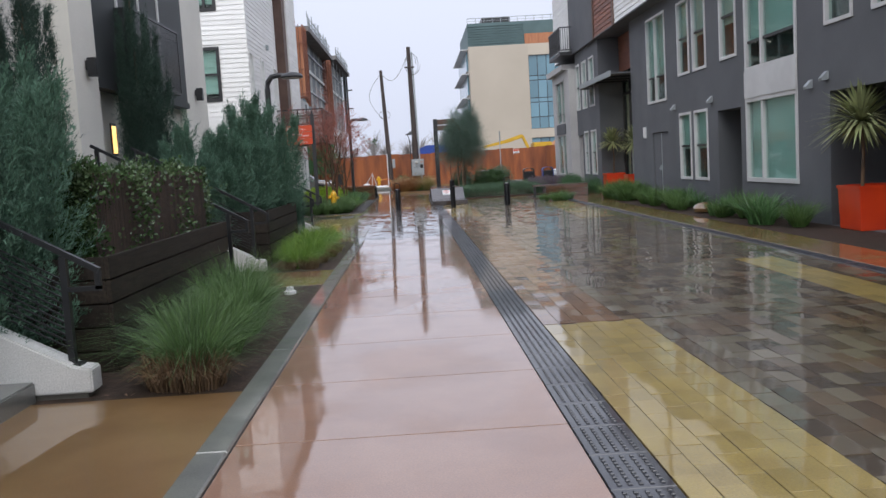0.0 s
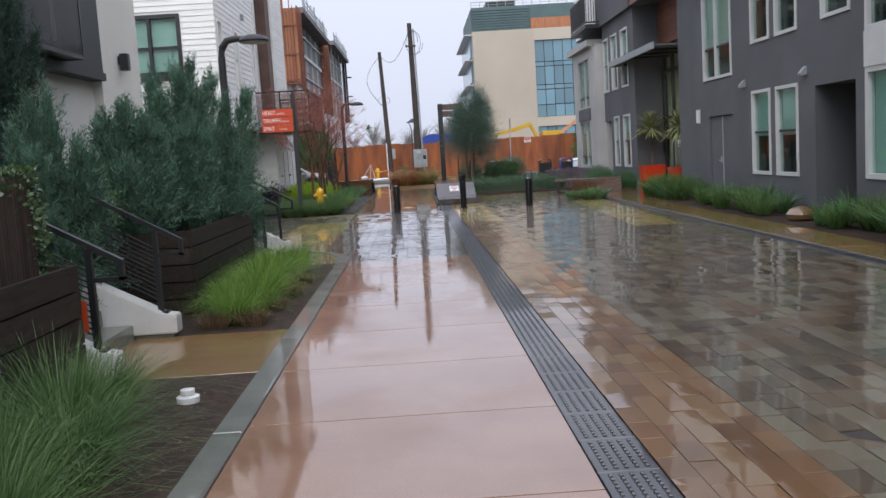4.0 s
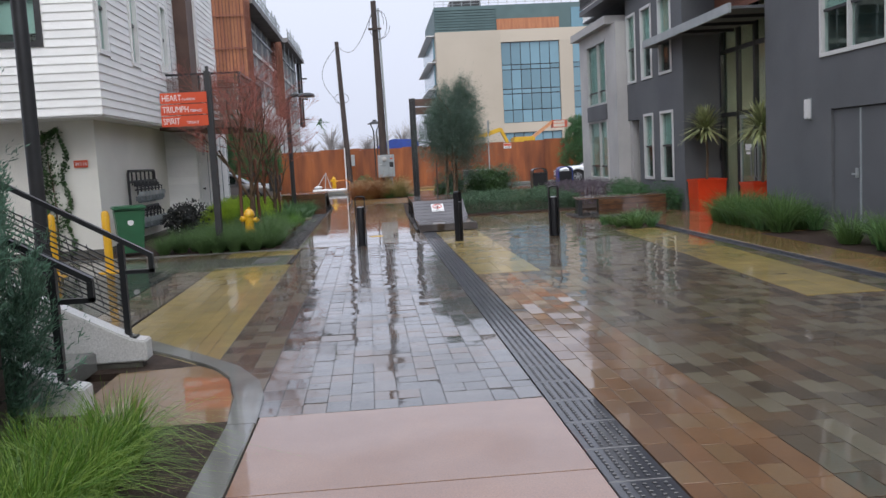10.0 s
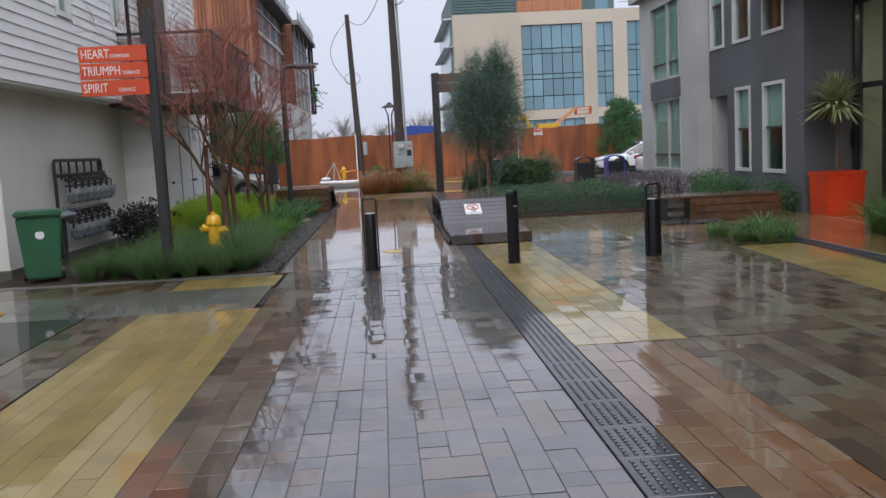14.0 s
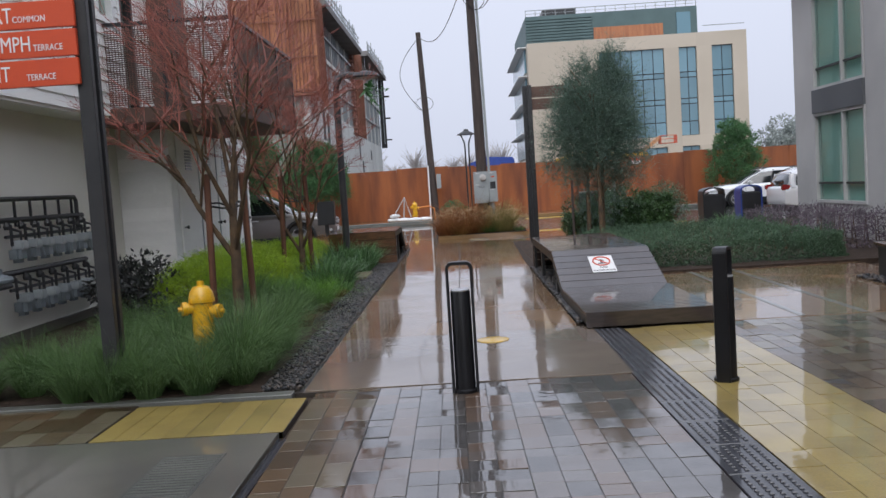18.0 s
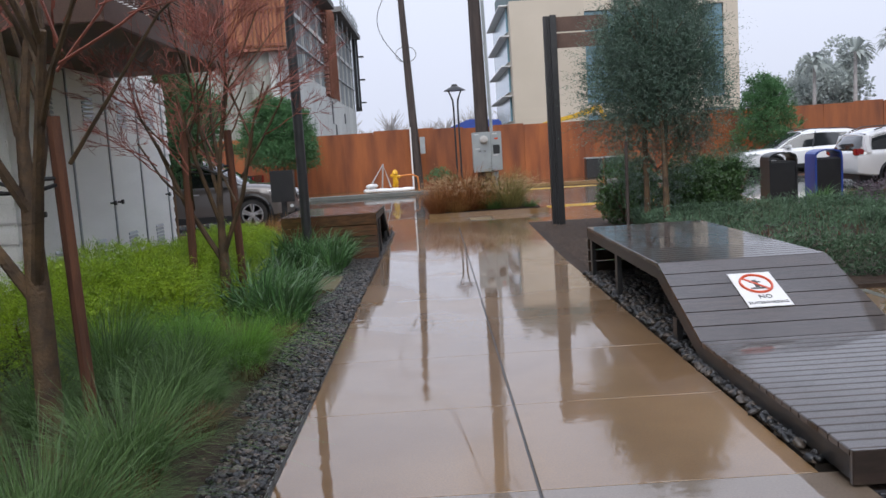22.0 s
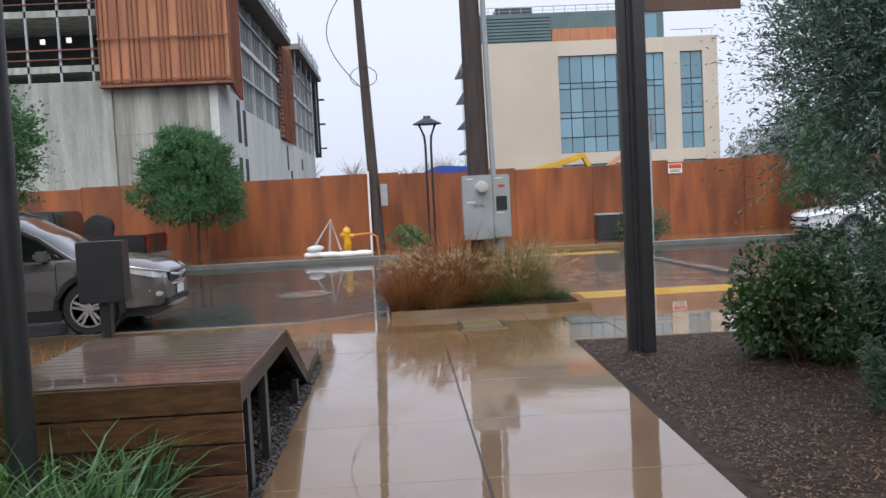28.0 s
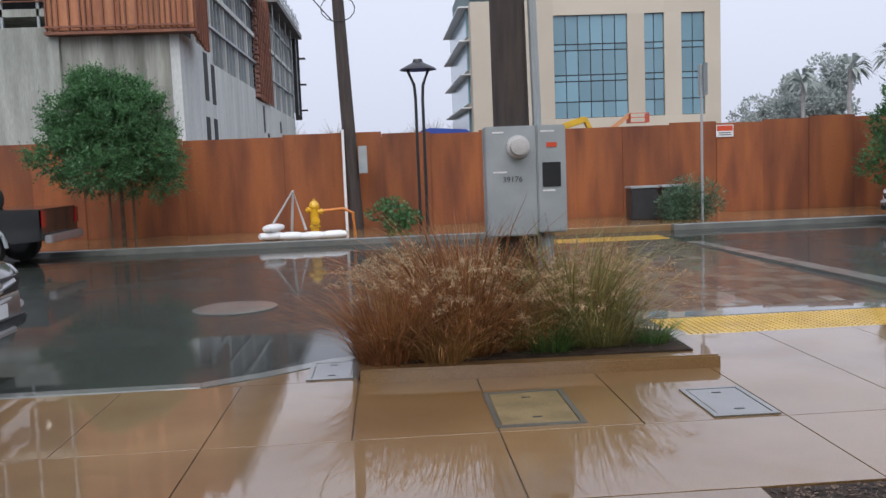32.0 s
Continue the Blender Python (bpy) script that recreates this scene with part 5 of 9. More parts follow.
def blade_mesh(name, material, n, r, h, w, droop, seed, vary=0.35, up=0.5):
    """A tuft of n narrow bending blades out of a base of radius r."""
    q = np.random.RandomState(seed)
    a, b = q.uniform(0, 2 * np.pi, n), q.uniform(0, 2 * np.pi, n)
    rad = r * np.sqrt(q.uniform(0, 1, n))
    base = np.stack([rad * np.cos(a), rad * np.sin(a), np.zeros(n)], 1)
    hh = h * (1 - vary + vary * q.uniform(0, 1, n))
    out = np.stack([np.cos(a) * 0.7 + np.cos(b) * 0.5, np.sin(a) * 0.7 + np.sin(b) * 0.5, np.zeros(n)], 1)
    sidev = np.stack([-np.sin(b), np.cos(b), np.zeros(n)], 1)
    dr = droop * q.uniform(0.25, 1.3, n)
    vs = []
    for s in (0.0, 0.4, 0.75, 1.0):
        c = base + out * (dr * hh * s ** 1.7)[:, None] + np.array([0, 0, 1.0]) * (hh * (s - up * dr / max(droop, 0.01) * 0.6 * s ** 3.2))[:, None]
        ww = w * (1 - s) ** 0.7 * 0.5 + 0.0006
        vs += [c - sidev * ww, c + sidev * ww]
    v = np.stack(vs, 1).reshape(-1, 3)
    k = np.arange(n)[:, None] * 8
    f = np.concatenate([k + np.array([0, 1, 3, 2]), k + np.array([2, 3, 5, 4]), k + np.array([4, 5, 7, 6])], 1).reshape(-1, 4)
    return from_arrays(name, v, f, material)


def leaves(points, out, size, seed, slim=0.5, spread=0.9):
    """Leaf quads at points, that look outwards with some spread."""
    q = np.random.RandomState(seed)
    n = len(points)
    d = out + q.normal(0, spread, (n, 3))
    d /= np.linalg.norm(d, axis=1)[:, None] + 1e-9
    t = np.cross(d, q.normal(0, 1, (n, 3)))
    t /= np.linalg.norm(t, axis=1)[:, None] + 1e-9
    s = size * q.uniform(0.6, 1.3, n)[:, None]
    tip = points + d * s
    mid = points + d * s * 0.45
    wv = t * s * slim * 0.5
    v = np.stack([points, mid - wv, tip, mid + wv], 1).reshape(-1, 3)
    f = np.arange(4 * n).reshape(-1, 4)
    return v, f


def lumps(n, seed, centre, radii, holes=0.25, lump=9):
    """Points on the rough outside of a lumpy crown, and the ways out."""
    q = np.random.RandomState(seed)
    c = np.array(centre)
    rr = np.array(radii)
    lc = q.normal(0, 1, (lump, 3))
    lc /= np.linalg.norm(lc, axis=1)[:, None]
    lc *= q.uniform(0.35, 0.8, lump)[:, None]
    pick = q.randint(0, lump, n)
    d = q.normal(0, 1, (n, 3))
    d /= np.linalg.norm(d, axis=1)[:, None]
    p = lc[pick] + d * (q.uniform(0.15, 1, n) ** 0.4)[:, None] * q.uniform(0.3, 0.5, lump)[pick][:, None]
    return c + p * rr, d


def box_points(n, seed, x0, x1, y0, y1, z0, z1, rough=0.08):
    q = np.random.RandomState(seed)
    p = q.uniform(0, 1, (n, 3))
    k = q.randint(0, 5, n)
    e = q.uniform(0, rough, n)
    out = np.zeros((n, 3))
    for i, (ax, sd) in enumerate(((0, 0), (0, 1), (1, 0), (1, 1), (2, 1))):
        m = k == i
        p[m, ax] = sd
        out[m, ax] = 1 if sd else -1
    lo, hi = np.array([x0, y0, z0]), np.array([x1, y1, z1])
    w = lo + p * (hi - lo)
    wob = 0.12 * np.sin(w[:, 0] * 5 + seed) * np.cos(w[:, 1] * 4.3) + 0.06 * np.sin(w[:, 1] * 9 + w[:, 2] * 7)
    return w + out * (wob - e)[:, None], out + np.array([0, 0, 0.4])


def shrub(name, at, label, category, radii, n, size, material, seed, group="", slim=0.5, stems=True, lump=9):
    t = thing(name, at, label, category, group)
    p, o = lumps(n, seed, (0, 0, radii[2] * 0.75), radii, lump=lump)
    p[:, 2] = np.maximum(p[:, 2], 0.02)
    v, f = leaves(p, o, size, seed, slim)
    ob = new("foliage", from_arrays("foliage", v, f, material))
    ob.parent = t
    if stems:
        g = Geo()
        q = random.Random(seed)
        for i in range(7):
            a = q.uniform(0, 6.28)
            g.tube([(0.05 * math.cos(a), 0.05 * math.sin(a), 0), (radii[0] * 0.5 * math.cos(a), radii[1] * 0.5 * math.sin(a), radii[2] * q.uniform(0.8, 1.2))], [0.015, 0.006], 5)
        tagged(part("stem", g, M_BARK, t), kind="stuff")
    return t


def hedge(name, label, category, x0, x1, y0, y1, z1, n, size, material, seed, slim=0.5, z0=0.03, rough=0.1):
    cx, cy = (x0 + x1) / 2, (y0 + y1) / 2
    t = thing(name, (cx, cy, 0), label, category)
    p, o = box_points(n, seed, x0 - cx, x1 - cx, y0 - cy, y1 - cy, z0, z1, rough)
    v, f = leaves(p, o, size, seed, slim)
    ob = new("foliage", from_arrays("foliage", v, f, material))
    ob.parent = t
    q = random.Random(seed)
    g = Geo()
    for i in range(int(6 + 3 * (x1 - x0) * (y1 - y0))):
        x, y = q.uniform(x0, x1) - cx, q.uniform(y0, y1) - cy
        g.tube([(x, y, 0), (x + q.uniform(-0.1, 0.1), y + q.uniform(-0.1, 0.1), z1 * 0.9)], [0.012, 0.005], 5)
    tagged(part("stem", g, M_BARK, t), kind="stuff")
    return t


def plumes(start, way, length, k, leaf, droop, seed, slim=0.3, open_=0.45):
    """Feathery sprays: k leaflets along each bending shoot, smaller towards its tip."""
    q = np.random.RandomState(seed)
    n = len(start)
    s = np.linspace(0.08, 1.0, k)[None, :, None]
    L = length[:, None, None]
    w = way[:, None, :]
    up = np.array([0, 0, 1.0])
    p = start[:, None, :] + w * L * s + up * droop * L * s ** 2
    t = w + up * 2 * droop * s + q.normal(0, open_, (n, k, 3))
    t /= np.linalg.norm(t, axis=2)[:, :, None]
    p = p + q.normal(0, 0.012, (n, k, 3))
    side_v = np.cross(t, q.normal(0, 1, (n, k, 3)))
    side_v /= np.linalg.norm(side_v, axis=2)[:, :, None] + 1e-9
    z = leaf * (1.15 - 0.65 * s) * q.uniform(0.7, 1.3, (n, k, 1))
    mid = p + t * z * 0.45
    v = np.stack([p, mid - side_v * z * slim * 0.5, p + t * z, mid + side_v * z * slim * 0.5], 2).reshape(-1, 3)
    return v, np.arange(len(v)).reshape(-1, 4)


def juniper_mesh(h, r, n, seed, material, leaf=0.06):
    """An upright juniper: leaders of uneven height, each a plume of side shoots that are feathered in turn."""
    q = np.random.RandomState(seed)
    m = 11
    la = 2.4 * np.arange(m) + q.uniform(-0.3, 0.3, m)
    lr = r * np.sqrt(np.arange(m) / m) * q.uniform(0.75, 1.1, m)
    lh = h * (1.0 - 0.42 * (lr / r) ** 1.5) * q.uniform(0.82, 1.06, m)
    pick = q.randint(0, m, n)
    z = q.uniform(0.0, 1.0, n)
    a = q.uniform(0, 2 * np.pi, n)
    lean = (0.55 + 0.5 * z) * lr[pick]
    rad = 0.3 * r * (1.02 - z) ** 0.6 * q.uniform(0.0, 1.0, n) ** 0.5
    start = np.stack([lean * np.cos(la[pick]) + rad * np.cos(a), lean * np.sin(la[pick]) + rad * np.sin(a), z * lh[pick]], 1)
    out = 0.75 * (1.1 - z)
    way = np.stack([out * np.cos(a) + 0.3 * np.cos(la[pick]), out * np.sin(a) + 0.3 * np.sin(la[pick]), 0.75 + 0.8 * z], 1) + q.normal(0, 0.12, (n, 3))
    way /= np.linalg.norm(way, axis=1)[:, None]
    length = (0.16 + 0.3 * q.uniform(0, 1, n) ** 1.6) * (1.15 - 0.35 * z)
    # each shoot carries four side sprays
    S, D, L = [start], [way], [length]
    for f in (0.25, 0.45, 0.65, 0.82):
        d = way + q.normal(0, 0.45, (n, 3)) + np.array([0, 0, 0.1])
        d /= np.linalg.norm(d, axis=1)[:, None]
        S.append(start + way * (length * f)[:, None])
        D.append(d)
        L.append(length * (0.5 - 0.25 * f))
    v, fq = plumes(np.concatenate(S), np.concatenate(D), np.concatenate(L), 10, leaf, 0.1, seed + 1, 0.17, 0.3)
    return from_arrays("foliage", v, fq, material)


def juniper(at, h, r, n, seed, label, group):
    t = thing("juniper", at, label, "conifer", group)
    part("trunk", Geo().tube([(0, 0, 0), (0.02, 0.01, h * 0.5), (0, 0, h * 0.9)], [0.05, 0.03, 0.008], 7), M_BARK, t)
    ob = new("foliage", juniper_mesh(h, r, n, seed, M_JUNIPER))
    ob.parent = t
    return t


def mound(name, at, mounds, n, label, material, seed, leaf=0.055, droop=-0.35):
    """A billowing shrub of arching sprays over several mounds (x, y, radius, height)."""
    t = thing(name, at, label, "shrub", "lime shrubs")
    q = np.random.RandomState(seed)
    S, W, L = [], [], []
    for mx, my, mr, mh in mounds:
        a = q.uniform(0, 2 * np.pi, n)
        e = np.arcsin(q.uniform(-0.1, 1, n))
        d = np.stack([np.cos(a) * np.cos(e), np.sin(a) * np.cos(e), np.sin(e)], 1)
        f = q.uniform(0.5, 1.0, n)[:, None] ** 0.6
        d[:, 2] = np.sign(d[:, 2]) * np.abs(d[:, 2]) ** 0.6
        S.append(np.array([mx, my, mh * 0.2]) + d * np.array([mr, mr, mh * 0.7]) * f)
        w = d * np.array([1.2, 1.2, 0.6]) + q.normal(0, 0.4, (n, 3)) + np.array([0, 0, 0.15])
        W.append(w / np.linalg.norm(w, axis=1)[:, None])
        L.append(q.uniform(0.1, 0.22, n))
    S, W, L = np.concatenate(S), np.concatenate(W), np.concatenate(L)
    S[:, 2] = np.maximum(S[:, 2], 0.03)
    v, f = plumes(S, W, L, 26, leaf, droop, seed, 0.13, 0.5)
    v[:, 2] = np.maximum(v[:, 2], 0.012)
    ob = new("foliage", from_arrays("foliage", v, f, material))
    ob.parent = t
    g = Geo()
    for mx, my, mr, mh in mounds:
        for k in range(4):
            g.tube([(mx, my, 0), (mx + mr * 0.4 * math.cos(1.6 * k), my + mr * 0.4 * math.sin(1.6 * k), mh * 0.6)], [0.012, 0.005], 5)
    tagged(part("stem", g, M_BARK, t), kind="stuff")
    return t


def tufts(kind, meshes, spots, label, group, scale=(0.8, 1.2), seed=1, name="grass_tuft"):
    q = random.Random(seed)
    for x, y in spots:
        s = q.uniform(*scale)
        t = thing(name, (x, y, 0.01), label, kind, group, turn=q.uniform(0, 360))
        ob = new("foliage", meshes[q.randrange(len(meshes))])
        ob.parent = t
        ob.scale = (s, s, s * q.uniform(0.9, 1.1))
        tagged(ob, kind="stuff")


# ---- steps, cheeks, rails ----
def stair(y_near, y_far, x_end, name_i, far_rail=True, near_rail=True):
    st = thing("entry_steps", (x_end, (y_near + y_far) / 2, 0), "grey concrete entry steps between white cheek walls", "steps", "entry steps")
    w = (y_far - y_near) / 2
    for i in range(5):
        part("tread", Geo().box(-2.7, -0.42 - 0.29 * i, -w + 0.1, w - 0.1, 0.17 * i, 0.17 * (i + 1)), M_TREAD, st, bevel=0.012)
    for s, has in ((-1, near_rail), (1, far_rail)):
        ya, yb = sorted((s * w - 0.1, s * w + 0.1))
        ck = part("cheek_wall", Geo().prism([(0, 0.06), (0, 0.24), (-0.12, 0.26), (-1.9, 1.2), (-2.7, 1.2), (-2.7, 0.06)], "y", ya, yb), M_WHITECONC, st, bevel=0.012)
        part("cheek_base", Geo().box(-2.7, -0.05, ya + 0.03, yb - 0.03, -0.02, 0.058), M_GREYSLAB, st)
        if not has:
            continue
        y = s * w
        r = part("handrail", Geo().box(-0.19, -0.14, y - 0.025, y + 0.025, 0.27, 1.08), M_BLACK, st)
        part("foot_plate", Geo().box(-0.24, -0.09, y - 0.06, y + 0.06, 0.25, 0.275), M_BLACK, r)
        part("top_rail", Geo().beam((0.09, y, 0.96), (-1.95, y, 2.12), 0.05, 0.04).box(0.06, 0.1, y - 0.022, y + 0.022, 0.82, 0.965).box(-0.15, 0.1, y - 0.022, y + 0.022, 0.81, 0.845), M_BLACK, r)
        part("rear_post", Geo().box(-1.9, -1.85, y - 0.025, y + 0.025, 1.15, 2.06), M_BLACK, r)
        for k in range(12):
            part("wire", Geo().beam((-0.17, y, 0.38 + 0.047 * k), (-1.87, y, 1.36 + 0.047 * k), 0.011, 0.011), M_BLACK, r)
        for k in range(9):
            x = -0.35 - 0.17 * k
            part("bar", Geo().beam((x, y, 0.36 - x * 0.53), (x - 0.1, y, 0.9 - x * 0.53), 0.007, 0.007), M_BLACK, r)
    return st


stair(4.45, 6.5, -2.5, 1)
stair(12.1, 13.8, -2.48, 2)
stair(19.35, 20.95, -2.42, 3)
setting("landing", Geo().box(-5.1, -4.9, -6, 20.8, -0.05, 0.85), M_CREAM, "cream plinth of the row houses", "wall")


def planter(y0, y1, x0, x1, h, label):
    p = thing("planter_box", ((x0 + x1) / 2, (y0 + y1) / 2, 0), label, "planter", "board planters")
    a, b, c, d_ = x0 - (x0 + x1) / 2, x1 - (x0 + x1) / 2, y0 - (y0 + y1) / 2, y1 - (y0 + y1) / 2
    n = 5
    s = h / n
    for i in range(n):
        part("front_board", Geo().box(b - 0.04, b, c, d_, s * i + 0.006, s * (i + 1) - 0.006), M_PLANTER, p, bevel=0.005)
        part("end_board", Geo().box(a, b - 0.042, c, c + 0.04, s * i + 0.006, s * (i + 1) - 0.006), M_PLANTER, p, bevel=0.005)
        part("end_board", Geo().box(a, b - 0.042, d_ - 0.04, d_, s * i + 0.006, s * (i + 1) - 0.006), M_PLANTER, p, bevel=0.005)
    part("lining", Geo().box(a, b - 0.05, c + 0.05, d_ - 0.05, 0.0, h - 0.1), M_SOIL, p)
    for y in (c + 0.04, d_ - 0.1):
        part("corner_post", Geo().box(b - 0.1, b - 0.045, y, y + 0.06, 0, h - 0.02), M_BLACK, p)
    return p


planter(7.25, 11.75, -4.6, -2.6, 1.0, "dark stained board planter with an ivy screen")
planter(15.0, 18.5, -4.6, -2.6, 0.97, "dark stained board planter with blue junipers")

# ivy screen in the first planter
ivy = thing("ivy_screen", (-2.85, 9.65, 0.88), "brown reed screen overgrown with ivy in a planter", "screen")
g = Geo()
q_ = random.Random(8)
for i in range(220):
    y = -2.0 + 4.0 * i / 220
    g.box(0.0, 0.012, y, y + 0.013, 0, 0.78 + q_.uniform(-0.05, 0.04))
tagged(part("reed", g, mat("dark_reed", (0.06, 0.038, 0.026), (0.04, 0.026, 0.019), 0.7, 9, 50, 0.3, piece=0.5), ivy), kind="stuff")
p_, o_ = box_points(22000, 4, -0.4, 0.05, -2.05, 2.05, 0.0, 0.85, 0.16)
lot = np.random.RandomState(3).uniform(0, 1, len(p_))
keep = (lot < 0.5 + 0.3 * np.sin(p_[:, 1] * 3.1) * np.cos(p_[:, 2] * 6)) | ((p_[:, 2] > 0.78) & (lot < 0.5)) | (p_[:, 1] < -0.9 + 0.5 * p_[:, 2])
v_, f_ = leaves(p_[keep], o_[keep], 0.042, 5, 0.75, 0.6)
ob = new("ivy_leaf", from_arrays("ivy_leaf", v_, f_, M_IVY))
ob.parent = ivy
tagged(ob, kind="stuff")

JL = "feathery blue-green juniper in a board planter"
for i, (x, y, h, r) in enumerate(((-3.4, 15.5, 1.5, 0.5), (-3.3, 16.75, 1.65, 0.62), (-3.18, 17.8, 2.35, 0.98))):
    juniper((x, y, 0.82), h, r, 2700, 20 + i, JL, "junipers in the planter")
juniper((-3.0, 18.98, 0.02), 1.7, 0.42, 1000, 24, "low feathery juniper beside the planter end", "junipers in the planter")
for i, (x, y, h, r) in enumerate(((-3.62, 7.0, 2.75, 0.98), (-4.1, 5.3, 3.2, 0.75), (-3.6, 8.3, 2.3, 0.5), (-4.2, 9.2, 2.5, 0.5), (-3.6, 13.9, 2.2, 0.5))):
    juniper((x, y, 0.2), h, r, 2300, 30 + i, "large feathery blue-green juniper beside the steps", "junipers by the steps")
for i, (x, y, h) in enumerate(((-4.5, 10.5, 4.6), (-4.5, 14.6, 5.0), (-4.4, 15.0, 4.2), (-4.6, 7.0, 5.2))):
    cy = thing("cypress", (x, y, 0.2), "tall narrow dark green cypress at the wall", "conifer", "narrow cypresses")
    part("trunk", Geo().tube([(0, 0, 0), (0.02, 0.01, h * 0.5), (0, 0, h * 0.9)], [0.05, 0.03, 0.008], 7), M_BARK, cy)
    ob = new("foliage", juniper_mesh(h, 0.36, 3400, 40 + i, M_CYPRESS, 0.042))
    ob.parent = cy
for i, (x, y) in enumerate(((-3.9, 11.2), (-3.7, 9.9), (-3.9, 12.6), (-3.6, 14.3))):
    shrub("shrub", (x, y, 0.9), "dense small-leaved green shrub behind the planter", "shrub", (0.55, 0.6, 0.6), 2600, 0.05, M_IVY, 60 + i, "shrubs behind the planters")

# ---- tufts along the near walk ----
GR = [blade_mesh("grass_tuft", M_BLADEPALE, 1500, 0.16, 0.92, 0.0046, 1.0, s, 0.72, 0.78) for s in (1, 2, 3)]
GL = [blade_mesh("grass_tuft", M_BLADELIME, 1100, 0.13, 0.7, 0.006, 1.0, s, 0.8, 0.95) for s in (4, 5, 6)]
GM = [blade_mesh("grass_tuft", M_BLADE, 420, 0.15, 0.78, 0.01, 1.05, s, 0.65, 0.72) for s in (7, 8, 9)]
STRAP = [blade_mesh("strap_tuft", M_BLADEDARK, 130, 0.14, 0.85, 0.028, 0.95, s, 0.6, 0.6) for s in (10, 11, 12)]
STRAW = [blade_mesh("straw_tuft", m_, 420, 0.17, 1.25, 0.011, 0.95, s, 0.6, 0.62) for s, m_ in ((13, M_STRAW), (14, M_STRAWRED), (15, M_STRAW))]
DEAD = [blade_mesh("dry_tuft", M_THATCH, 700, 0.16, 0.26, 0.006, 0.75, s, 0.4, 0.8) for s in (16, 17)]
tufts("grass", GR, [(-1.83, 6.75), (-2.05, 7.5), (-1.8, 7.7), (-2.1, 8.3), (-1.85, 8.6), (-2.2, 9.3), (-1.95, 9.8), (-2.25, 10.4), (-2.2, 11.0)], "fine grey-green arching grass beside the kerb", "grasses by the kerb", (0.7, 1.05), 2)
tufts("grass", DEAD, [(-1.78, 6.55), (-1.93, 6.62)], "dry brown grass crown beside the kerb", "dry grasses", (1.3, 1.6), 3)
tufts("grass", GL, [(-2.03 + 0.1 * math.sin(7.3 * i), 14.3 + 0.5 * i) for i in range(9)], "bright lime green arching grass beside the kerb", "lime grasses", (0.78, 1.12), 4)
tufts("grass", GL, [(-2.22 + 0.06 * math.sin(5 * i), 14.75 + 0.55 * i) for i in range(7)], "bright lime green arching grass beside the kerb", "lime grasses", (0.6, 0.9), 5)
tufts("grass", DEAD, [(-1.85, 14.15), (-1.75, 15.0), (-1.72, 15.9), (-1.7, 16.8), (-2.2, 14.1)], "dry straw grass under the lime grass", "dry grasses", (0.7, 1.0), 6)

# ---- bollards ----
M_BOLLARD = mat("black_powder_coat", (0.007, 0.007, 0.008), (0.01, 0.01, 0.012), 0.35, 4, 120, 0.05, spec=0.35)
M_ALLOY = mat("silver_alloy", (0.55, 0.55, 0.56), (0.5, 0.5, 0.51), 0.3, 3, 60, 0.02, metal=0.8)


def bollard(at):
    b = thing("bollard", at, "black cylindrical light bollard with an open loop top", "bollard", "bollards across the path")
    part("body", Geo().lathe([(0.09, 0), (0.09, 0.02), (0.076, 0.03), (0.074, 0.76), (0.07, 0.77)], 24), M_BOLLARD, b, smooth=True)
    part("lens_ring", Geo().lathe([(0.072, 0.77), (0.072, 0.778), (0.06, 0.782), (0.0, 0.782)], 24), M_ALLOY, b, "thin bright lamp ring")
    arc = [(0.05 * math.cos(a), 0.05 * math.sin(a)) for a in [math.pi / 12 * k for k in range(7)]]
    outer = [(-0.102, 0.0)] + [(-0.052 - u, 0.94 + v) for u, v in arc] + [(0.052 + u, 0.94 + v) for u, v in arc[::-1]] + [(0.102, 0.0)]
    inner = [(0.08, 0.0)] + [(0.05 + u * 0.6, 0.936 + v * 0.6) for u, v in arc] + [(-0.05 - u * 0.6, 0.936 + v * 0.6) for u, v in arc[::-1]] + [(-0.08, 0.0)]
    part("loop", Geo().prism(outer + inner, "y", -0.05, 0.05), M_BOLLARD, b, bevel=0.006)
    return b


B0 = bollard((-0.73, 30.62, 0))
copy_thing(B0, pose(1.2, 30.5, 0, 0, 0, 62))
copy_thing(B0, pose(3.1, 30.4, 0))


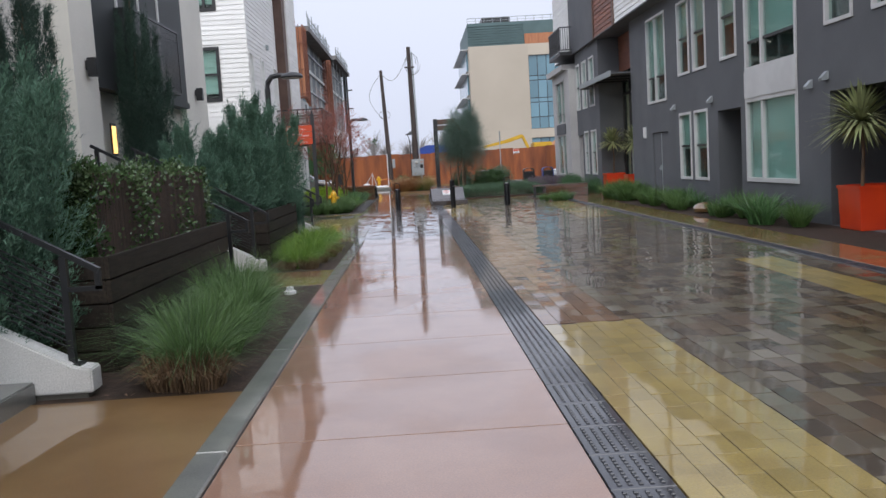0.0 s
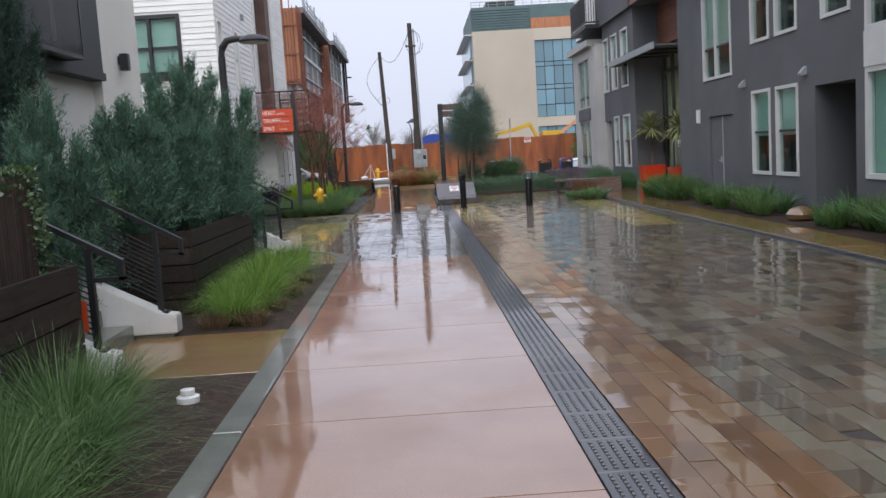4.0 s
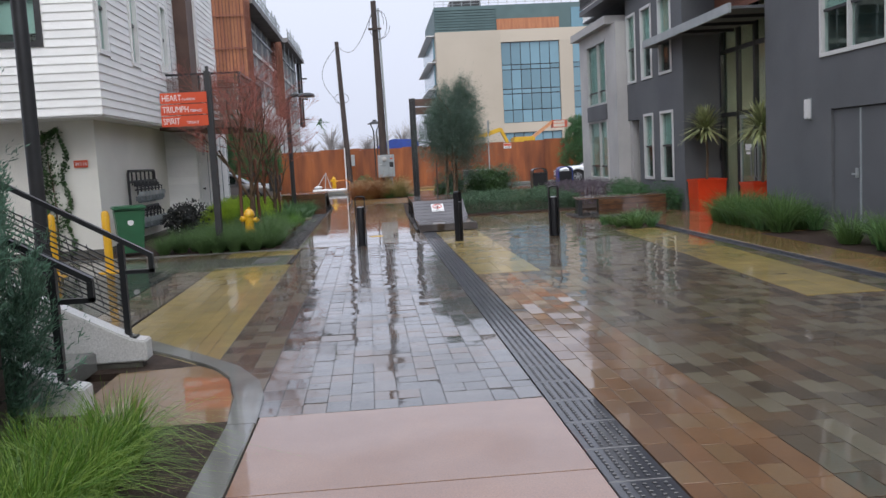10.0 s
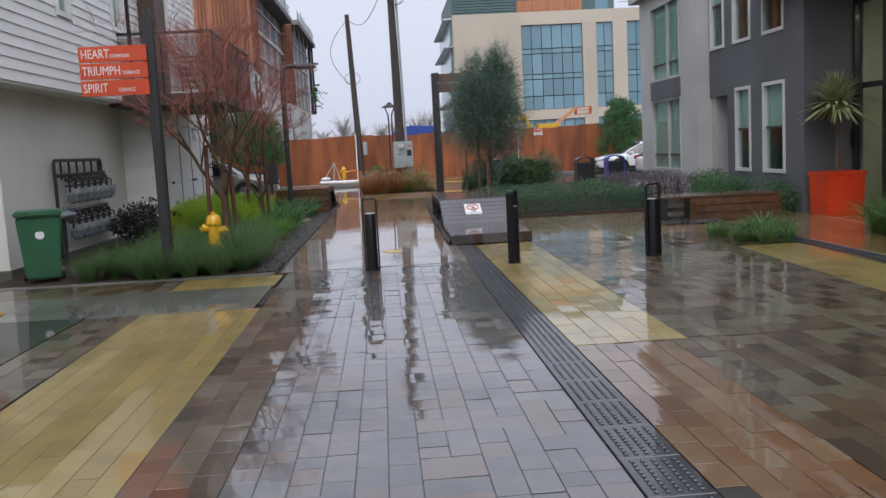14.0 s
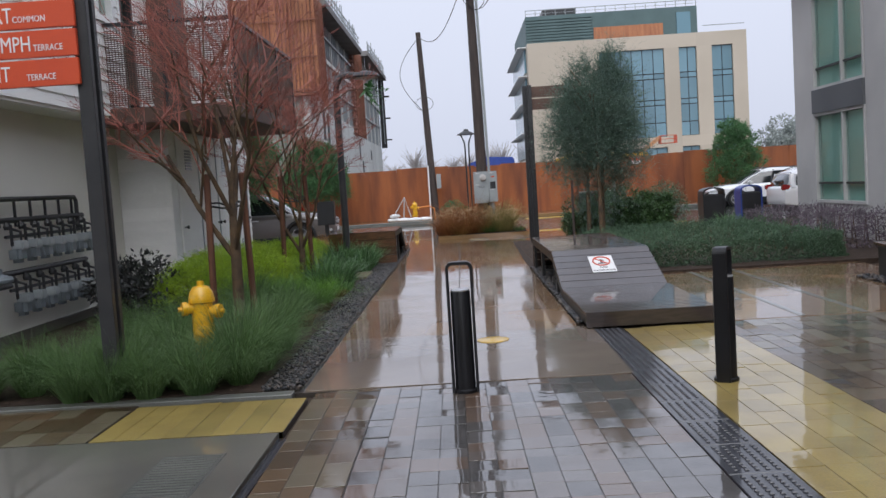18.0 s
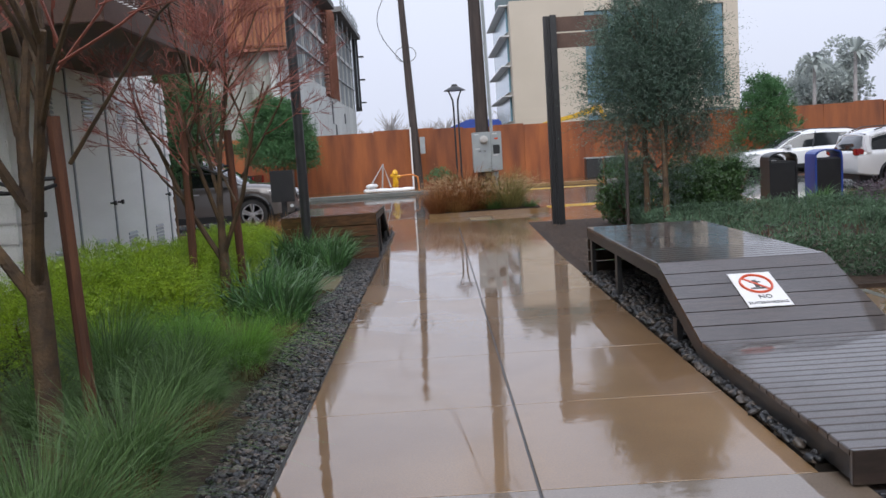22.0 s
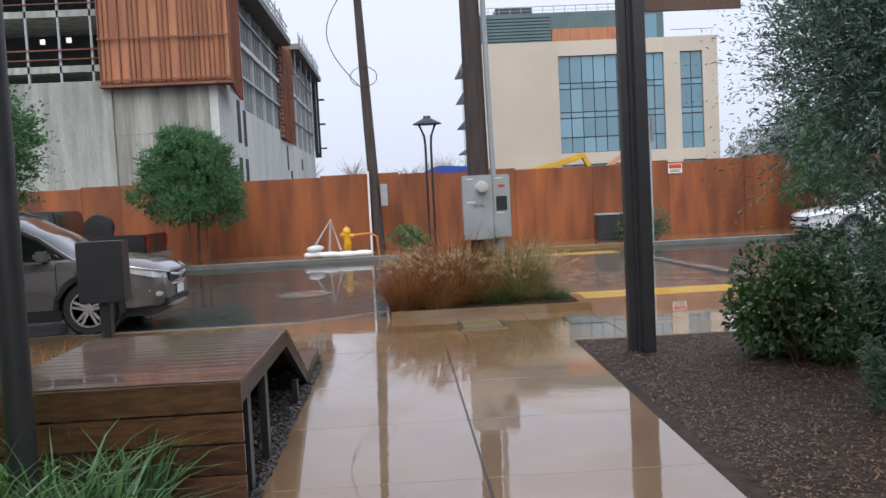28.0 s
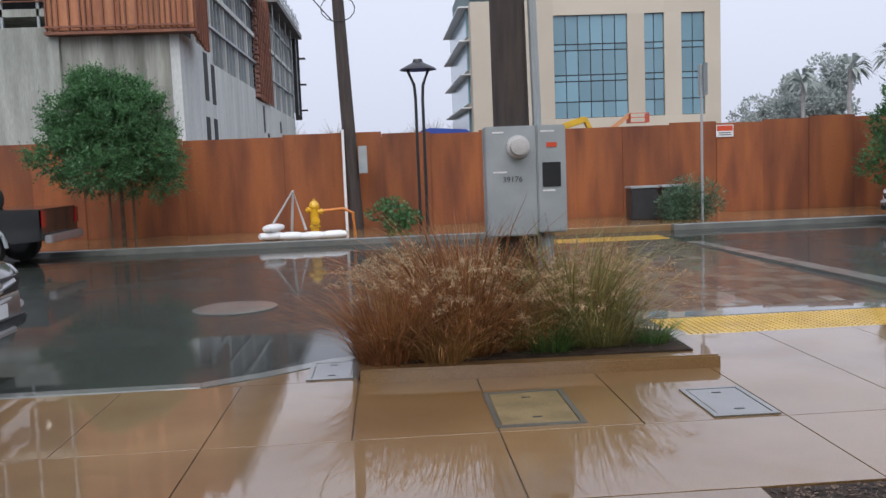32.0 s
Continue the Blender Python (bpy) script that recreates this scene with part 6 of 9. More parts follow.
# ---- hydrants ----
def hydrant(at, turn, label, sc=1.0):
    h = thing("fire_hydrant", at, label, "fire hydrant", "hydrants", turn=turn)
    part("barrel", Geo().lathe([(0.15, 0), (0.15, 0.04), (0.1, 0.06), (0.098, 0.2), (0.125, 0.21), (0.125, 0.25), (0.098, 0.26), (0.098, 0.64), (0.12, 0.65), (0.12, 0.68)], 18), M_HYDRANT, h, smooth=True)
    part("bonnet", Geo().lathe([(0.115, 0.68), (0.105, 0.74), (0.07, 0.79), (0.032, 0.8), (0.032, 0.84), (0.0, 0.845)], 18), M_HYDRANT, h, smooth=True)
    for a, z, k in ((-60, 0.6, 1.0), (80, 0.56, 1.0), (15, 0.36, 1.35)):
        m = Matrix.Rotation(radians(a), 4, "Z") @ Matrix.Rotation(radians(90), 4, "Y") @ Matrix.Diagonal((k, k, 1, 1))
        o = Matrix.Rotation(radians(a), 4, "Z") @ Vector((0.07, 0, z))
        part("outlet_cap", Geo().lathe([(0.05, 0), (0.05, 0.06), (0.064, 0.065), (0.064, 0.11), (0.022, 0.115), (0.022, 0.145), (0, 0.146)], 12, o, m), M_HYDRANT, h, smooth=True)
    for k in range(8):
        a = 2 * math.pi * k / 8
        part("bolt", Geo().lathe([(0.016, 0), (0.016, 0.03), (0, 0.031)], 6, (0.125 * math.cos(a), 0.125 * math.sin(a), 0.04)), M_HYDRANT, h)
    return h


hydrant((-3.1, 31.95, 0), -90, "bright yellow fire hydrant among grasses")
hydrant((-2.75, 62.3, 0.1), -90, "yellow fire hydrant with a hose at the fence")

# ---- signs ----
def words(name, s, size, at, parent, m, turn=0):
    cu = bpy.data.curves.new(name, "FONT")
    cu.body, cu.size, cu.extrude, cu.resolution_u = s, size, 0.002, 2
    tmp = bpy.data.objects.new(name, cu)
    scene.collection.objects.link(tmp)
    me = bpy.data.meshes.new_from_object(tmp.evaluated_get(bpy.context.evaluated_depsgraph_get()))
    bpy.data.objects.remove(tmp)
    me.materials.clear()
    me.materials.append(m)
    ob = new(name, me)
    ob.parent = parent
    ob.matrix_basis = Matrix.Translation(at) @ Matrix.Rotation(radians(turn), 4, "Z") @ Matrix.Rotation(radians(90), 4, "X")
    return ob


sg = thing("direction_sign", (-3.58, 31.08, 0), "dark post with three orange direction panels, lettered HEART, TRIUMPH and SPIRIT", "sign")
part("post", Geo().box(-0.06, 0.06, -0.09, -0.03, 0, 3.6).box(-0.06, 0.06, 0.03, 0.09, 0, 3.6), M_DARKFRAME, sg, bevel=0.004)
part("post_core", Geo().box(-0.03, 0.03, -0.029, 0.029, 0, 3.7), M_DARKFRAME, sg)
for i, (a, b) in enumerate((("HEART", "COMMON"), ("TRIUMPH", "TERRACE"), ("SPIRIT", "TERRACE"))):
    z = 2.99 - 0.225 * i
    pn = part("panel", Geo().box(-0.92, -0.02, -0.13, -0.095, z, z + 0.208), M_SIGNRED, sg, bevel=0.004)
    t1 = words("lettering", a, 0.17, (-0.89, -0.133, z + 0.05), pn, M_WHITE)
    t1.scale = (0.72, 1, 1)
    t2 = words("lettering", b, 0.07, (-0.875 + 0.073 * len(a), -0.133, z + 0.05), pn, M_WHITE)
    t2.scale = (0.8, 1, 1)
words("lettering", "39176", 0.07, (-0.22, -0.142, 0.47), mb, M_BLACK)
s2 = thing("direction_sign", (1.1, 46.15, 0), "dark double post with brown-orange panels above", "sign")
part("post", Geo().box(-0.105, 0.0, -0.12, 0.0, 0, 3.9), M_DARKFRAME, s2, bevel=0.004)
part("post", Geo().box(0.0, 0.115, -0.25, -0.13, 0, 3.9), M_DARKFRAME, s2, bevel=0.004)
part("post_web", Geo().box(-0.035, 0.03, -0.16, -0.1, 0, 3.88), M_DARKFRAME, s2)
for i in range(2):
    part("panel", Geo().box(0.1, 1.1, -0.13, -0.1, 3.3 + 0.3 * i, 3.57 + 0.3 * i), M_BROWNTRIM, s2, "dull brown-orange panel seen from behind", bevel=0.004)

# ---- deck seats ----
def deck_seat(at, flip, width, lower, upper, label, sign=False, board=None, rk=1.1, zh=0.555):
    """A ramped slatted seat: low flat boards, a raked back, then a high flat top. It runs along +y, or -y if flip."""
    board = board or M_WOOD
    d = thing("deck_seat", at, label, "bench", "slatted seats", turn=180 if flip else 0)
    zl = 0.165
    n = int(lower / 0.105)
    for i in range(n):
        y = lower * i / n
        part("slat", Geo().cbox(0, width, y + 0.006, y + lower / n - 0.006, zl - 0.03, zl, 0.005), board, d)
    n2 = 6
    for i in range(n2):
        a, b = i / n2, (i + 1) / n2
        part("back_board", Geo().obox(pose(width / 2, lower + rk * (a + b) / 2, zl + (zh - zl) * (a + b) / 2 - 0.015, math.degrees(math.atan2(zh - zl, rk))), width, math.hypot(rk, zh - zl) / n2 - 0.012, 0.03), board, d)
    n3 = int(upper / 0.12)
    for i in range(n3):
        y = lower + rk + upper * i / n3
        part("slat", Geo().cbox(0, width, y + 0.005, y + upper / n3 - 0.005, zh - 0.03, zh, 0.005), board, d)
    part("front_board", Geo().box(0, width, -0.03, -0.002, 0.01, zl), board, d, bevel=0.004)
    for i in range(4):
        bh = (zh - 0.03) / 4
        part("end_board", Geo().box(0, width, lower + rk + upper + 0.002, lower + rk + upper + 0.03, zh - bh * (i + 1), zh - bh * i - 0.01), board, d, bevel=0.004)
    for x in (0.0, width - 0.05):
        part("side_rail", Geo().box(x + 0.002, x + 0.048, 0, lower, 0.03, zl - 0.032), M_BLACK, d)
        part("side_rail", Geo().beam((x + 0.025, lower, zl - 0.09), (x + 0.025, lower + rk, zh - 0.09), 0.046, 0.1), M_BLACK, d)
        part("side_rail", Geo().box(x + 0.002, x + 0.048, lower + rk, lower + rk + upper, zh - 0.13, zh - 0.032), M_BLACK, d)
        for y in (lower + rk * 0.55, lower + rk + 0.15 + upper * 0.45, lower + rk + upper - 0.25):
            part("leg", Geo().box(x + 0.003, x + 0.047, y, y + 0.1, 0, zl + 0.04 if y < lower + rk else zh - 0.1), M_BLACK, d)
    if sign:
        s = part("sign_plate", Geo().box(-0.2, 0.2, -0.27, 0.27, 0, 0.006), M_WHITE, d, "white no skateboarding plate", bevel=0.002)
        s.matrix_basis = pose(0.62, lower + rk * 0.55, zl + (zh - zl) * 0.55 + 0.004, math.degrees(math.atan2(zh - zl, rk))) @ Matrix.Diagonal((0.8, 0.94, 1, 1))
        ring = [(0.14 * math.cos(a), 0.08 + 0.14 * math.sin(a), 0.008) for a in [2 * math.pi * k / 28 for k in range(29)]]
        part("red_ring", Geo().tube(ring, 0.012, 6).beam((-0.1, 0.18, 0.008), (0.1, -0.02, 0.008), 0.022, 0.006), M_SIGNRED, s)
        part("figure", Geo().box(-0.02, 0.02, 0.03, 0.14, 0.006, 0.009).box(-0.07, 0.07, 0.0, 0.02, 0.006, 0.009).box(-0.05, 0.05, 0.1, 0.118, 0.006, 0.009), M_BLACK, s)
        for i, (txt, sz) in enumerate((("NO", 0.08), ("SKATEBOARDING", 0.05))):
            w_ob = words("lettering", txt, sz, (0, 0, 0), s, M_BLACK)
            w_ob.matrix_basis = pose(-0.06 if i == 0 else -0.185, -0.15 if i == 0 else -0.23, 0.007)
            if i:
                w_ob.scale = (0.9, 1, 1)
    return d


deck_seat((0.53, 33.05, 0), False, 1.33, 2.1, 3.22, "ramped dark slatted deck seat with a no skateboarding plate", True)
deck_seat((-2.1, 46.3, 0), True, 1.4, 1.0, 1.85, "wet brown slatted deck seat beside the walk", board=M_WOODWARM, rk=1.2, zh=0.7)
be = thing("wooden_bench", (5.7, 35.0, 0), "low dark wooden block bench on black stones", "bench", turn=-8)
for i in range(6):
    part("slat", Geo().cbox(-1.1, 1.1, -0.45 + 0.15 * i, -0.31 + 0.15 * i, 0.44, 0.48, 0.006), M_WOODWARM, be)
for i in range(3):
    part("front_board", Geo().box(-0.55, 1.1, -0.45, -0.42, 0.02 + 0.14 * i, 0.15 + 0.14 * i), M_WOODWARM, be, bevel=0.004)
part("underframe", Geo().box(-1.05, -0.95, -0.42, 0.42, 0, 0.43).box(-0.5, 1.0, -0.4, 0.42, 0, 0.43), M_BLACK, be)

# ---- pots with dracaenas ----
def dracaena(at, trunk, seed, n=90, ln=0.75):
    t = thing("dracaena", at, "spiky dracaena with a bare stem in an orange pot", "plant", "dracaenas")
    part("stem", Geo().tube([(0, 0, -0.05), (0.03, 0, trunk * 0.5), (0, 0.02, trunk)], [0.034, 0.028, 0.03], 8), M_BARK, t, smooth=True)
    q = random.Random(seed)
    g = Geo()
    for i in range(n):
        a, e = q.uniform(0, 6.283), radians(-22 + 105 * q.random() ** 1.2)
        L = ln * q.uniform(0.75, 1.1)
        d = Vector((math.cos(a) * math.cos(e), math.sin(a) * math.cos(e), math.sin(e)))
        sv = d.cross(Vector((0, 0, 1))).normalized() * 0.026
        b = Vector((0, 0.02, trunk)) + d * 0.03
        pts = [b, b + d * L * 0.5 + Vector((0, 0, -0.02)), b + d * L + Vector((0, 0, -0.22 * L))]
        g.add([pts[0] - sv * 0.5, pts[0] + sv * 0.5, pts[1] + sv, pts[1] - sv, pts[2]], [(0, 1, 2, 3), (3, 2, 4)])
    part("leaf_crown", g, mat("dracaena_leaf", (0.4, 0.42, 0.22), (0.27, 0.31, 0.14), 0.4, 3, 40, 0.05, piece=0.4, thin=0.2) if "dracaena_leaf" not in bpy.data.materials else bpy.data.materials["dracaena_leaf"], t)
    return t


def pot(at, w, h):
    p = thing("orange_pot", at, "square glossy orange-red plant pot", "plant pot", "orange pots")
    k = w / 2
    part("tub", Geo().add([(-k * 0.93, -k * 0.93, 0), (k * 0.93, -k * 0.93, 0), (k * 0.93, k * 0.93, 0), (-k * 0.93, k * 0.93, 0), (-k, -k, h), (k, -k, h), (k, k, h), (-k, k, h),
                           (-k * 0.9, -k * 0.9, h), (k * 0.9, -k * 0.9, h), (k * 0.9, k * 0.9, h), (-k * 0.9, k * 0.9, h), (-k * 0.9, -k * 0.9, h - 0.08), (k * 0.9, -k * 0.9, h - 0.08), (k * 0.9, k * 0.9, h - 0.08), (-k * 0.9, k * 0.9, h - 0.08)],
                          [(0, 3, 2, 1), (0, 1, 5, 4), (1, 2, 6, 5), (2, 3, 7, 6), (3, 0, 4, 7), (4, 5, 9, 8), (5, 6, 10, 9), (6, 7, 11, 10), (7, 4, 8, 11), (8, 9, 13, 12), (9, 10, 14, 13), (10, 11, 15, 14), (11, 8, 12, 15)]), M_RED, p, bevel=0.01)
    part("rim", Geo().box(-k - 0.015, k + 0.015, -k - 0.015, -k + 0.03, h - 0.06, h).box(-k - 0.015, -k + 0.03, -k + 0.03, k + 0.015, h - 0.06, h), M_RED, p, bevel=0.006)
    part("potting_soil", Geo().box(-k * 0.9, k * 0.9, -k * 0.9, k * 0.9, h - 0.14, h - 0.079), M_SOIL, p)
    return p


for (x, y, w, h, tr, sd) in ((7.8, 34.45, 0.72, 0.8, 1.25, 1), (8.0, 31.75, 0.72, 0.78, 1.2, 2), (7.95, 15.1, 0.8, 0.78, 1.15, 3)):
    pot((x, y, 0.0), w, h)
    dracaena((x - (0.15 if sd == 3 else 0), y, h - 0.03), tr, sd, 260, 0.95 if sd == 3 else 0.78)

# ---- beds by the grey wall ----
qz = random.Random(12)
spots = [(qz.uniform(6.7, 7.55), y) for y in [16.1 + 0.28 * i for i in range(16)]] + [(qz.uniform(6.8, 7.55), 22.6 + 0.33 * i) for i in range(12)] + [(qz.uniform(6.7, 7.5), 28.5 + 0.3 * i) for i in range(8)]
tufts("plant", STRAP + GM, spots, "green strappy plants at the foot of the grey wall", "plants by the grey wall", (0.7, 1.0), 13, "strap_plant")
tufts("plant", GM + STRAP, [(qz.uniform(4.5, 5.6), qz.uniform(30.9, 32.2)) for i in range(14)], "green strappy plants beside the bollards", "plants by the bollards", (0.4, 0.6), 14, "strap_plant")
for i, (x, y, r) in enumerate(((6.55, 37.2, 0.55), (6.85, 36.6, 0.5), (7.2, 36.0, 0.5), (7.5, 35.4, 0.45), (6.8, 37.9, 0.6))):
    shrub("shrub", (x, y, 0), "feathery mid-green shrub at the building", "shrub", (r, r, r * 0.85), 4200, 0.06, M_TREELEAF, 80 + i, "green shrubs at the building", 0.22, lump=18)
tufts("plant", GM, [(6.85 + 0.22 * (i % 4) + 0.05 * math.sin(5 * i), 28.5 + 0.23 * i) for i in range(15)], "lush green grassy plants by the entrance", "plants by the grey wall", (0.95, 1.2), 15, "strap_plant")
bo = thing("boulder", (7.0, 21.2, 0), "small tan rounded boulder in the bed", "rock")
part("stone", Geo().lathe([(0.02, 0), (0.24, 0.03), (0.28, 0.12), (0.2, 0.22), (0.05, 0.26)], 12), M_TANSLAB, bo, smooth=True)

# ---- far bed on the house side ----
qy = random.Random(21)
CL = ((-2.72, 31.6), (-3.62, 31.3), (-4.1, 31.45), (-4.5, 31.55), (-2.72, 32.55), (-3.55, 32.45), (-4.15, 32.6), (-2.75, 33.5), (-3.75, 33.4), (-4.3, 33.5), (-2.85, 34.5), (-3.6, 34.5), (-2.95, 35.3), (-3.5, 35.35))
tufts("grass", GR, CL, "fine green arching grass round the hydrant", "grasses by the hydrant", (0.66, 0.95), 22)
tufts("grass", GR, [(x + 0.16, y + 0.22) for x, y in CL[::2]], "fine green arching grass round the hydrant", "grasses by the hydrant", (0.4, 0.6), 23)
tufts("grass", GR, [(-3.12, 31.28), (-2.62, 31.3), (-2.7, 32.1), (-3.3, 31.75), (-4.4, 31.3), (-3.62, 30.98), (-3.9, 31.02), (-3.3, 31.0), (-4.7, 31.1), (-2.9, 31.05)], "fine green arching grass round the hydrant", "grasses by the hydrant", (0.55, 0.72), 27)
tufts("grass", DEAD, [(-2.7, 34.3), (-2.75, 33.4)], "dry russet grass beside the pebbles", "dry grasses", (0.9, 1.1), 24)
tufts("plant", STRAP, [(-2.62 - 0.2 * (i % 3), 37.15 + 0.14 * i) for i in range(9)] + [(-3.45, 36.75), (-3.6, 37.0)] + [(-2.62 - 0.26 * (i % 3), 40.75 + 0.22 * i) for i in range(8)] + [(-3.4, 40.9), (-2.75, 39.02), (-2.95, 38.95), (-3.5, 39.0)], "dark green strappy plants beside the pebbles", "strappy plants by the walk", (0.72, 0.95), 25, "strap_plant")
VIVID = [blade_mesh("grass_tuft", M_BLADEVIVID, 2600, 0.2, 0.85, 0.0042, 1.05, s, 0.75, 0.85) for s in (81, 82)]
tufts("grass", VIVID, [(-3.15, 35.75), (-2.72, 35.7), (-3.65, 35.85), (-3.3, 36.25)], "fine vivid green arching grass beside the pebbles", "vivid grasses by the walk", (0.72, 0.85), 28)
tufts("grass", DEAD, [(-2.62, 35.55), (-3.05, 36.85), (-2.95, 36.6), (-3.7, 36.6), (-2.6, 37.0)], "dry russet grass beside the pebbles", "dry grasses", (0.6, 0.9), 29)
tufts("grass", STRAW, [(-3.85 - 0.2 * (i % 4), 43.5 + 0.28 * (i // 2)) for i in range(10)], "straw brown grass behind the bench", "straw grasses", (0.48, 0.64), 26)
LS = "feathery bright lime-green low shrub"
mound("low_shrub", (-3.95, 37.0, 0), ((-0.35, -1.1, 0.6, 0.8), (-0.3, -0.5, 0.68, 0.92), (0.1, -0.1, 0.66, 0.86), (-0.2, 0.3, 0.68, 0.98), (0.3, 0.75, 0.62, 0.9), (-0.05, 1.5, 0.6, 0.8)), 1500, LS, M_LIME, 31, 0.042)
mound("low_shrub", (-4.05, 41.4, 0), ((0.0, -0.75, 0.55, 0.66), (-0.1, 0.0, 0.62, 0.76), (0.0, 0.7, 0.52, 0.68)), 1700, LS, M_LIME, 32, 0.042)
shrub("shrub", (-5.15, 35.9, 0), "dark purplish shrub beside the meters", "shrub", (0.68, 0.95, 0.52), 4200, 0.08, M_PURPLEDARK, 33, lump=26)
setting("step_slab", Geo().cbox(-4.3, -2.42, 39.25, 40.25, -0.05, 0.06, 0.01), mat("mossy_stepping_slab", (0.2, 0.165, 0.09), (0.14, 0.12, 0.065), 0.6, 3, 80, 0.3, wet=0.45), "flat greenish grey stepping slab in the bed", "paving")


def twig_tree(at, h, seed, label, flare=0.5, fork=0.85, thick=0.072, shoot=None):
    """A bare small tree: a straight short trunk, rising limbs, and many fine red twigs."""
    t = thing("bare_tree", at, label, "tree", "coral-bark trees")
    q = random.Random(seed)
    trunk, limb, tw = Geo(), [], Geo()
    trunk.tube([(0, 0, 0), (0.004, 0.0, 0.06), (0.01, 0.01, fork * 0.6), (0.02, 0.0, fork), (0.015, 0.02, fork * 1.45), (0.03, 0.0, fork * 1.9)],
               [thick * 1.3, thick, thick * 0.9, thick * 0.86, thick * 0.6, thick * 0.42], 10)

    def grow(p, d, L, r, lv):
        p2 = p + d * L * 0.5 + Vector((q.uniform(-1, 1), q.uniform(-1, 1), 0)) * L * 0.07
        p3 = p2 + (d + Vector((0, 0, 0.2))).normalized() * L * 0.5
        if lv == 0:
            limb.append(Geo())
        r = max(r, 0.0021)
        (limb[-1] if lv < 2 else tw).tube([p, p2, p3], [r, r * 0.8, r * (0.6 if lv < 2 else 0.3)], 7 if lv < 2 else 3)
        if lv >= 5:
            return
        for k in range((4, 3, 3, 4, 5)[lv]):
            s = q.uniform(0.4, 1.0)
            base = p + (p3 - p) * s
            nd = (d + Vector((q.uniform(-0.85, 0.85), q.uniform(-0.85, 0.85), q.uniform(-0.35, 0.4)))).normalized()
            grow(base, nd, L * q.uniform(0.5, 0.75), r * (0.55 if lv else 0.48), lv + 1)
    for i in range(6):
        a = 3.3 + 2.4 * i + q.uniform(-0.3, 0.3)
        s = fork * (0.93, 1.0, 1.25, 1.45, 1.7, 1.85)[i]
        fl = flare * (1.25, 1.15, 0.9, 0.8, 0.6, 0.5)[i]
        grow(Vector((0.015, 0, s)), Vector((math.cos(a) * fl, math.sin(a) * fl, 1)).normalized(), h * 0.4, thick * (0.5 - 0.03 * i), 0)
    part("trunk", trunk, M_MOSSBARK, t, smooth=True)
    for lb_ in limb:
        part("limb", lb_, M_MOSSBARK, t, smooth=True)
    tagged(part("twig", tw, M_TWIG, t), kind="stuff")
    for x0, y0, x1, y1 in ((-0.25, -0.1, -0.22, -0.08), (0.13, 0.24, 0.1, 0.22)):
        part("stake", Geo().tube([(x0, y0, 0), (x1, y1, 1.86)], 0.038, 9), M_STAKE, t, "thick red-brown timber stake")
        part("tie", Geo().tube([(x1, y1, 1.5), (x1 * 0.4, y1 * 0.4, 1.47), (0.04, 0.0, 1.46), (x1 * 0.5, y1 * 0.6, 1.53), (x1, y1, 1.53)], 0.012, 5), M_BLACK, t)
    if shoot:
        e = Vector(shoot)
        b = Vector((0.3, -0.1, 1.6))
        part("long_shoot", Geo().tube([b, b.lerp(e, 0.4) + Vector((0, 0, 0.25)), b.lerp(e, 0.8) + Vector((0, 0, 0.22)), e], [0.012, 0.007, 0.004, 0.002], 5), M_MOSSBARK, t, smooth=True)
        d = np.array([[0.8, -0.2, -0.25], [0.9, 0.1, 0.1], [0.6, -0.5, -0.5], [0.5, 0.3, -0.6], [0.9, -0.3, 0.2]])
        v, f = plumes(np.repeat([np.array(e - Vector((0.14, 0, -0.02)))], 5, 0), d / np.linalg.norm(d, axis=1)[:, None], np.full(5, 0.24), 9, 0.09, -0.3, seed, 0.4, 0.8)
        ob = new("leaf", from_arrays("leaf", v, f, M_TREELEAF))
        ob.parent = t
        tagged(ob, kind="stuff")
    return t


twig_tree((-3.3, 33.95, 0), 3.5, 3, "bare coral-red twigged tree with stakes beside the walk", 0.5, 0.95, shoot=(1.83, -0.95, 2.58))
twig_tree((-3.2, 37.45, 0), 3.0, 7, "bare coral-red twigged tree beside the lime shrub", 0.36, 0.7, 0.055)

# ---- bed on the seat side ----
hedge("low_hedge", "low grey-green mounding hedge", "hedge", 1.95, 5.4, 38.1, 43.4, 0.42, 60000, 0.055, M_SAGE, 41, 0.25, rough=0.14)
hedge("low_hedge", "low purplish sage hedge at the building", "hedge", 5.5, 7.0, 39.2, 43.5, 0.62, 9000, 0.07, M_PURPLE, 42, 0.25, rough=0.14)
tufts("plant", STRAP, [(qy.uniform(5.3, 6.6), qy.uniform(43.6, 45.2)) for i in range(9)], "dark green strappy plants by the bins", "strappy plants by the bins", (0.7, 0.9), 43, "strap_plant")
BL = "rounded glossy dark green shrub on bark mulch"
for i, (x, y, r, h) in enumerate(((2.3, 45.2, 0.68, 0.72), (3.45, 45.3, 0.72, 0.7), (4.0, 45.7, 0.6, 0.66))):
    shrub("shrub", (x, y, 0.0), BL, "shrub", (r, r, h), 9000, 0.06, M_BUSH, 50 + i, "dark shrubs by the olive tree", 0.6, lump=14)
shrub("shrub", (4.5, 46.3, 0), "loose grey-green shrub by the sidewalk", "shrub", (0.72, 0.5, 0.78), 7000, 0.085, M_SAGE, 57, slim=0.16, lump=26)
tufts("plant", GM, [(1.0, 41.3), (0.95, 39.95)], "small bright green weed at the path edge", "weeds", (0.25, 0.35), 44, "weed")


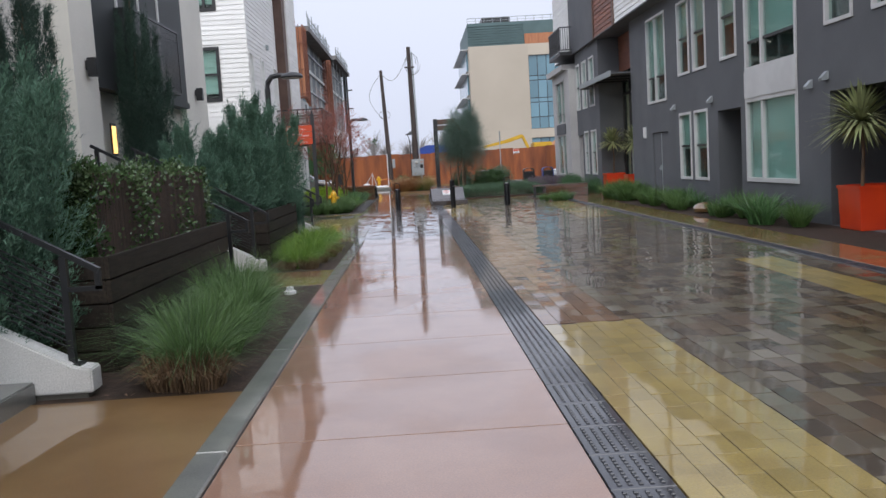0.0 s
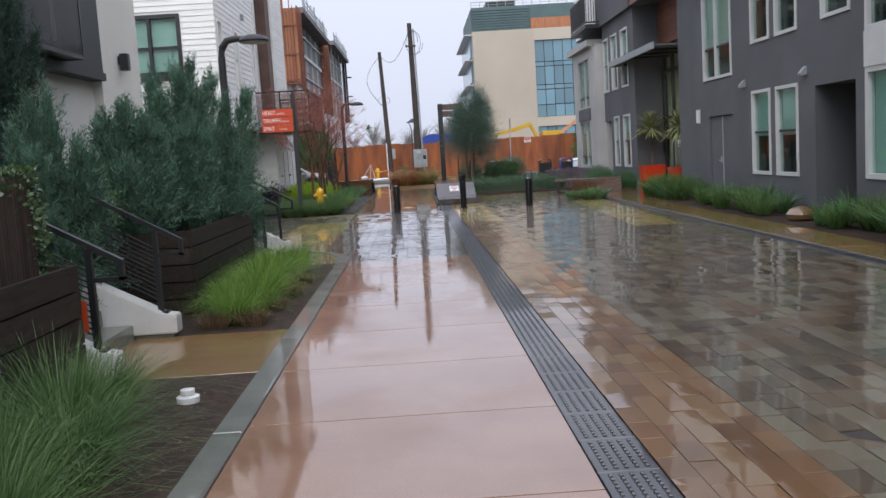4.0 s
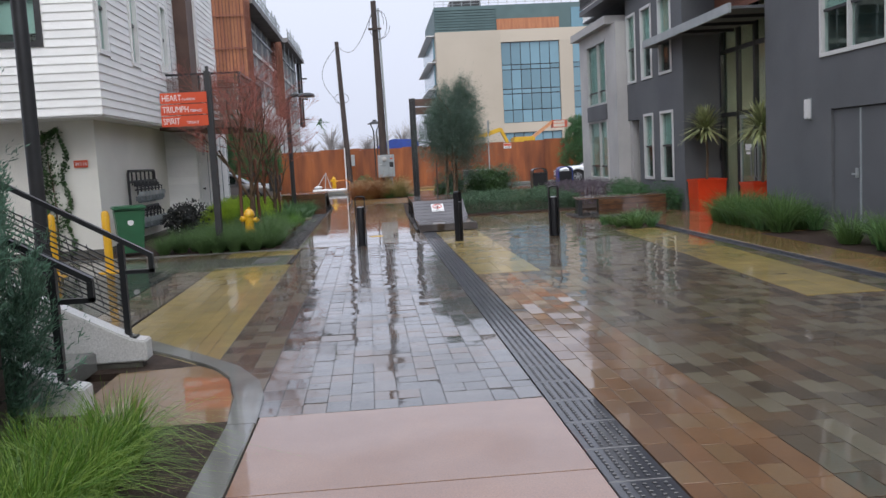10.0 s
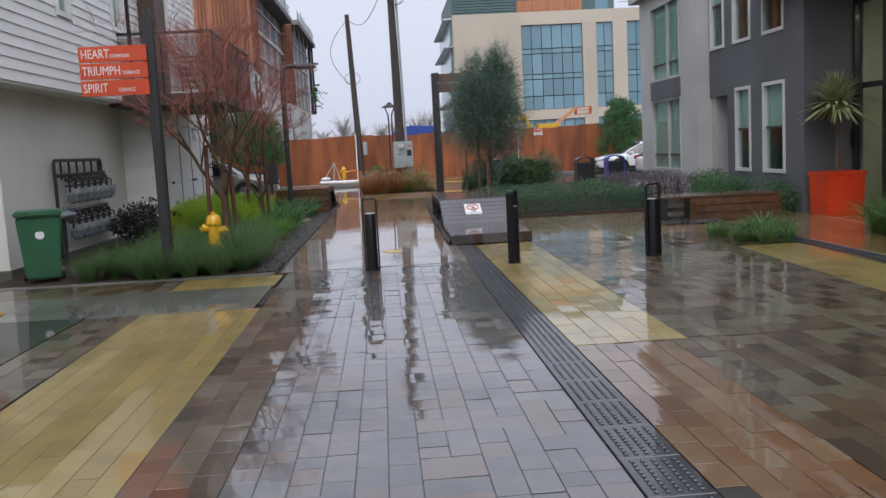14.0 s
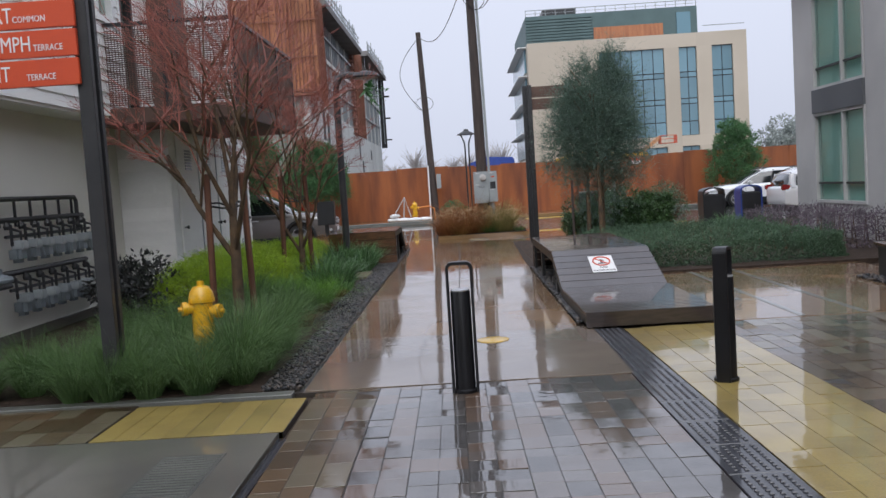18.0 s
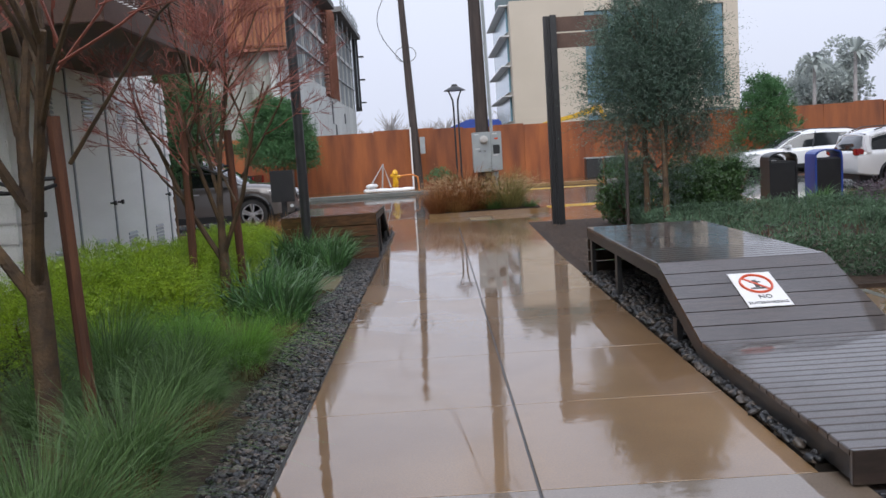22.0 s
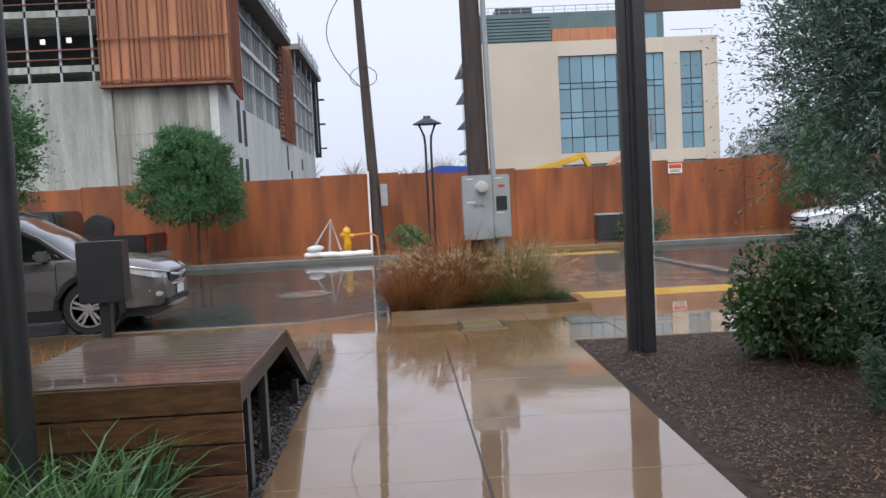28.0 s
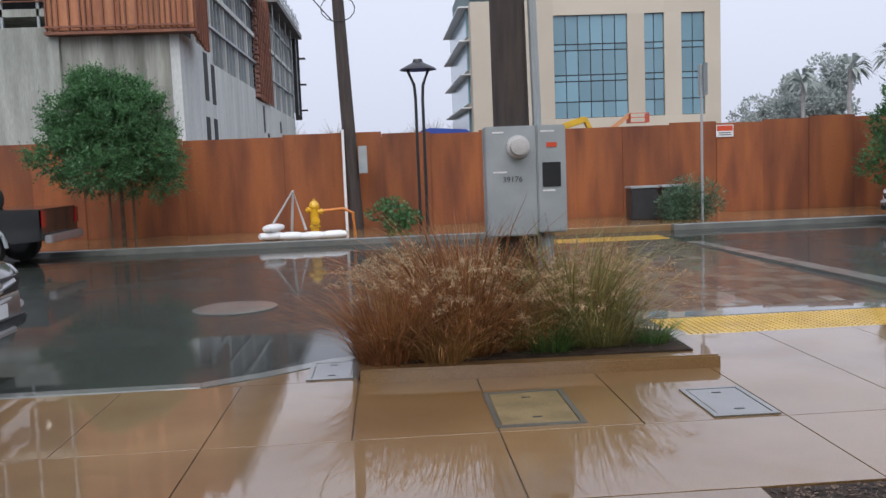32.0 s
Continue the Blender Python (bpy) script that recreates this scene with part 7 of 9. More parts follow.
def leafy_tree(at, trunks, crown, radii, n, size, material, seed, label, group="", slim=0.3, lump=16, stakes=False, name="tree", shoot=(0.25, 0.55), rise=0.5, taper=0.9, layers=False):
    t = thing(name, at, label, "tree", group)
    q = random.Random(seed)
    c = Vector(crown)
    for bx, by, tx, ty in trunks:
        part("trunk", Geo().tube([(bx, by, 0), (bx * 0.8 + tx * 0.2, by * 0.8 + ty * 0.2, c.z * 0.45), (tx, ty, c.z)], [0.052, 0.04, 0.02], 8), M_MOSSBARK, t, smooth=True)
    g = Geo()
    for i in range(26):
        a, z = q.uniform(0, 6.283), c.z - radii[2] * q.uniform(-0.3, 0.8)
        g.tube([(c.x * 0.6, c.y * 0.6, z - 0.2), (c.x + radii[0] * 0.75 * math.cos(a), c.y + radii[1] * 0.75 * math.sin(a), z + 0.45)], [0.018, 0.005], 5)
    tagged(part("branch", g, M_BARK, t), kind="stuff")
    p, o = lumps(n, seed, crown, radii, lump=lump)
    up = np.clip((p[:, 2] - crown[2]) / radii[2], -0.4, 1.0)
    p[:, :2] = np.array(crown[:2]) + (p[:, :2] - np.array(crown[:2])) * (1.08 - 0.5 * taper * (up + 0.3))[:, None]
    if layers:
        r_ = np.random.RandomState(seed)
        u = (np.arange(18) + 0.5) / 18
        a = 2.4 * np.arange(18)
        R = radii[0] * (1.03 - u) ** 0.5 * np.minimum(1, 0.7 + 1.5 * u) * r_.uniform(0.62, 0.95, 18)
        pc = np.stack([c.x + R * np.cos(a), c.y + R * np.sin(a), c.z + radii[2] * (2 * u - 1) * 0.86], 1)
        j = r_.randint(0, 18, n)
        o = r_.normal(0, 1, (n, 3))
        o /= np.linalg.norm(o, axis=1)[:, None]
        pr = radii[0] * (0.5 - 0.18 * u)
        p = pc[j] + o * (r_.uniform(0.1, 1, n) ** 0.45 * pr[j])[:, None] * np.array([1, 1, 0.58])
    k = 13
    m = n // k
    w = o[:m] + np.random.RandomState(seed).normal(0, 0.3, (m, 3)) + np.array([0, 0, rise])
    w /= np.linalg.norm(w, axis=1)[:, None]
    L = shoot[0] + (shoot[1] - shoot[0]) * np.random.RandomState(seed + 1).uniform(0, 1, m) ** 2
    v, f = plumes(p[:m], w, L, k, size, -0.12, seed + 2, slim, 0.6)
    ob = new("crown", from_arrays("crown", v, f, material))
    ob.parent = t
    if stakes:
        for s in (-1, 1):
            part("stake", Geo().tube([(0.25 * s, 0, 0), (0.25 * s, 0, 1.6)], 0.03, 7), M_BARK, t)
    return t


leafy_tree((2.1, 42.55, 0), ((0.1, -0.3, 0.15, 0.3), (-0.1, 0.1, 0.0, 0.5), (0.2, 0.2, 0.4, 0.5)), (0.18, 0.5, 2.85), (0.98, 0.95, 2.05), 170000, 0.056, M_OLIVE, 61, "grey-green olive tree with several stems and stakes", slim=0.24, lump=24, name="olive_tree", shoot=(0.15, 0.8), taper=0.7)
os_ = thing("tree_stake", (1.62, 42.3, 0), "thin dark timber stake beside the olive tree", "stake")
part("stake", Geo().tube([(0, 0, 0), (0.02, 0.02, 1.5)], 0.025, 8), M_POLE, os_, smooth=True)
leafy_tree((-6.85, 62.1, 0.1), ((0, 0, 0.05, 0),), (-0.1, 0.0, 2.45), (1.45, 1.35, 1.25), 90000, 0.08, M_TREELEAF, 62, "uneven green street tree with stakes at the fence", "street trees", 0.4, 15, True, "street_tree", (0.15, 0.42), 0.5, 1.35, True)
leafy_tree((-7.2, 48.6, 0), ((0, 0, 0.05, 0),), (0, 0, 2.85), (1.35, 1.25, 1.25), 52000, 0.09, M_TREELEAF, 63, "green street tree with stakes at the sidewalk", "street trees", 0.4, 16, True, "street_tree")
leafy_tree((11.4, 62.6, 0.1), ((0, 0, 0.05, 0),), (0, 0, 2.05), (1.2, 1.1, 1.45), 40000, 0.09, M_TREELEAF, 64, "green street tree in front of the fence", "street trees", 0.35, 16, False, "street_tree", (0.15, 0.4), 0.7, 1.0, True)
shrub("shrub", (5.85, 62.45, 0.1), "loose grey-green wispy shrub at the fence", "shrub", (0.85, 0.45, 0.62), 5200, 0.11, M_SAGE, 65, "shrubs at the fence", 0.16, lump=22)
shrub("shrub", (-0.9, 62.9, 0.1), "loose green shrub at the fence", "shrub", (0.8, 0.4, 0.45), 1500, 0.09, M_TREELEAF, 66, "shrubs at the fence")

# ---- island with the pole ----
setting("island_kerb", Geo().prism([(-1.4, 49.3), (1.32, 49.2), (1.36, 50.2), (-0.2, 51.9), (-1.0, 51.7), (-1.45, 50.4)], "z", -0.1, 0.1), M_TANSLAB, "low tan concrete kerb round the island bed", "kerb", bevel=0.015)
setting("island_soil", Geo().prism([(-1.25, 49.44), (1.16, 49.36), (1.18, 50.12), (-0.25, 51.72), (-0.92, 51.55), (-1.29, 50.4)], "z", 0.0, 0.115), M_SOIL, "dark wet soil of the island bed", "mulch")
WILD = [blade_mesh("wild_tuft", m_, 1500, 0.3, 1.35, 0.011, 0.95, s, 0.9, 0.6) for s, m_ in ((18, M_STRAWRED), (19, M_STRAW), (20, M_STRAWGREEN))]
for k, (x, y, s_) in enumerate(((-0.98, 49.75, 0.62), (-0.55, 49.75, 0.8), (-0.1, 49.8, 0.55), (0.5, 49.8, 0.7), (-0.5, 50.35, 1.15), (0.4, 50.2, 0.98), (-0.85, 50.7, 0.75), (-0.45, 51.2, 0.8), (-1.18, 49.62, 0.7), (-0.75, 49.55, 0.6))):
    tufts("grass", [WILD[(1, 0, 1, 2, 0, 2, 0, 1, 0, 1)[k]]], [(x, y)], "wild straw and russet grass clump round the pole", "island grasses", (s_ * 0.97, s_ * 1.03), 70 + k)
tufts("grass", GM, [(0.95, 49.7), (0.1, 49.62)], "green and straw grass round the pole", "island grasses", (0.6, 0.8), 72)
M_SEED = mat("straw_seed_head", (0.55, 0.4, 0.24), (0.44, 0.3, 0.17), 0.8, 3, 40, 0.05, piece=0.35, thin=0.3)


def seed_grass(at, n, h, seed, label):
    """Arching culms that end in pale feathery seed heads."""
    t = thing("seed_grass", at, label, "grass", "island grasses")
    q = np.random.RandomState(seed)
    a, L = q.uniform(0, 2 * np.pi, n), h * q.uniform(0.6, 1.1, n)
    lean = q.uniform(0.15, 0.75, n)
    w = np.stack([np.cos(a) * lean, np.sin(a) * lean, np.ones(n)], 1)
    w /= np.linalg.norm(w, axis=1)[:, None]
    b = np.stack([0.1 * np.cos(a), 0.1 * np.sin(a), np.zeros(n)], 1)
    bend = -0.28
    g = Geo()
    for i in range(n):
        pts = [Vector(b[i] + w[i] * L[i] * s + np.array([0, 0, bend * L[i] * s * s])) for s in (0, 0.35, 0.7, 0.9)]
        g.tube(pts, [0.0028, 0.0024, 0.002, 0.0015], 3)
    tagged(part("culm", g, M_STRAW, t), kind="stuff")
    e = b + w * (L * 0.82)[:, None] + np.array([0, 0, 1]) * (bend * L * 0.82 ** 2)[:, None]
    d = w + np.array([0, 0, 1]) * (2 * bend * 0.82)
    d /= np.linalg.norm(d, axis=1)[:, None]
    v, f = plumes(e, d, np.full(n, 0.22), 34, 0.05, -0.5, seed, 0.14, 0.55)
    ob = new("seed_head", from_arrays("seed_head", v, f, M_SEED))
    ob.parent = t
    tagged(ob, kind="stuff")


for i, (x, y, n_, h_) in enumerate(((-0.95, 49.75, 40, 1.05), (-0.55, 49.8, 46, 1.15), (-0.15, 49.75, 40, 1.0), (0.3, 49.8, 44, 1.1), (0.7, 49.75, 36, 0.95), (-0.6, 50.6, 40, 1.15), (0.35, 50.3, 40, 1.1), (-0.9, 51.0, 30, 1.0))):
    seed_grass((x, y, 0.11), n_, h_, 300 + i, "straw grass with pale seed heads round the pole")


def access(name, x0, x1, y0, y1, m, label):
    t = thing(name, ((x0 + x1) / 2, (y0 + y1) / 2, 0.0), label, "utility cover")
    a, b = (x1 - x0) / 2, (y1 - y0) / 2
    part("cover", Geo().cbox(-a + 0.04, a - 0.04, -b + 0.04, b - 0.04, -0.02, 0.008, 0.004), m, t)
    part("rim", Geo().box(-a, a, -b, -b + 0.035, -0.02, 0.01).box(-a, a, b - 0.035, b, -0.02, 0.01).box(-a, -a + 0.035, -b + 0.035, b - 0.035, -0.02, 0.01).box(a - 0.035, a, -b + 0.035, b - 0.035, -0.02, 0.01), M_GREYSLAB, t)
    for s in (-1, 1):
        part("lift_slot", Geo().box(-0.03, 0.03, s * b * 0.585 - 0.012, s * b * 0.585 + 0.012, 0.008, 0.01), M_BLACK, t)


access("access_cover", -0.54, 0.02, 48.02, 48.82, mat("mossy_concrete", (0.27, 0.2, 0.1), (0.2, 0.15, 0.075), 0.6, 5, 80, 0.3, wet=0.6), "yellowish mossy concrete utility cover")
access("access_cover", 0.8, 1.22, 47.98, 48.64, M_GREYSLAB, "grey concrete utility cover")
access("access_cover", -1.82, -1.44, 49.46, 50.06, M_GREYSLAB, "small pale grey utility lid at the kerb")
man = thing("manhole_cover", (-3.0, 53.3, -0.01), "round iron manhole cover in the wet street", "manhole")
part("cover", Geo().lathe([(0.5, 0), (0.5, 0.012), (0.4, 0.016), (0, 0.016)], 28), M_KERB, man, smooth=True)
disc = thing("survey_disc", (-0.45, 32.71, 0.0), "round yellow plastic cover in the walkway", "cover")
part("cover", Geo().lathe([(0.16, -0.01), (0.16, 0.006), (0.13, 0.012), (0, 0.014)], 24), M_TACT, disc, smooth=True)
vent = thing("irrigation_cap", (-1.75, 11.3, 0.02), "small white irrigation cap in the bed", "cap")
part("cap", Geo().lathe([(0.08, 0), (0.08, 0.04), (0.05, 0.05), (0.05, 0.09), (0, 0.1)], 14), M_WHITE, vent, smooth=True)

# ---- bins, meters, posts ----
gb = thing("green_wheelie_bin", (-5.42, 31.4, 0), "green plastic wheeled bin with lid beside the stucco wall", "bin", turn=20)
part("tub", Geo().add([(-0.22, -0.25, 0.08), (0.22, -0.25, 0.08), (0.22, 0.25, 0.08), (-0.22, 0.25, 0.08), (-0.29, -0.34, 0.95), (0.29, -0.34, 0.95), (0.29, 0.34, 0.95), (-0.29, 0.34, 0.95)],
                      [(0, 3, 2, 1), (4, 5, 6, 7), (0, 1, 5, 4), (1, 2, 6, 5), (2, 3, 7, 6), (3, 0, 4, 7)]), mat("green_plastic", (0.03, 0.13, 0.06), (0.025, 0.11, 0.05), 0.4, 3, 90, 0.05), gb, bevel=0.02)
part("lid", Geo().box(-0.32, 0.32, -0.38, 0.36, 0.955, 1.03), bpy.data.materials["green_plastic"], gb, bevel=0.025)
for s in (-1, 1):
    part("wheel", Geo().lathe([(0.1, -0.025), (0.1, 0.025)], 14, (0.25 * s, 0.26, 0.1), Matrix.Rotation(radians(90), 4, "Y")), M_BLACK, gb)
part("emblem", Geo().lathe([(0.06, 0), (0.06, 0.004)], 14, (0, -0.315, 0.7), Matrix.Rotation(radians(90), 4, "X")), M_WHITE, gb, "white recycling emblem")


def litter_bin(at, m, label):
    b = thing("litter_bin", at, label, "bin", "litter bins")
    part("body", Geo().cbox(-0.26, 0.26, -0.25, 0.25, 0.03, 0.84, 0.015), M_BLACK, b)
    for x in (-0.3, 0.262):
        part("side_panel", Geo().cbox(x, x + 0.038, -0.27, 0.27, 0.0, 0.9, 0.01), m, b)
    arch = [(0.3 * math.cos(a), 0.88 + 0.17 * math.sin(a) ** 0.6) for a in [math.pi * k / 12 for k in range(13)]]
    part("hood", Geo().prism(arch + [(x * 0.88, z - 0.03) for x, z in arch[::-1]], "y", -0.26, 0.26), m, b)
    # dark plate on the body for the shade in the bin mouth
    part("opening", Geo().box(-0.24, 0.24, -0.22, 0.22, 0.842, 0.86), M_INNERSHADE, b)


M_BLUEBIN = mat("blue_steel", (0.02, 0.06, 0.30), (0.02, 0.05, 0.25), 0.4, 3, 90, 0.05, coat=0.3)
litter_bin((6.15, 48.1, 0), M_BLACK, "black steel litter bin on the sidewalk")
litter_bin((7.25, 48.4, 0), M_BLUEBIN, "dark litter bin with blue sides on the sidewalk")
mt = thing("gas_meter_bank", (-6.1, 34.95, 0), "bank of grey gas meters and pipes on the stucco wall", "meters")
part("pipe_frame", Geo().tube([(0.1, -1.25, 0.1), (0.1, -1.25, 1.68), (0.1, -1.2, 1.73), (0.1, 1.05, 1.73), (0.1, 1.1, 1.68), (0.1, 1.1, 1.3)], 0.03, 8), M_DARKFRAME, mt, smooth=True)
for r in range(2):
    z = 0.36 + 0.62 * r
    part("manifold", Geo().tube([(0.1, -1.25, z + 0.5), (0.1, 1.25, z + 0.5)], 0.035, 8), M_DARKFRAME, mt, smooth=True)
    part("manifold", Geo().tube([(0.16, -0.95, z + 0.31), (0.16, 1.3, z + 0.31)], 0.02, 8), M_DARKFRAME, mt, smooth=True)
    for c in range(7):
        y = -0.78 + 0.33 * c
        me_ = part("meter", Geo().box(0.12, 0.28, y - 0.1, y + 0.1, z, z + 0.2), M_METER, mt, bevel=0.045)
        part("meter_index", Geo().box(0.16, 0.31, y - 0.07, y + 0.07, z + 0.15, z + 0.26), M_GREYBOX, me_, "pale meter dial cover", bevel=0.015)
        part("pipe", Geo().tube([(0.18, y - 0.07, z + 0.2), (0.18, y - 0.07, z + 0.44), (0.1, y - 0.07, z + 0.5)], 0.02, 6).tube([(0.22, y + 0.07, z + 0.2), (0.22, y + 0.07, z + 0.36), (0.1, y + 0.07, z + 0.4)], 0.018, 6), M_DARKFRAME, mt, smooth=True)
        part("valve", Geo().lathe([(0.035, -0.04), (0.045, 0), (0.035, 0.04)], 8, (0.14, y - 0.07, z + 0.43)), M_DARKFRAME, mt)
for k in range(6):
    part("riser", Geo().tube([(0.1, -0.95 + 0.38 * k, 1.4), (0.1, -0.95 + 0.38 * k, 1.73)], 0.02, 6), M_DARKFRAME, mt, smooth=True)
part("service_pipe", Geo().tube([(0.3, -1.6, 0), (0.3, -1.6, 0.85), (0.3, -1.7, 0.9), (0.3, -2.2, 0.9)], 0.035, 8).tube([(0.3, -1.6, 0.75), (0.3, -1.2, 0.75), (0.12, -1.1, 0.85)], 0.03, 8), M_DARKFRAME, mt, smooth=True)
for y in (-1.85, -1.45):
    part("regulator", Geo().lathe([(0.05, 0), (0.15, 0.03), (0.16, 0.06), (0.14, 0.09), (0.05, 0.12), (0.05, 0.18), (0, 0.19)], 14, (0.3, y, 0.78)), M_METER, mt, smooth=True)
yb = thing("yellow_guard_post", (-5.03, 28.6, 0), "yellow steel guard post at the driveway", "bollard")
part("tube", Geo().lathe([(0.07, 0), (0.07, 1.0), (0.05, 1.05), (0, 1.07)], 16), M_HYDRANT, yb, smooth=True)
part("base_plate", Geo().box(-0.16, 0.16, -0.16, 0.16, 0, 0.02), M_HYDRANT, yb)
copy_thing(yb, pose(-5.85, 28.35, 0))
flag = thing("marker_flag", (-2.74, 12.086, 0.42), "small red marker tag on the stair rail", "tag")
part("tag", Geo().box(-0.045, 0.045, -0.008, 0.008, 0, 0.25), M_SIGNRED, flag, bevel=0.005)
lb = thing("flood_light", (-5.6, 37.9, 2.45), "small white box light on the boarded wall", "lamp")
part("housing", Geo().box(-0.2, 0.02, -0.14, 0, 0, 0.16), M_WHITE, lb, bevel=0.015)
pb = thing("post_box_cabinet", (-4.15, 46.3, 0), "dark green-grey utility cabinet on a post", "cabinet")
part("cabinet", Geo().box(-0.22, 0.22, -0.12, 0.12, 0.75, 1.35), M_DARKFRAME, pb, bevel=0.01)
part("stake", Geo().box(-0.05, 0.05, -0.05, 0.05, 0, 0.75), M_DARKFRAME, pb)

# ---- things at the fence ----
sb = thing("sandbags", (-3.2, 61.75, 0.1), "white sandbags with a propped frame beside the hydrant", "sandbags")
for i, (x, y, z, a) in enumerate(((-0.45, 0, 0.1, 20), (0.0, -0.1, 0.09, -10), (0.45, -0.1, 0.08, 5), (0.9, 0.0, 0.08, 12), (-0.4, 0.05, 0.27, 60))):
    bg = part("sandbag", Geo().lathe([(0.02, -0.28), (0.1, -0.24), (0.13, -0.1), (0.13, 0.1), (0.1, 0.24), (0.02, 0.28)], 10), M_WHITE, sb, smooth=True)
    bg.matrix_basis = pose(x, y, z, 0, 90, a) @ Matrix.Diagonal((0.7, 1.2, 1, 1))
part("prop_frame", Geo().tube([(-0.5, 0, 0.2), (0.05, 0.1, 1.05), (0.3, 0, 0.2)], 0.03, 6).tube([(0.05, 0.1, 1.05), (-0.05, 0.4, 0.1)], 0.03, 6), M_PALEWALL, sb)
hose = thing("hydrant_hose", (-2.2, 62.3, 0.1), "orange hose coupling from the hydrant", "hose")
part("hose_pipe", Geo().tube([(-0.4, 0, 0.57), (0.1, 0, 0.6), (0.3, 0, 0.5), (0.33, 0, 0.0)], 0.035, 8), mat("orange_hose", (0.6, 0.2, 0.03), (0.5, 0.15, 0.03), 0.5), hose, smooth=True)
fs = thing("fence_sign", (7.4, 64.38, 2.0), "small red and white notice on the fence", "sign")
part("plate", Geo().box(-0.22, 0.22, 0, 0.015, 0, 0.3), M_WHITE, fs)
part("red_band", Geo().box(-0.2, 0.2, -0.004, -0.001, 0.15, 0.28), M_SIGNRED, fs)
part("text_bars", Geo().box(-0.16, 0.16, -0.004, -0.001, 0.09, 0.11).box(-0.16, 0.16, -0.004, -0.001, 0.04, 0.06), M_BLACK, fs)
spt = thing("sign_post", (6.0, 62.2, 0.1), "thin grey street sign post", "post")
part("tube", Geo().tube([(0, 0, 0), (0, 0, 3.5)], 0.03, 8), M_GREYBOX, spt, smooth=True)
part("sign_blade", Geo().box(0.032, 0.04, -0.3, 0.3, 2.8, 3.5), M_GREYBOX, spt, bevel=0.003)
for i in range(2):
    bb = thing("crate", (4.9 + 0.75 * i, 63.2, 0.1), "dark mesh crate at the fence", "crate", "crates at the fence")
    part("panel", Geo().box(-0.32, 0.32, -0.25, 0.25, 0, 0.75), M_DARKFRAME, bb, bevel=0.03)
    part("rim", Geo().box(-0.34, 0.34, -0.27, 0.27, 0.75, 0.8), M_GREYBOX, bb, bevel=0.01)


# ---- cars ----
def car(at, turn, paint, kind, label):
    """A car along +x (nose at +x), lofted from stations; the flanks are cut open round the wheels."""
    c = thing(kind, at, label, "car", "parked cars", turn=turn)
    tall = kind == "suv"
    W = 0.91 if tall else 0.88
    rw, axle = (0.355, (-1.31, 1.31)) if tall else (0.325, (-1.28, 1.27))
    up = 0.0 if tall else -0.08
    # x, half width, sill, belt
    low = [(-2.26, 0.66, 0.5, 0.95), (-2.2, 0.82, 0.36, 1.03), (-1.9, 0.89, 0.3, 1.07), (-1.0, W, 0.27, 1.06), (0.5, W, 0.27, 1.03), (1.05, W, 0.28, 1.04), (1.5, 0.89, 0.29, 1.01), (1.9, 0.84, 0.3, 0.95), (2.12, 0.75, 0.31, 0.88), (2.24, 0.62, 0.34, 0.79), (2.29, 0.5, 0.4, 0.68)]
    top = [(-2.16, 0.6, 1.18), (-1.95, 0.63, 1.5), (-1.5, 0.66, 1.62), (-0.4, 0.67, 1.67), (0.15, 0.65, 1.62), (0.6, 0.66, 1.4), (1.0, 0.71, 1.14), (1.18, 0.76, 1.04)]

    def at_x(rows, x):
        for a, b in zip(rows[:-1], rows[1:]):
            if x <= b[0]:
                f = (x - a[0]) / (b[0] - a[0])
                f = f * f * (3 - 2 * f) * 0.35 + f * 0.65
                return [u + (v - u) * f for u, v in zip(a, b)]
        return list(rows[-1])

    def loft(rings):
        n = len(rings[0])
        fs = [(i * n + k, i * n + (k + 1) % n, (i + 1) * n + (k + 1) % n, (i + 1) * n + k) for i in range(len(rings) - 1) for k in range(n)]
        fs += [tuple(range(n))[::-1], tuple((len(rings) - 1) * n + k for k in range(n))]
        return Geo().add([p for r in rings for p in r], fs)

    def arch(x, base):
        z = base
        for a in axle:
            d = abs(x - a)
            if d < rw + 0.07:
                z = max(z, rw + math.sqrt((rw + 0.07) ** 2 - d * d))
        return z
    xs = [low[0][0] + (low[-1][0] - low[0][0]) * k / 92 for k in range(93)]
    rings = []
    for x in xs:
        _, w, sl, b = at_x(low, x)
        b += up
        s0 = min(arch(x, sl), b - 0.14)
        m = s0 + (b - s0) * 0.45
        prof = [(w * 0.9 if s0 == sl else w * 0.99, s0), (w * 0.985, s0 + 0.04), (w, m), (w * 0.995, b - 0.16), (w * 0.965, b - 0.06), (w * 0.88, b), (w * 0.45, b + 0.028)]
        rings.append([(x, y, z) for y, z in prof] + [(x, -y, z) for y, z in prof[::-1]])
    part("body", loft(rings), paint, c, smooth=True)
    part("underbody", Geo().box(-2.1, 2.1, -W + 0.22, W - 0.22, 0.2, 0.75), M_BLACK, c)

    def cab(x0, x1, n, grow=0.0, lo=None):
        out = []
        for k in range(n):
            x = x0 + (x1 - x0) * k / (n - 1)
            _, w, t = at_x(top, x)
            t += up
            s0 = 0.98 + up if lo is None else t - lo
            yb = W * 0.9
            mid = yb + (w - yb) * 0.55
            prof = [(yb + grow, s0), (mid + grow, (s0 + t) / 2), (w + grow, t - 0.07), (w * 0.88, t - 0.005 + grow), (w * 0.4, t + 0.015 + grow)]
            if lo is not None:
                prof[0], prof[1] = (w + grow + 0.012, s0), (w + grow + 0.006, (s0 + t - 0.07) / 2)
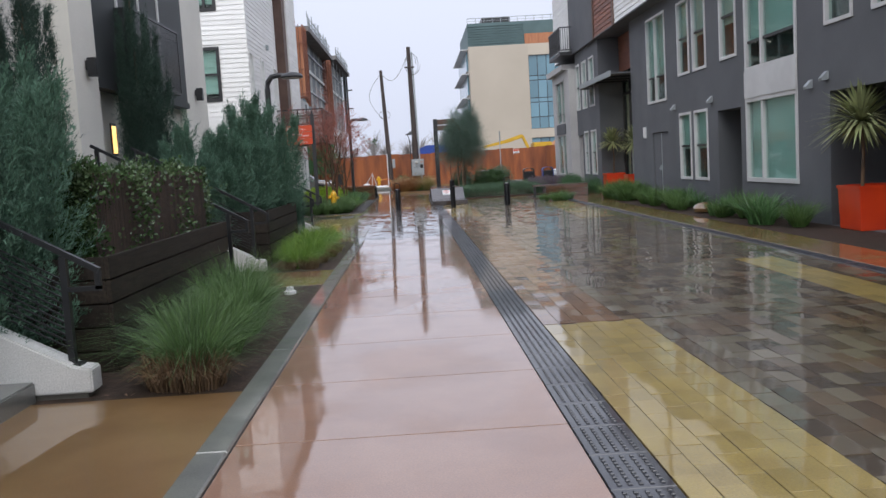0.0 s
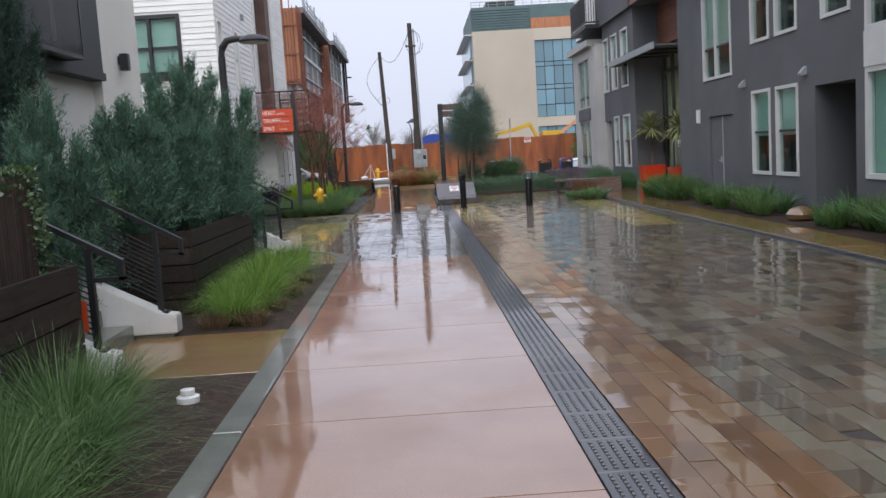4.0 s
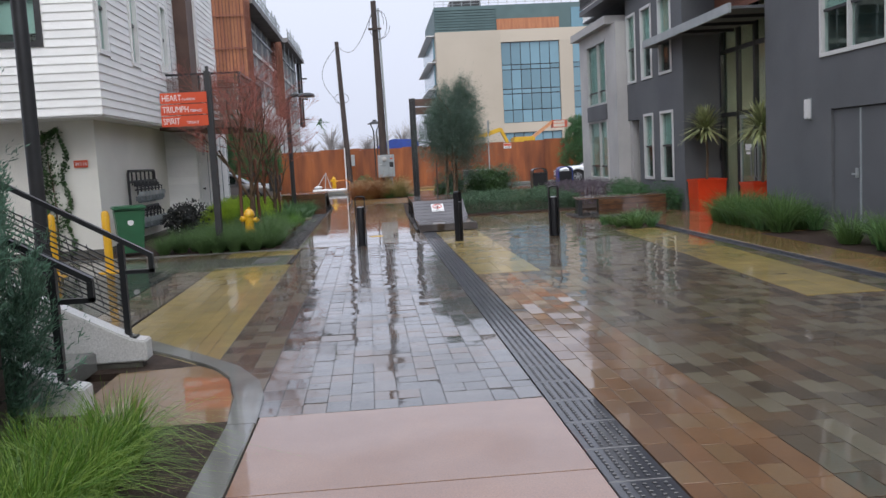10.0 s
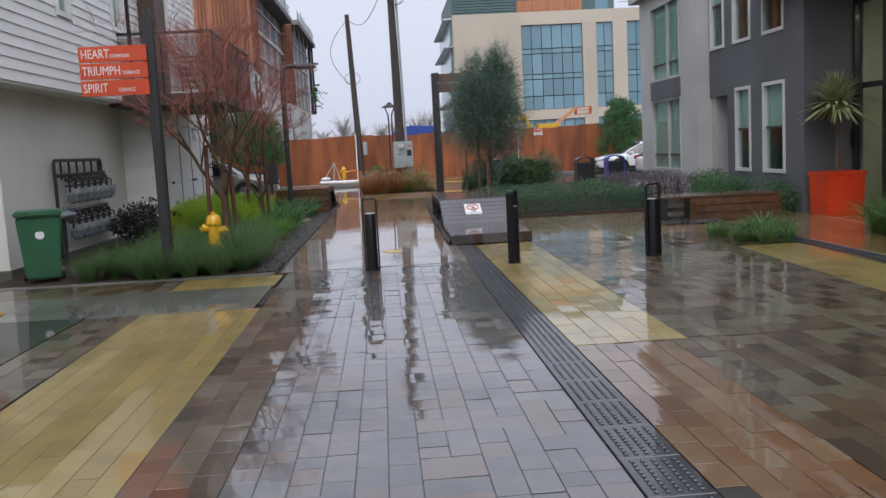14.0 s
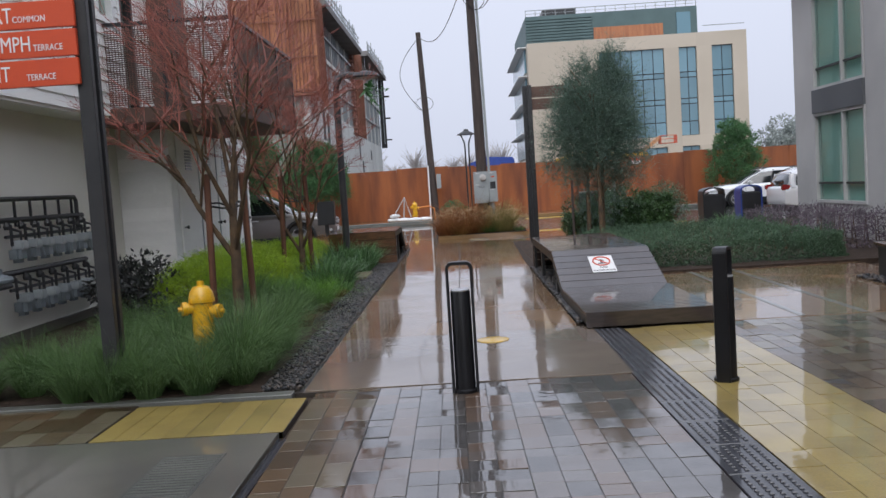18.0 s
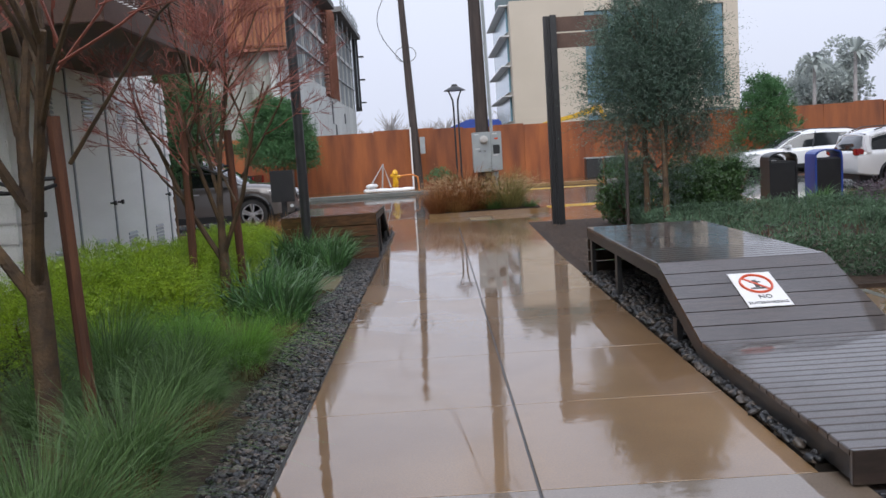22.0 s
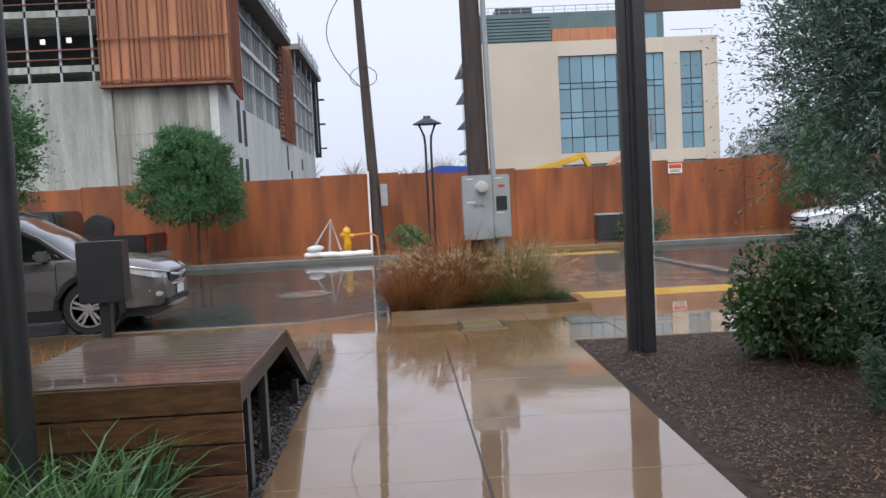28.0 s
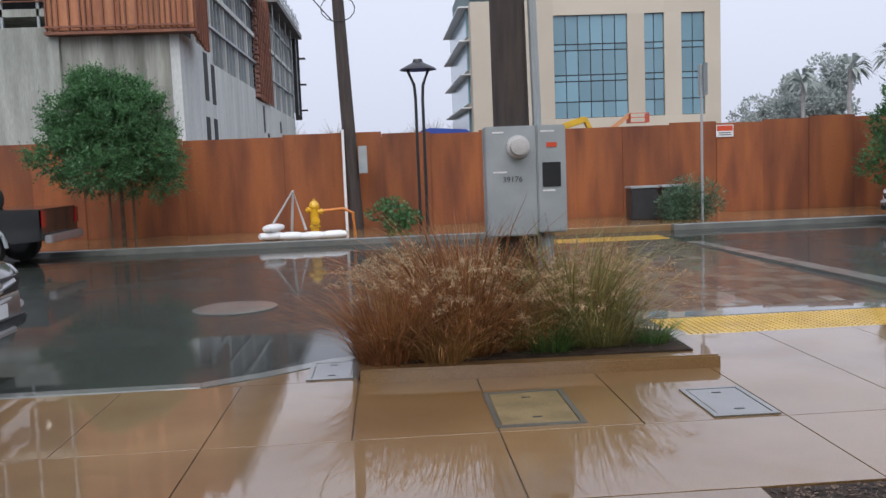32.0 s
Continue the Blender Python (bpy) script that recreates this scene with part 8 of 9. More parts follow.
            out.append([(x, y, z) for y, z in prof] + [(x, -y, z) for y, z in prof[::-1]])
        return loft(out)
    part("window_glass", cab(-2.14, 1.17, 34), M_CARGLASS, c, "dark tinted windows", smooth=True)
    part("roof", cab(-1.98, 0.2, 18, 0.012, 0.12), paint, c, smooth=True)

    def flank(x, f):
        _, w, t = at_x(top, x)
        t += up
        s0, yb = 0.98 + up, W * 0.9
        mid = yb + (w - yb) * 0.55
        z = s0 + (t - 0.07 - s0) * f
        zm = (s0 + t) / 2
        return (x, yb + (mid - yb) * (z - s0) / (zm - s0) if z < zm else mid + (w - mid) * (z - zm) / max(t - 0.07 - zm, 0.01), z)
    for s in (-1, 1):
        def tb(ps, r):
            return Geo().tube([(x, s * y, z) for x, y, z in ps], r, 6)
        part("pillar", tb([flank(1.15, 0.2), flank(1.0, 0.9), flank(0.6, 1.0), flank(0.12, 1.0)], 0.034), paint, c, smooth=True)
        part("pillar", tb([flank(-0.12, 0.0), flank(-0.2, 0.5), flank(-0.28, 1.0)], 0.034), M_BLACK, c, smooth=True)
        part("pillar", tb([flank(-1.2, 0.0), flank(-1.3, 0.5), flank(-1.42, 1.0)], 0.038), paint, c, smooth=True)
        part("pillar", tb([flank(-1.95, 0.0), flank(-1.95, 0.5), flank(-1.9, 1.0)], 0.1), paint, c, smooth=True)
        part("belt_trim", tb([flank(-1.95, 0.05), flank(-0.5, 0.03), flank(1.0, 0.05)], 0.012), M_ALLOY, c, smooth=True)
        mirror = part("mirror", Geo().box(-0.08, 0.1, 0, 0.2, 0, 0.14), paint, c, bevel=0.035)
        mirror.matrix_basis = pose(0.72, s * (W * 0.88 + (0.0 if s > 0 else 0.2)), 1.03 + up)
        part("mirror_arm", Geo().box(0.7, 0.76, min(s * W * 0.8, s * W * 0.93), max(s * W * 0.8, s * W * 0.93), 1.0 + up, 1.06 + up), M_BLACK, mirror).matrix_parent_inverse = mirror.matrix_basis.inverted()
        part("sill_cladding", Geo().box(-0.95, 0.95, s * 0.9 - 0.035, s * 0.9 + 0.012, 0.21, 0.36), M_BLACK, c, bevel=0.015)
        part("roof_rail", Geo().tube([(-1.7, s * 0.58, 1.6 + up), (-1.4, s * 0.6, 1.69 + up), (-0.1, s * 0.59, 1.71 + up), (0.15, s * 0.57, 1.63 + up)], 0.018, 6), M_BLACK, c)
        for xd in (0.9, -0.14, -1.02):
            part("door_seam", Geo().box(xd, xd + 0.01, s * (W - 0.004) - 0.006, s * (W - 0.004) + 0.006, 0.4, 0.96 + up), M_BLACK, c)
        for xd in (-0.08, -0.95):
            part("door_handle", Geo().box(xd - 0.0, xd + 0.2, s * W - 0.012, s * W + 0.02, 0.86 + up, 0.895 + up), M_ALLOY, c, bevel=0.008)
        for x in axle:
            rot = Matrix.Rotation(radians(90), 4, "X")
            ar = [(x + (rw + 0.085) * math.cos(a), s * (W - 0.012), rw + (rw + 0.085) * math.sin(a)) for a in [-0.16 + (math.pi + 0.32) * k / 16 for k in range(17)]]
            part("wheel_arch", Geo().tube(ar, 0.045, 6), M_BLACK, c, smooth=True)
            part("wheel_well", Geo().lathe([(rw + 0.06, -0.15), (rw + 0.06, 0.1)], 22, (x, s * (W - 0.22), rw), rot), M_BLACK, c)
            wh = part("wheel", Geo().lathe([(rw * 0.64, -0.1), (rw * 0.95, -0.1), (rw, -0.07), (rw, 0.07), (rw * 0.95, 0.1), (rw * 0.68, 0.1), (rw * 0.64, 0.06)], 30, (x, s * (W - 0.1), rw), rot), M_TYRE, c, smooth=True)
            part("rim", Geo().lathe([(rw * 0.68, 0.085), (rw * 0.68, 0.1), (rw * 0.62, 0.1), (rw * 0.6, 0.03), (0, 0.03)], 26, (x, s * (W - 0.1), rw), Matrix.Rotation(radians(-90 * s), 4, "X")), M_DARKFRAME, wh)
            part("rim_edge", Geo().lathe([(rw * 0.7, 0.09), (rw * 0.7, 0.108), (rw * 0.645, 0.108), (rw * 0.635, 0.09)], 26, (x, s * (W - 0.1), rw), Matrix.Rotation(radians(-90 * s), 4, "X")), M_ALLOY, wh, smooth=True)
            sp_ = Geo()
            for k in range(5):
                for tw_ in (-0.17, 0.17):
                    a = 2 * math.pi * k / 5 + 0.3
                    sp_.beam((x + 0.05 * math.cos(a + tw_ * 2), s * (W - 0.012), rw + 0.05 * math.sin(a + tw_ * 2)), (x + rw * 0.66 * math.cos(a + tw_), s * (W + 0.002), rw + rw * 0.66 * math.sin(a + tw_)), 0.022, 0.036)
            part("spokes", sp_, M_ALLOY, wh, "silver alloy spokes")
            part("hub_cap", Geo().lathe([(0.06, 0.08), (0.055, 0.1), (0, 0.105)], 14, (x, s * (W - 0.1), rw), Matrix.Rotation(radians(-90 * s), 4, "X")), M_ALLOY, wh, smooth=True)
        # lamps wrap round the corners of the nose
        hz = 0.71 + up
        part("headlight", Geo().add([(2.262, s * 0.56, hz - 0.005), (2.14, s * 0.76, hz + 0.02), (1.9, s * 0.857, hz + 0.09), (1.7, s * 0.885, hz + 0.15), (1.9, s * 0.85, hz + 0.175), (2.12, s * 0.755, hz + 0.12), (2.25, s * 0.56, hz + 0.08), (2.29, s * 0.42, hz + 0.07), (2.3, s * 0.42, hz + 0.02)],
                                     [(0, 1, 5, 6), (1, 2, 4, 5), (2, 3, 4), (0, 6, 7, 8)]), M_LAMPGLASS, c, "clear swept-back headlight")
        part("lamp_brow", Geo().tube([(1.7, s * 0.892, hz + 0.155), (1.9, s * 0.86, hz + 0.182), (2.12, s * 0.765, hz + 0.128), (2.26, s * 0.56, hz + 0.085)], 0.012, 6), M_ALLOY, c, smooth=True)
        part("fog_lamp", Geo().box(2.06, 2.24, s * 0.61 - 0.1, s * 0.61 + 0.1, 0.46, 0.53), M_LAMPGLASS, c, bevel=0.015)
        part("fog_trim", Geo().tube([(2.08, s * 0.76, 0.55), (2.24, s * 0.56, 0.545)], 0.014, 6), M_ALLOY, c, smooth=True)
        part("taillight", Geo().box(-2.27, -2.05, s * 0.72 - 0.1, s * 0.72 + 0.1, 0.86, 1.12 + up), M_TAIL, c, bevel=0.03)
    part("grille", Geo().prism([(-0.46, 0.64 + up), (0.46, 0.64 + up), (0.52, 0.78 + up), (-0.52, 0.78 + up)], "x", 2.2, 2.3), M_BLACK, c, bevel=0.01)
    part("grille_bar", Geo().tube([(2.2, -0.56, 0.77 + up), (2.3, -0.36, 0.74 + up), (2.32, 0, 0.7 + up), (2.3, 0.36, 0.74 + up), (2.2, 0.56, 0.77 + up)], 0.026, 6), M_ALLOY, c, smooth=True)
    part("badge", Geo().box(2.31, 2.34, -0.07, 0.07, 0.66 + up, 0.76 + up), M_ALLOY, c, bevel=0.012)
    part("grille_lip", Geo().tube([(2.18, -0.54, 0.66 + up), (2.27, -0.4, 0.6 + up), (2.31, 0, 0.585 + up), (2.27, 0.4, 0.6 + up), (2.18, 0.54, 0.66 + up)], 0.016, 6), M_ALLOY, c, smooth=True)
    part("bumper", Geo().prism([(2.02, 0.27), (2.28, 0.32), (2.31, 0.42), (2.2, 0.44), (1.98, 0.33)], "y", -0.6, 0.6), M_BLACK, c, bevel=0.015)
    part("skid_plate", Geo().box(2.2, 2.315, -0.34, 0.34, 0.29, 0.34), M_ALLOY, c, bevel=0.01)
    part("licence_plate", Geo().box(2.31, 2.325, -0.16, 0.16, 0.45, 0.57), M_WHITE, c, bevel=0.003)
    part("wiper", Geo().tube([(1.1, -0.5, 1.07 + up), (0.98, 0.05, 1.19 + up)], 0.01, 5).tube([(1.1, 0.1, 1.08 + up), (0.98, 0.6, 1.17 + up)], 0.01, 5), M_BLACK, c)
    return c


M_SUV = mat("grey_car_paint", (0.15, 0.136, 0.128), (0.135, 0.122, 0.116), 0.3, 1, 60, 0.01, metal=0.35, coat=1.0)
M_WCAR = mat("white_car_paint", (0.72, 0.73, 0.74), (0.70, 0.71, 0.72), 0.25, 1, 60, 0.01, coat=0.9)
M_BLACKCAR = mat("black_car_paint", (0.012, 0.013, 0.014), (0.015, 0.016, 0.017), 0.25, 1, 60, 0.01, coat=0.9)
M_CARGLASS = mat("car_window_glass", (0.012, 0.015, 0.016), (0.014, 0.017, 0.018), 0.06, 1, 30, 0.0, coat=1.0, spec=0.7)
M_TYRE = mat("black_tyre", (0.02, 0.02, 0.02), (0.028, 0.028, 0.028), 0.7, 5, 60, 0.2)
M_LAMPGLASS = mat("clear_lamp_glass", (0.55, 0.57, 0.58), (0.4, 0.42, 0.43), 0.1, 8, 30, 0.05, coat=1.0)
M_TAIL = mat("red_lamp_glass", (0.3, 0.01, 0.01), (0.25, 0.01, 0.01), 0.2, 8, 30, 0.05, coat=1.0)
car((-6.78, 50.42, -0.012), 0, M_SUV, "suv", "grey compact sport utility car parked at the kerb")
car((11.6, 60.1, -0.012), 180, M_WCAR, "hatchback", "white hatchback car parked across the street").scale = (1, 1, 0.91)
car((11.3, 51.45, -0.012), 0, M_WCAR, "hatchback", "white hatchback with a dark rear window parked at the near kerb").scale = (1, 1, 0.91)

M_GREYDARK = mat("dark_alloy", (0.06, 0.06, 0.062), (0.045, 0.045, 0.047), 0.35, 3, 60, 0.05, metal=0.5)
tk = thing("pickup_truck", (-10.15, 60.1, -0.012), "black pickup truck parked at the far kerb", "car", "parked cars", turn=180)
part("bed", Geo().prism([(-2.7, 0.5), (-2.72, 1.08), (-0.7, 1.1), (-0.7, 0.45), (-1.2, 0.45), (-1.3, 0.8), (-1.9, 0.8), (-2.0, 0.45)], "y", -0.95, 0.95), M_BLACKCAR, tk, bevel=0.03)
part("cab", Geo().prism([(-0.68, 0.45), (-0.68, 1.15), (-0.55, 1.75), (0.85, 1.75), (1.35, 1.15), (2.6, 1.05), (2.7, 0.5), (2.3, 0.45), (2.2, 0.8), (1.6, 0.8), (1.5, 0.45)], "y", -0.93, 0.93), M_BLACKCAR, tk, bevel=0.05)
for s in (-1, 1):
    part("side_window", Geo().prism([(-0.5, 1.18), (-0.42, 1.65), (0.8, 1.65), (1.2, 1.18)], "y", s * 0.935 - 0.004, s * 0.935 + 0.004), M_CARGLASS, tk)
    part("taillight", Geo().box(-2.74, -2.68, s * 0.85 - 0.07, s * 0.85 + 0.07, 0.75, 1.05), M_TAIL, tk)
    for x in (-1.6, 1.9):
        w_ = part("wheel", Geo().lathe([(0.22, -0.12), (0.37, -0.11), (0.38, 0), (0.37, 0.11), (0.22, 0.12)], 20, (x, s * 0.85, 0.38), Matrix.Rotation(radians(90), 4, "X")), M_TYRE, tk, smooth=True)
        part("rim", Geo().lathe([(0.2, -0.125), (0.17, -0.1), (0.06, -0.115), (0.06, 0.115), (0.17, 0.1), (0.2, 0.125)], 16, (x, s * 0.85, 0.38), Matrix.Rotation(radians(90), 4, "X")), M_GREYDARK, w_)
part("spare_tyre", Geo().lathe([(0.2, -0.12), (0.36, -0.1), (0.36, 0.1), (0.2, 0.12)], 20, (-1.3, 0, 1.28), Matrix.Rotation(radians(80), 4, "X")), M_TYRE, tk, smooth=True)
for s in (-1, 1):
    for x in (-1.6, 1.9):
        part("wheel_arch", Geo().tube([(x + 0.47 * math.cos(a), s * 0.95, 0.4 + 0.47 * math.sin(a)) for a in [math.pi * k / 12 for k in range(13)]], 0.04, 6), M_GREYBOX, tk, smooth=True)
part("rear_bumper", Geo().box(-2.85, -2.71, -0.85, 0.85, 0.45, 0.6), M_ALLOY, tk, bevel=0.02)

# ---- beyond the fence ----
# distance haze is mixed into this leaf colour, pale and low in contrast
M_FARLEAF = mat("haze_pale_leaf", (0.44, 0.48, 0.46), (0.38, 0.42, 0.40), 0.9, 0.3, 4, 0.0, piece=0.1, spec=0.1, thin=0.4)


def far_tree(at, h, w, seed, leafy, label):
    t = thing("far_tree", at, label, "tree", "far trees")
    q = random.Random(seed)
    part("trunk", Geo().tube([(0, 0, 0), (0, 0, h * 0.6)], [0.3, 0.15], 6), M_HAZETWIG, t)
    if leafy:
        p, o = lumps(5000, seed, (0, 0, h * 0.62), (w, w, h * 0.42), lump=16)
        v, f = leaves(p, o, h * 0.045, seed, 0.7)
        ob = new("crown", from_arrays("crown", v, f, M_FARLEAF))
        ob.parent = t
    else:
        g = Geo()
        for i in range(90):
            a, z = q.uniform(0, 6.283), h * q.uniform(0.2, 0.6)
            r = w * q.uniform(0.3, 1)
            g.tube([(0, 0, z), (r * 0.5 * math.cos(a), r * 0.5 * math.sin(a), z + h * 0.2), (r * math.cos(a), r * math.sin(a), z + h * q.uniform(0.25, 0.42))], [0.1, 0.06, 0.02], 3)
        tagged(part("branch", g, M_HAZETWIG, t), kind="stuff")


qf = random.Random(77)
for i in range(16):
    far_tree((-32 + 4.2 * i + qf.uniform(-1, 1), 205 + qf.uniform(-10, 25), 0), qf.uniform(7.5, 11.5), 3.5, 100 + i, False, "bare grey tree far behind the fence")
for i in range(7):
    far_tree((47 + 7 * i, 150 + 6 * (i % 3), 0), 9 + 2.0 * (i % 3), 4.5, 130 + i, True, "hazy green tree far behind the fence")


def palm(at, h, seed):
    t = thing("palm_tree", at, "tall far palm with a feathery crown", "palm", "far palms")
    part("trunk", Geo().tube([(0, 0, 0), (0.1, 0, h)], [0.3, 0.22], 8), M_HAZETWIG, t)
    q = random.Random(seed)
    g = Geo()
    for i in range(46):
        a, e = q.uniform(0, 6.283), q.uniform(-0.3, 1.2)
        d = Vector((math.cos(a) * math.cos(e), math.sin(a) * math.cos(e), math.sin(e)))
        sv = d.cross(Vector((0, 0, 1))).normalized() * 0.3
        b = Vector((0.1, 0, h))
        m_, tip = b + d * 1.8, b + d * 3.0 + Vector((0, 0, -1.1))
        g.add([b, m_ + sv, tip, m_ - sv], [(0, 1, 2, 3)])
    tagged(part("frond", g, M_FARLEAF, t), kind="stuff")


for i, (x, y, h) in enumerate(((52, 140, 10.5), (56, 138, 11.5), (60, 141, 11), (64, 139, 12), (49, 145, 9.5))):
    palm((x, y, 0), h, 200 + i)
M_YELLOWMACH = mat("yellow_machine_paint", (0.62, 0.38, 0.02), (0.55, 0.32, 0.02), 0.5, 2, 40, 0.05)
ex = thing("excavator", (11.7, 101, 0), "yellow excavator behind the fence", "machine")
ex.scale = (1.5, 1.5, 1.33)
part("boom", Geo().prism([(-2.7, 2.42), (-0.9, 2.86), (0.35, 3.28), (0.55, 3.2), (0.5, 3.0), (-0.7, 2.6), (-2.6, 2.25)], "y", -0.2, 0.2), M_YELLOWMACH, ex, bevel=0.03)
part("arm", Geo().prism([(0.3, 3.2), (0.55, 3.16), (1.25, 1.5), (1.05, 1.45)], "y", -0.14, 0.14), M_YELLOWMACH, ex, bevel=0.02)
part("cab", Geo().box(1.2, 2.6, -0.9, 0.9, 1.2, 2.5), M_YELLOWMACH, ex, bevel=0.08)
part("track", Geo().box(0.8, 4.2, -1.2, 1.2, 0, 1.0), M_BLACK, ex, bevel=0.2)
lf = thing("boom_lift", (22.0, 130, 0), "orange boom lift behind the fence", "machine")
lf.scale = (1.4, 1.4, 1.4)
part("boom", Geo().beam((-1.8, 0, 2.0), (1.2, 0, 4.1), 0.3, 0.3), mat("pale_orange_paint", (0.6, 0.3, 0.15), (0.52, 0.25, 0.12), 0.5), lf)
part("basket", Geo().box(1.1, 2.5, -0.5, 0.5, 3.5, 3.55).box(1.1, 2.5, -0.5, -0.46, 4.15, 4.2).box(1.1, 1.15, -0.5, 0.5, 3.55, 4.15).box(2.45, 2.5, -0.5, 0.5, 3.55, 4.15).box(1.1, 2.5, -0.5, -0.46, 3.85, 3.9), M_SIGNRED, lf)
part("chassis", Geo().box(-3, 0, -1, 1, 0, 2.3), M_GREYBOX, lf, bevel=0.1)
tp = thing("blue_tarpaulin", (1.8, 90, 0), "bright blue tarpaulin on a load behind the fence", "tarpaulin")
part("sheet", Geo().prism([(-2.0, 0), (-1.9, 3.0), (-0.6, 3.5), (1.6, 3.35), (1.9, 0)], "y", -1, 1), M_BLUEBIN, tp, bevel=0.1)

plq = thing("house_number", (-6.42, 31.88, 1.85), "small orange house number plate on the stucco", "sign")
part("plate", Geo().box(-0.14, 0.14, -0.02, 0.0, 0, 0.15), M_SIGNRED, plq, bevel=0.003)
words("lettering", "39116", 0.1, (-0.12, -0.023, 0.04), plq, M_WHITE)
vine = thing("wall_vine", (-7.0, 31.88, 0), "dark green climbing vine on the stucco corner", "vine")
p_, o_ = box_points(2600, 88, -0.3, 0.18, -0.12, 0.0, 0.05, 2.6, 0.06)
v_, f_ = leaves(p_, o_, 0.07, 89, 0.7)
ob = new("foliage", from_arrays("foliage", v_, f_, M_BUSH))
ob.parent = vine
part("stem", Geo().tube([(0.0, -0.05, 0), (0.02, -0.05, 1.2), (-0.1, -0.05, 2.5)], [0.02, 0.015, 0.008], 6), M_BARK, vine)

# ---- pavers, pebbles: many small pieces ----
def paver_field(parent_name, label, regions, course, lengths, material, seed, near, gap=0.005, cap=290, at=None, jig=0.003, ashlar=False, tilt=0.0036, cross=False):
    """Courses along y of blocks in the regions (x0, x1, y0, y1). The near ones are objects, the rest one mesh; each lies a little tilted."""
    q = random.Random(seed)
    base = Geo()
    for x0, x1, y0, y1 in regions:
        base.box(x0, x1, y0, y1, -0.2, -0.0065)
    root = setting(parent_name, base, M_JOINT, label, "paving")
    if at is not None:
        root.matrix_basis = at
    shapes = {}
    rest = Geo()
    count = 0
    for x0, x1, y0, y1 in regions:
        nc = max(1, round((x1 - x0) / course))
        cw = (x1 - x0) / nc
        cells = []
        if cross:
            # rows across the walk, every row broken differently
            y, row = y0, 0
            while y < y1 - 0.03:
                d = min(q.choice((0.115, 0.115, 0.16)), y1 - y)
                x = x0 - q.uniform(0, 0.2)
                while x < x1 - 0.02:
                    W = q.choice((0.16, 0.2, 0.24))
                    a, b = max(x, x0), min(x + W, x1)
                    if b - a > 0.03:
                        cells.append((a, b - a, y, y + d))
                    x += W
                y += d
        elif ashlar:
            # strips two courses wide, some blocks as wide as the strip
            for c in range(0, nc, 2):
                n2 = min(2, nc - c)
                y = y0
                while y < y1 - 0.03:
                    S = q.choice((0.17, 0.22, 0.22, 0.3, 0.42))
                    if n2 == 2 and q.random() < 0.1:
                        cells.append((x0 + cw * c, 2 * cw, y, min(y + min(S, 0.3), y1)))
                        S = min(S, 0.3)
                    else:
                        for k in range(n2):
                            cut = [0, S] if S < 0.35 else [0, S * q.choice((0.4, 0.5, 0.62)), S]
                            for a, b in zip(cut[:-1], cut[1:]):
                                cells.append((x0 + cw * (c + k), cw, y + a, min(y + b, y1)))
                    y += S
        else:
            for c in range(nc):
                y = y0 - q.uniform(0, lengths[-1]) if y1 - y0 > 1 else y0
                while y < y1 - 0.03:
                    L = lengths[q.randrange(len(lengths))]
                    cells.append((x0 + cw * c, cw, max(y, y0), min(y + L, y1)))
                    y += L
        for x, w, a, b in cells:
            L = round(b - a, 4)
            if L < 0.05:
                continue
            z = q.uniform(-jig, 0)
            tx, ty = q.gauss(0, tilt) * min(1, 0.3 / L), q.gauss(0, tilt)
            if near(x, a) and count < cap and L > 0.1:
                key = (L, round(w, 4))
                if key not in shapes:
                    shapes[key] = Geo().cbox(0, w - gap, 0, L - gap, -0.06, 0.0, 0.001).mesh("paver", material)
                ob = new("paver", shapes[key])
                ob.parent = root
                ob.location = (x, a, z)
                ob.rotation_euler = (tx, ty, 0)
                count += 1
            else:
                n0 = len(rest.v)
                rest.cbox(x, x + w - gap, a, b - gap, -0.06, z, 0.001)
                for k in range(n0, len(rest.v)):
                    vx, vy, vz = rest.v[k]
                    rest.v[k] = (vx, vy, vz + (vy - a) * tx - (vx - x) * ty)
    if rest.v:
        me = bpy.data.meshes.new("paver_rest")
        me.from_pydata(rest.v, [], rest.f)
        me.materials.append(material)
        ob = new("paver_rest", me)
        ob.parent = root
        tagged(ob, kind="stuff")
    return root


ASKEW_L, ASKEW_R = pose(0.862, 0, 0, 0, 0, 0.527), pose(1.197, 0, 0, 0, 0, 0.527)
paver_field("paving_grey", "wet grey rectangular pavers in courses along the path", [(-1.98, -0.005, 19.12, 30.9)], 0.165, (0.17, 0.22, 0.3), M_PAVGREY, 1, lambda x, y: 19 < y < 27, at=ASKEW_L, ashlar=True, tilt=0.007)
paver_field("paving_brown_left", "wet russet pavers between grey and yellow paving", [(-2.495, -1.985, 19.12, 30.9)], 0.17, (0.2, 0.26, 0.34), M_PAVBROWN, 11, lambda x, y: y > 20.5, at=ASKEW_L, tilt=0.007)
paver_field("paving_left", "wet brown pavers beside the yellow strip", [(-3.75, -3.165, 21.9, 28.2), (-8.0, -3.3, 29.8, 30.78)], 0.2, (0.22, 0.3, 0.4), M_PAVBROWN, 2, lambda x, y: x > -4)
paver_field("paving_yellow_left", "wet yellow pavers in long courses by the driveway", [(-3.77, -2.5, 20.9, 28.18)], 0.158, (0.6, 0.9, 1.2), M_YELLOW, 3, lambda x, y: True, at=ASKEW_L)
paver_field("paving_yellow_bed", "wet yellow pavers at the planting bed", [(-3.28, -1.96, 29.8, 30.72)], 0.165, (0.92,), M_YELLOW, 12, lambda x, y: False)
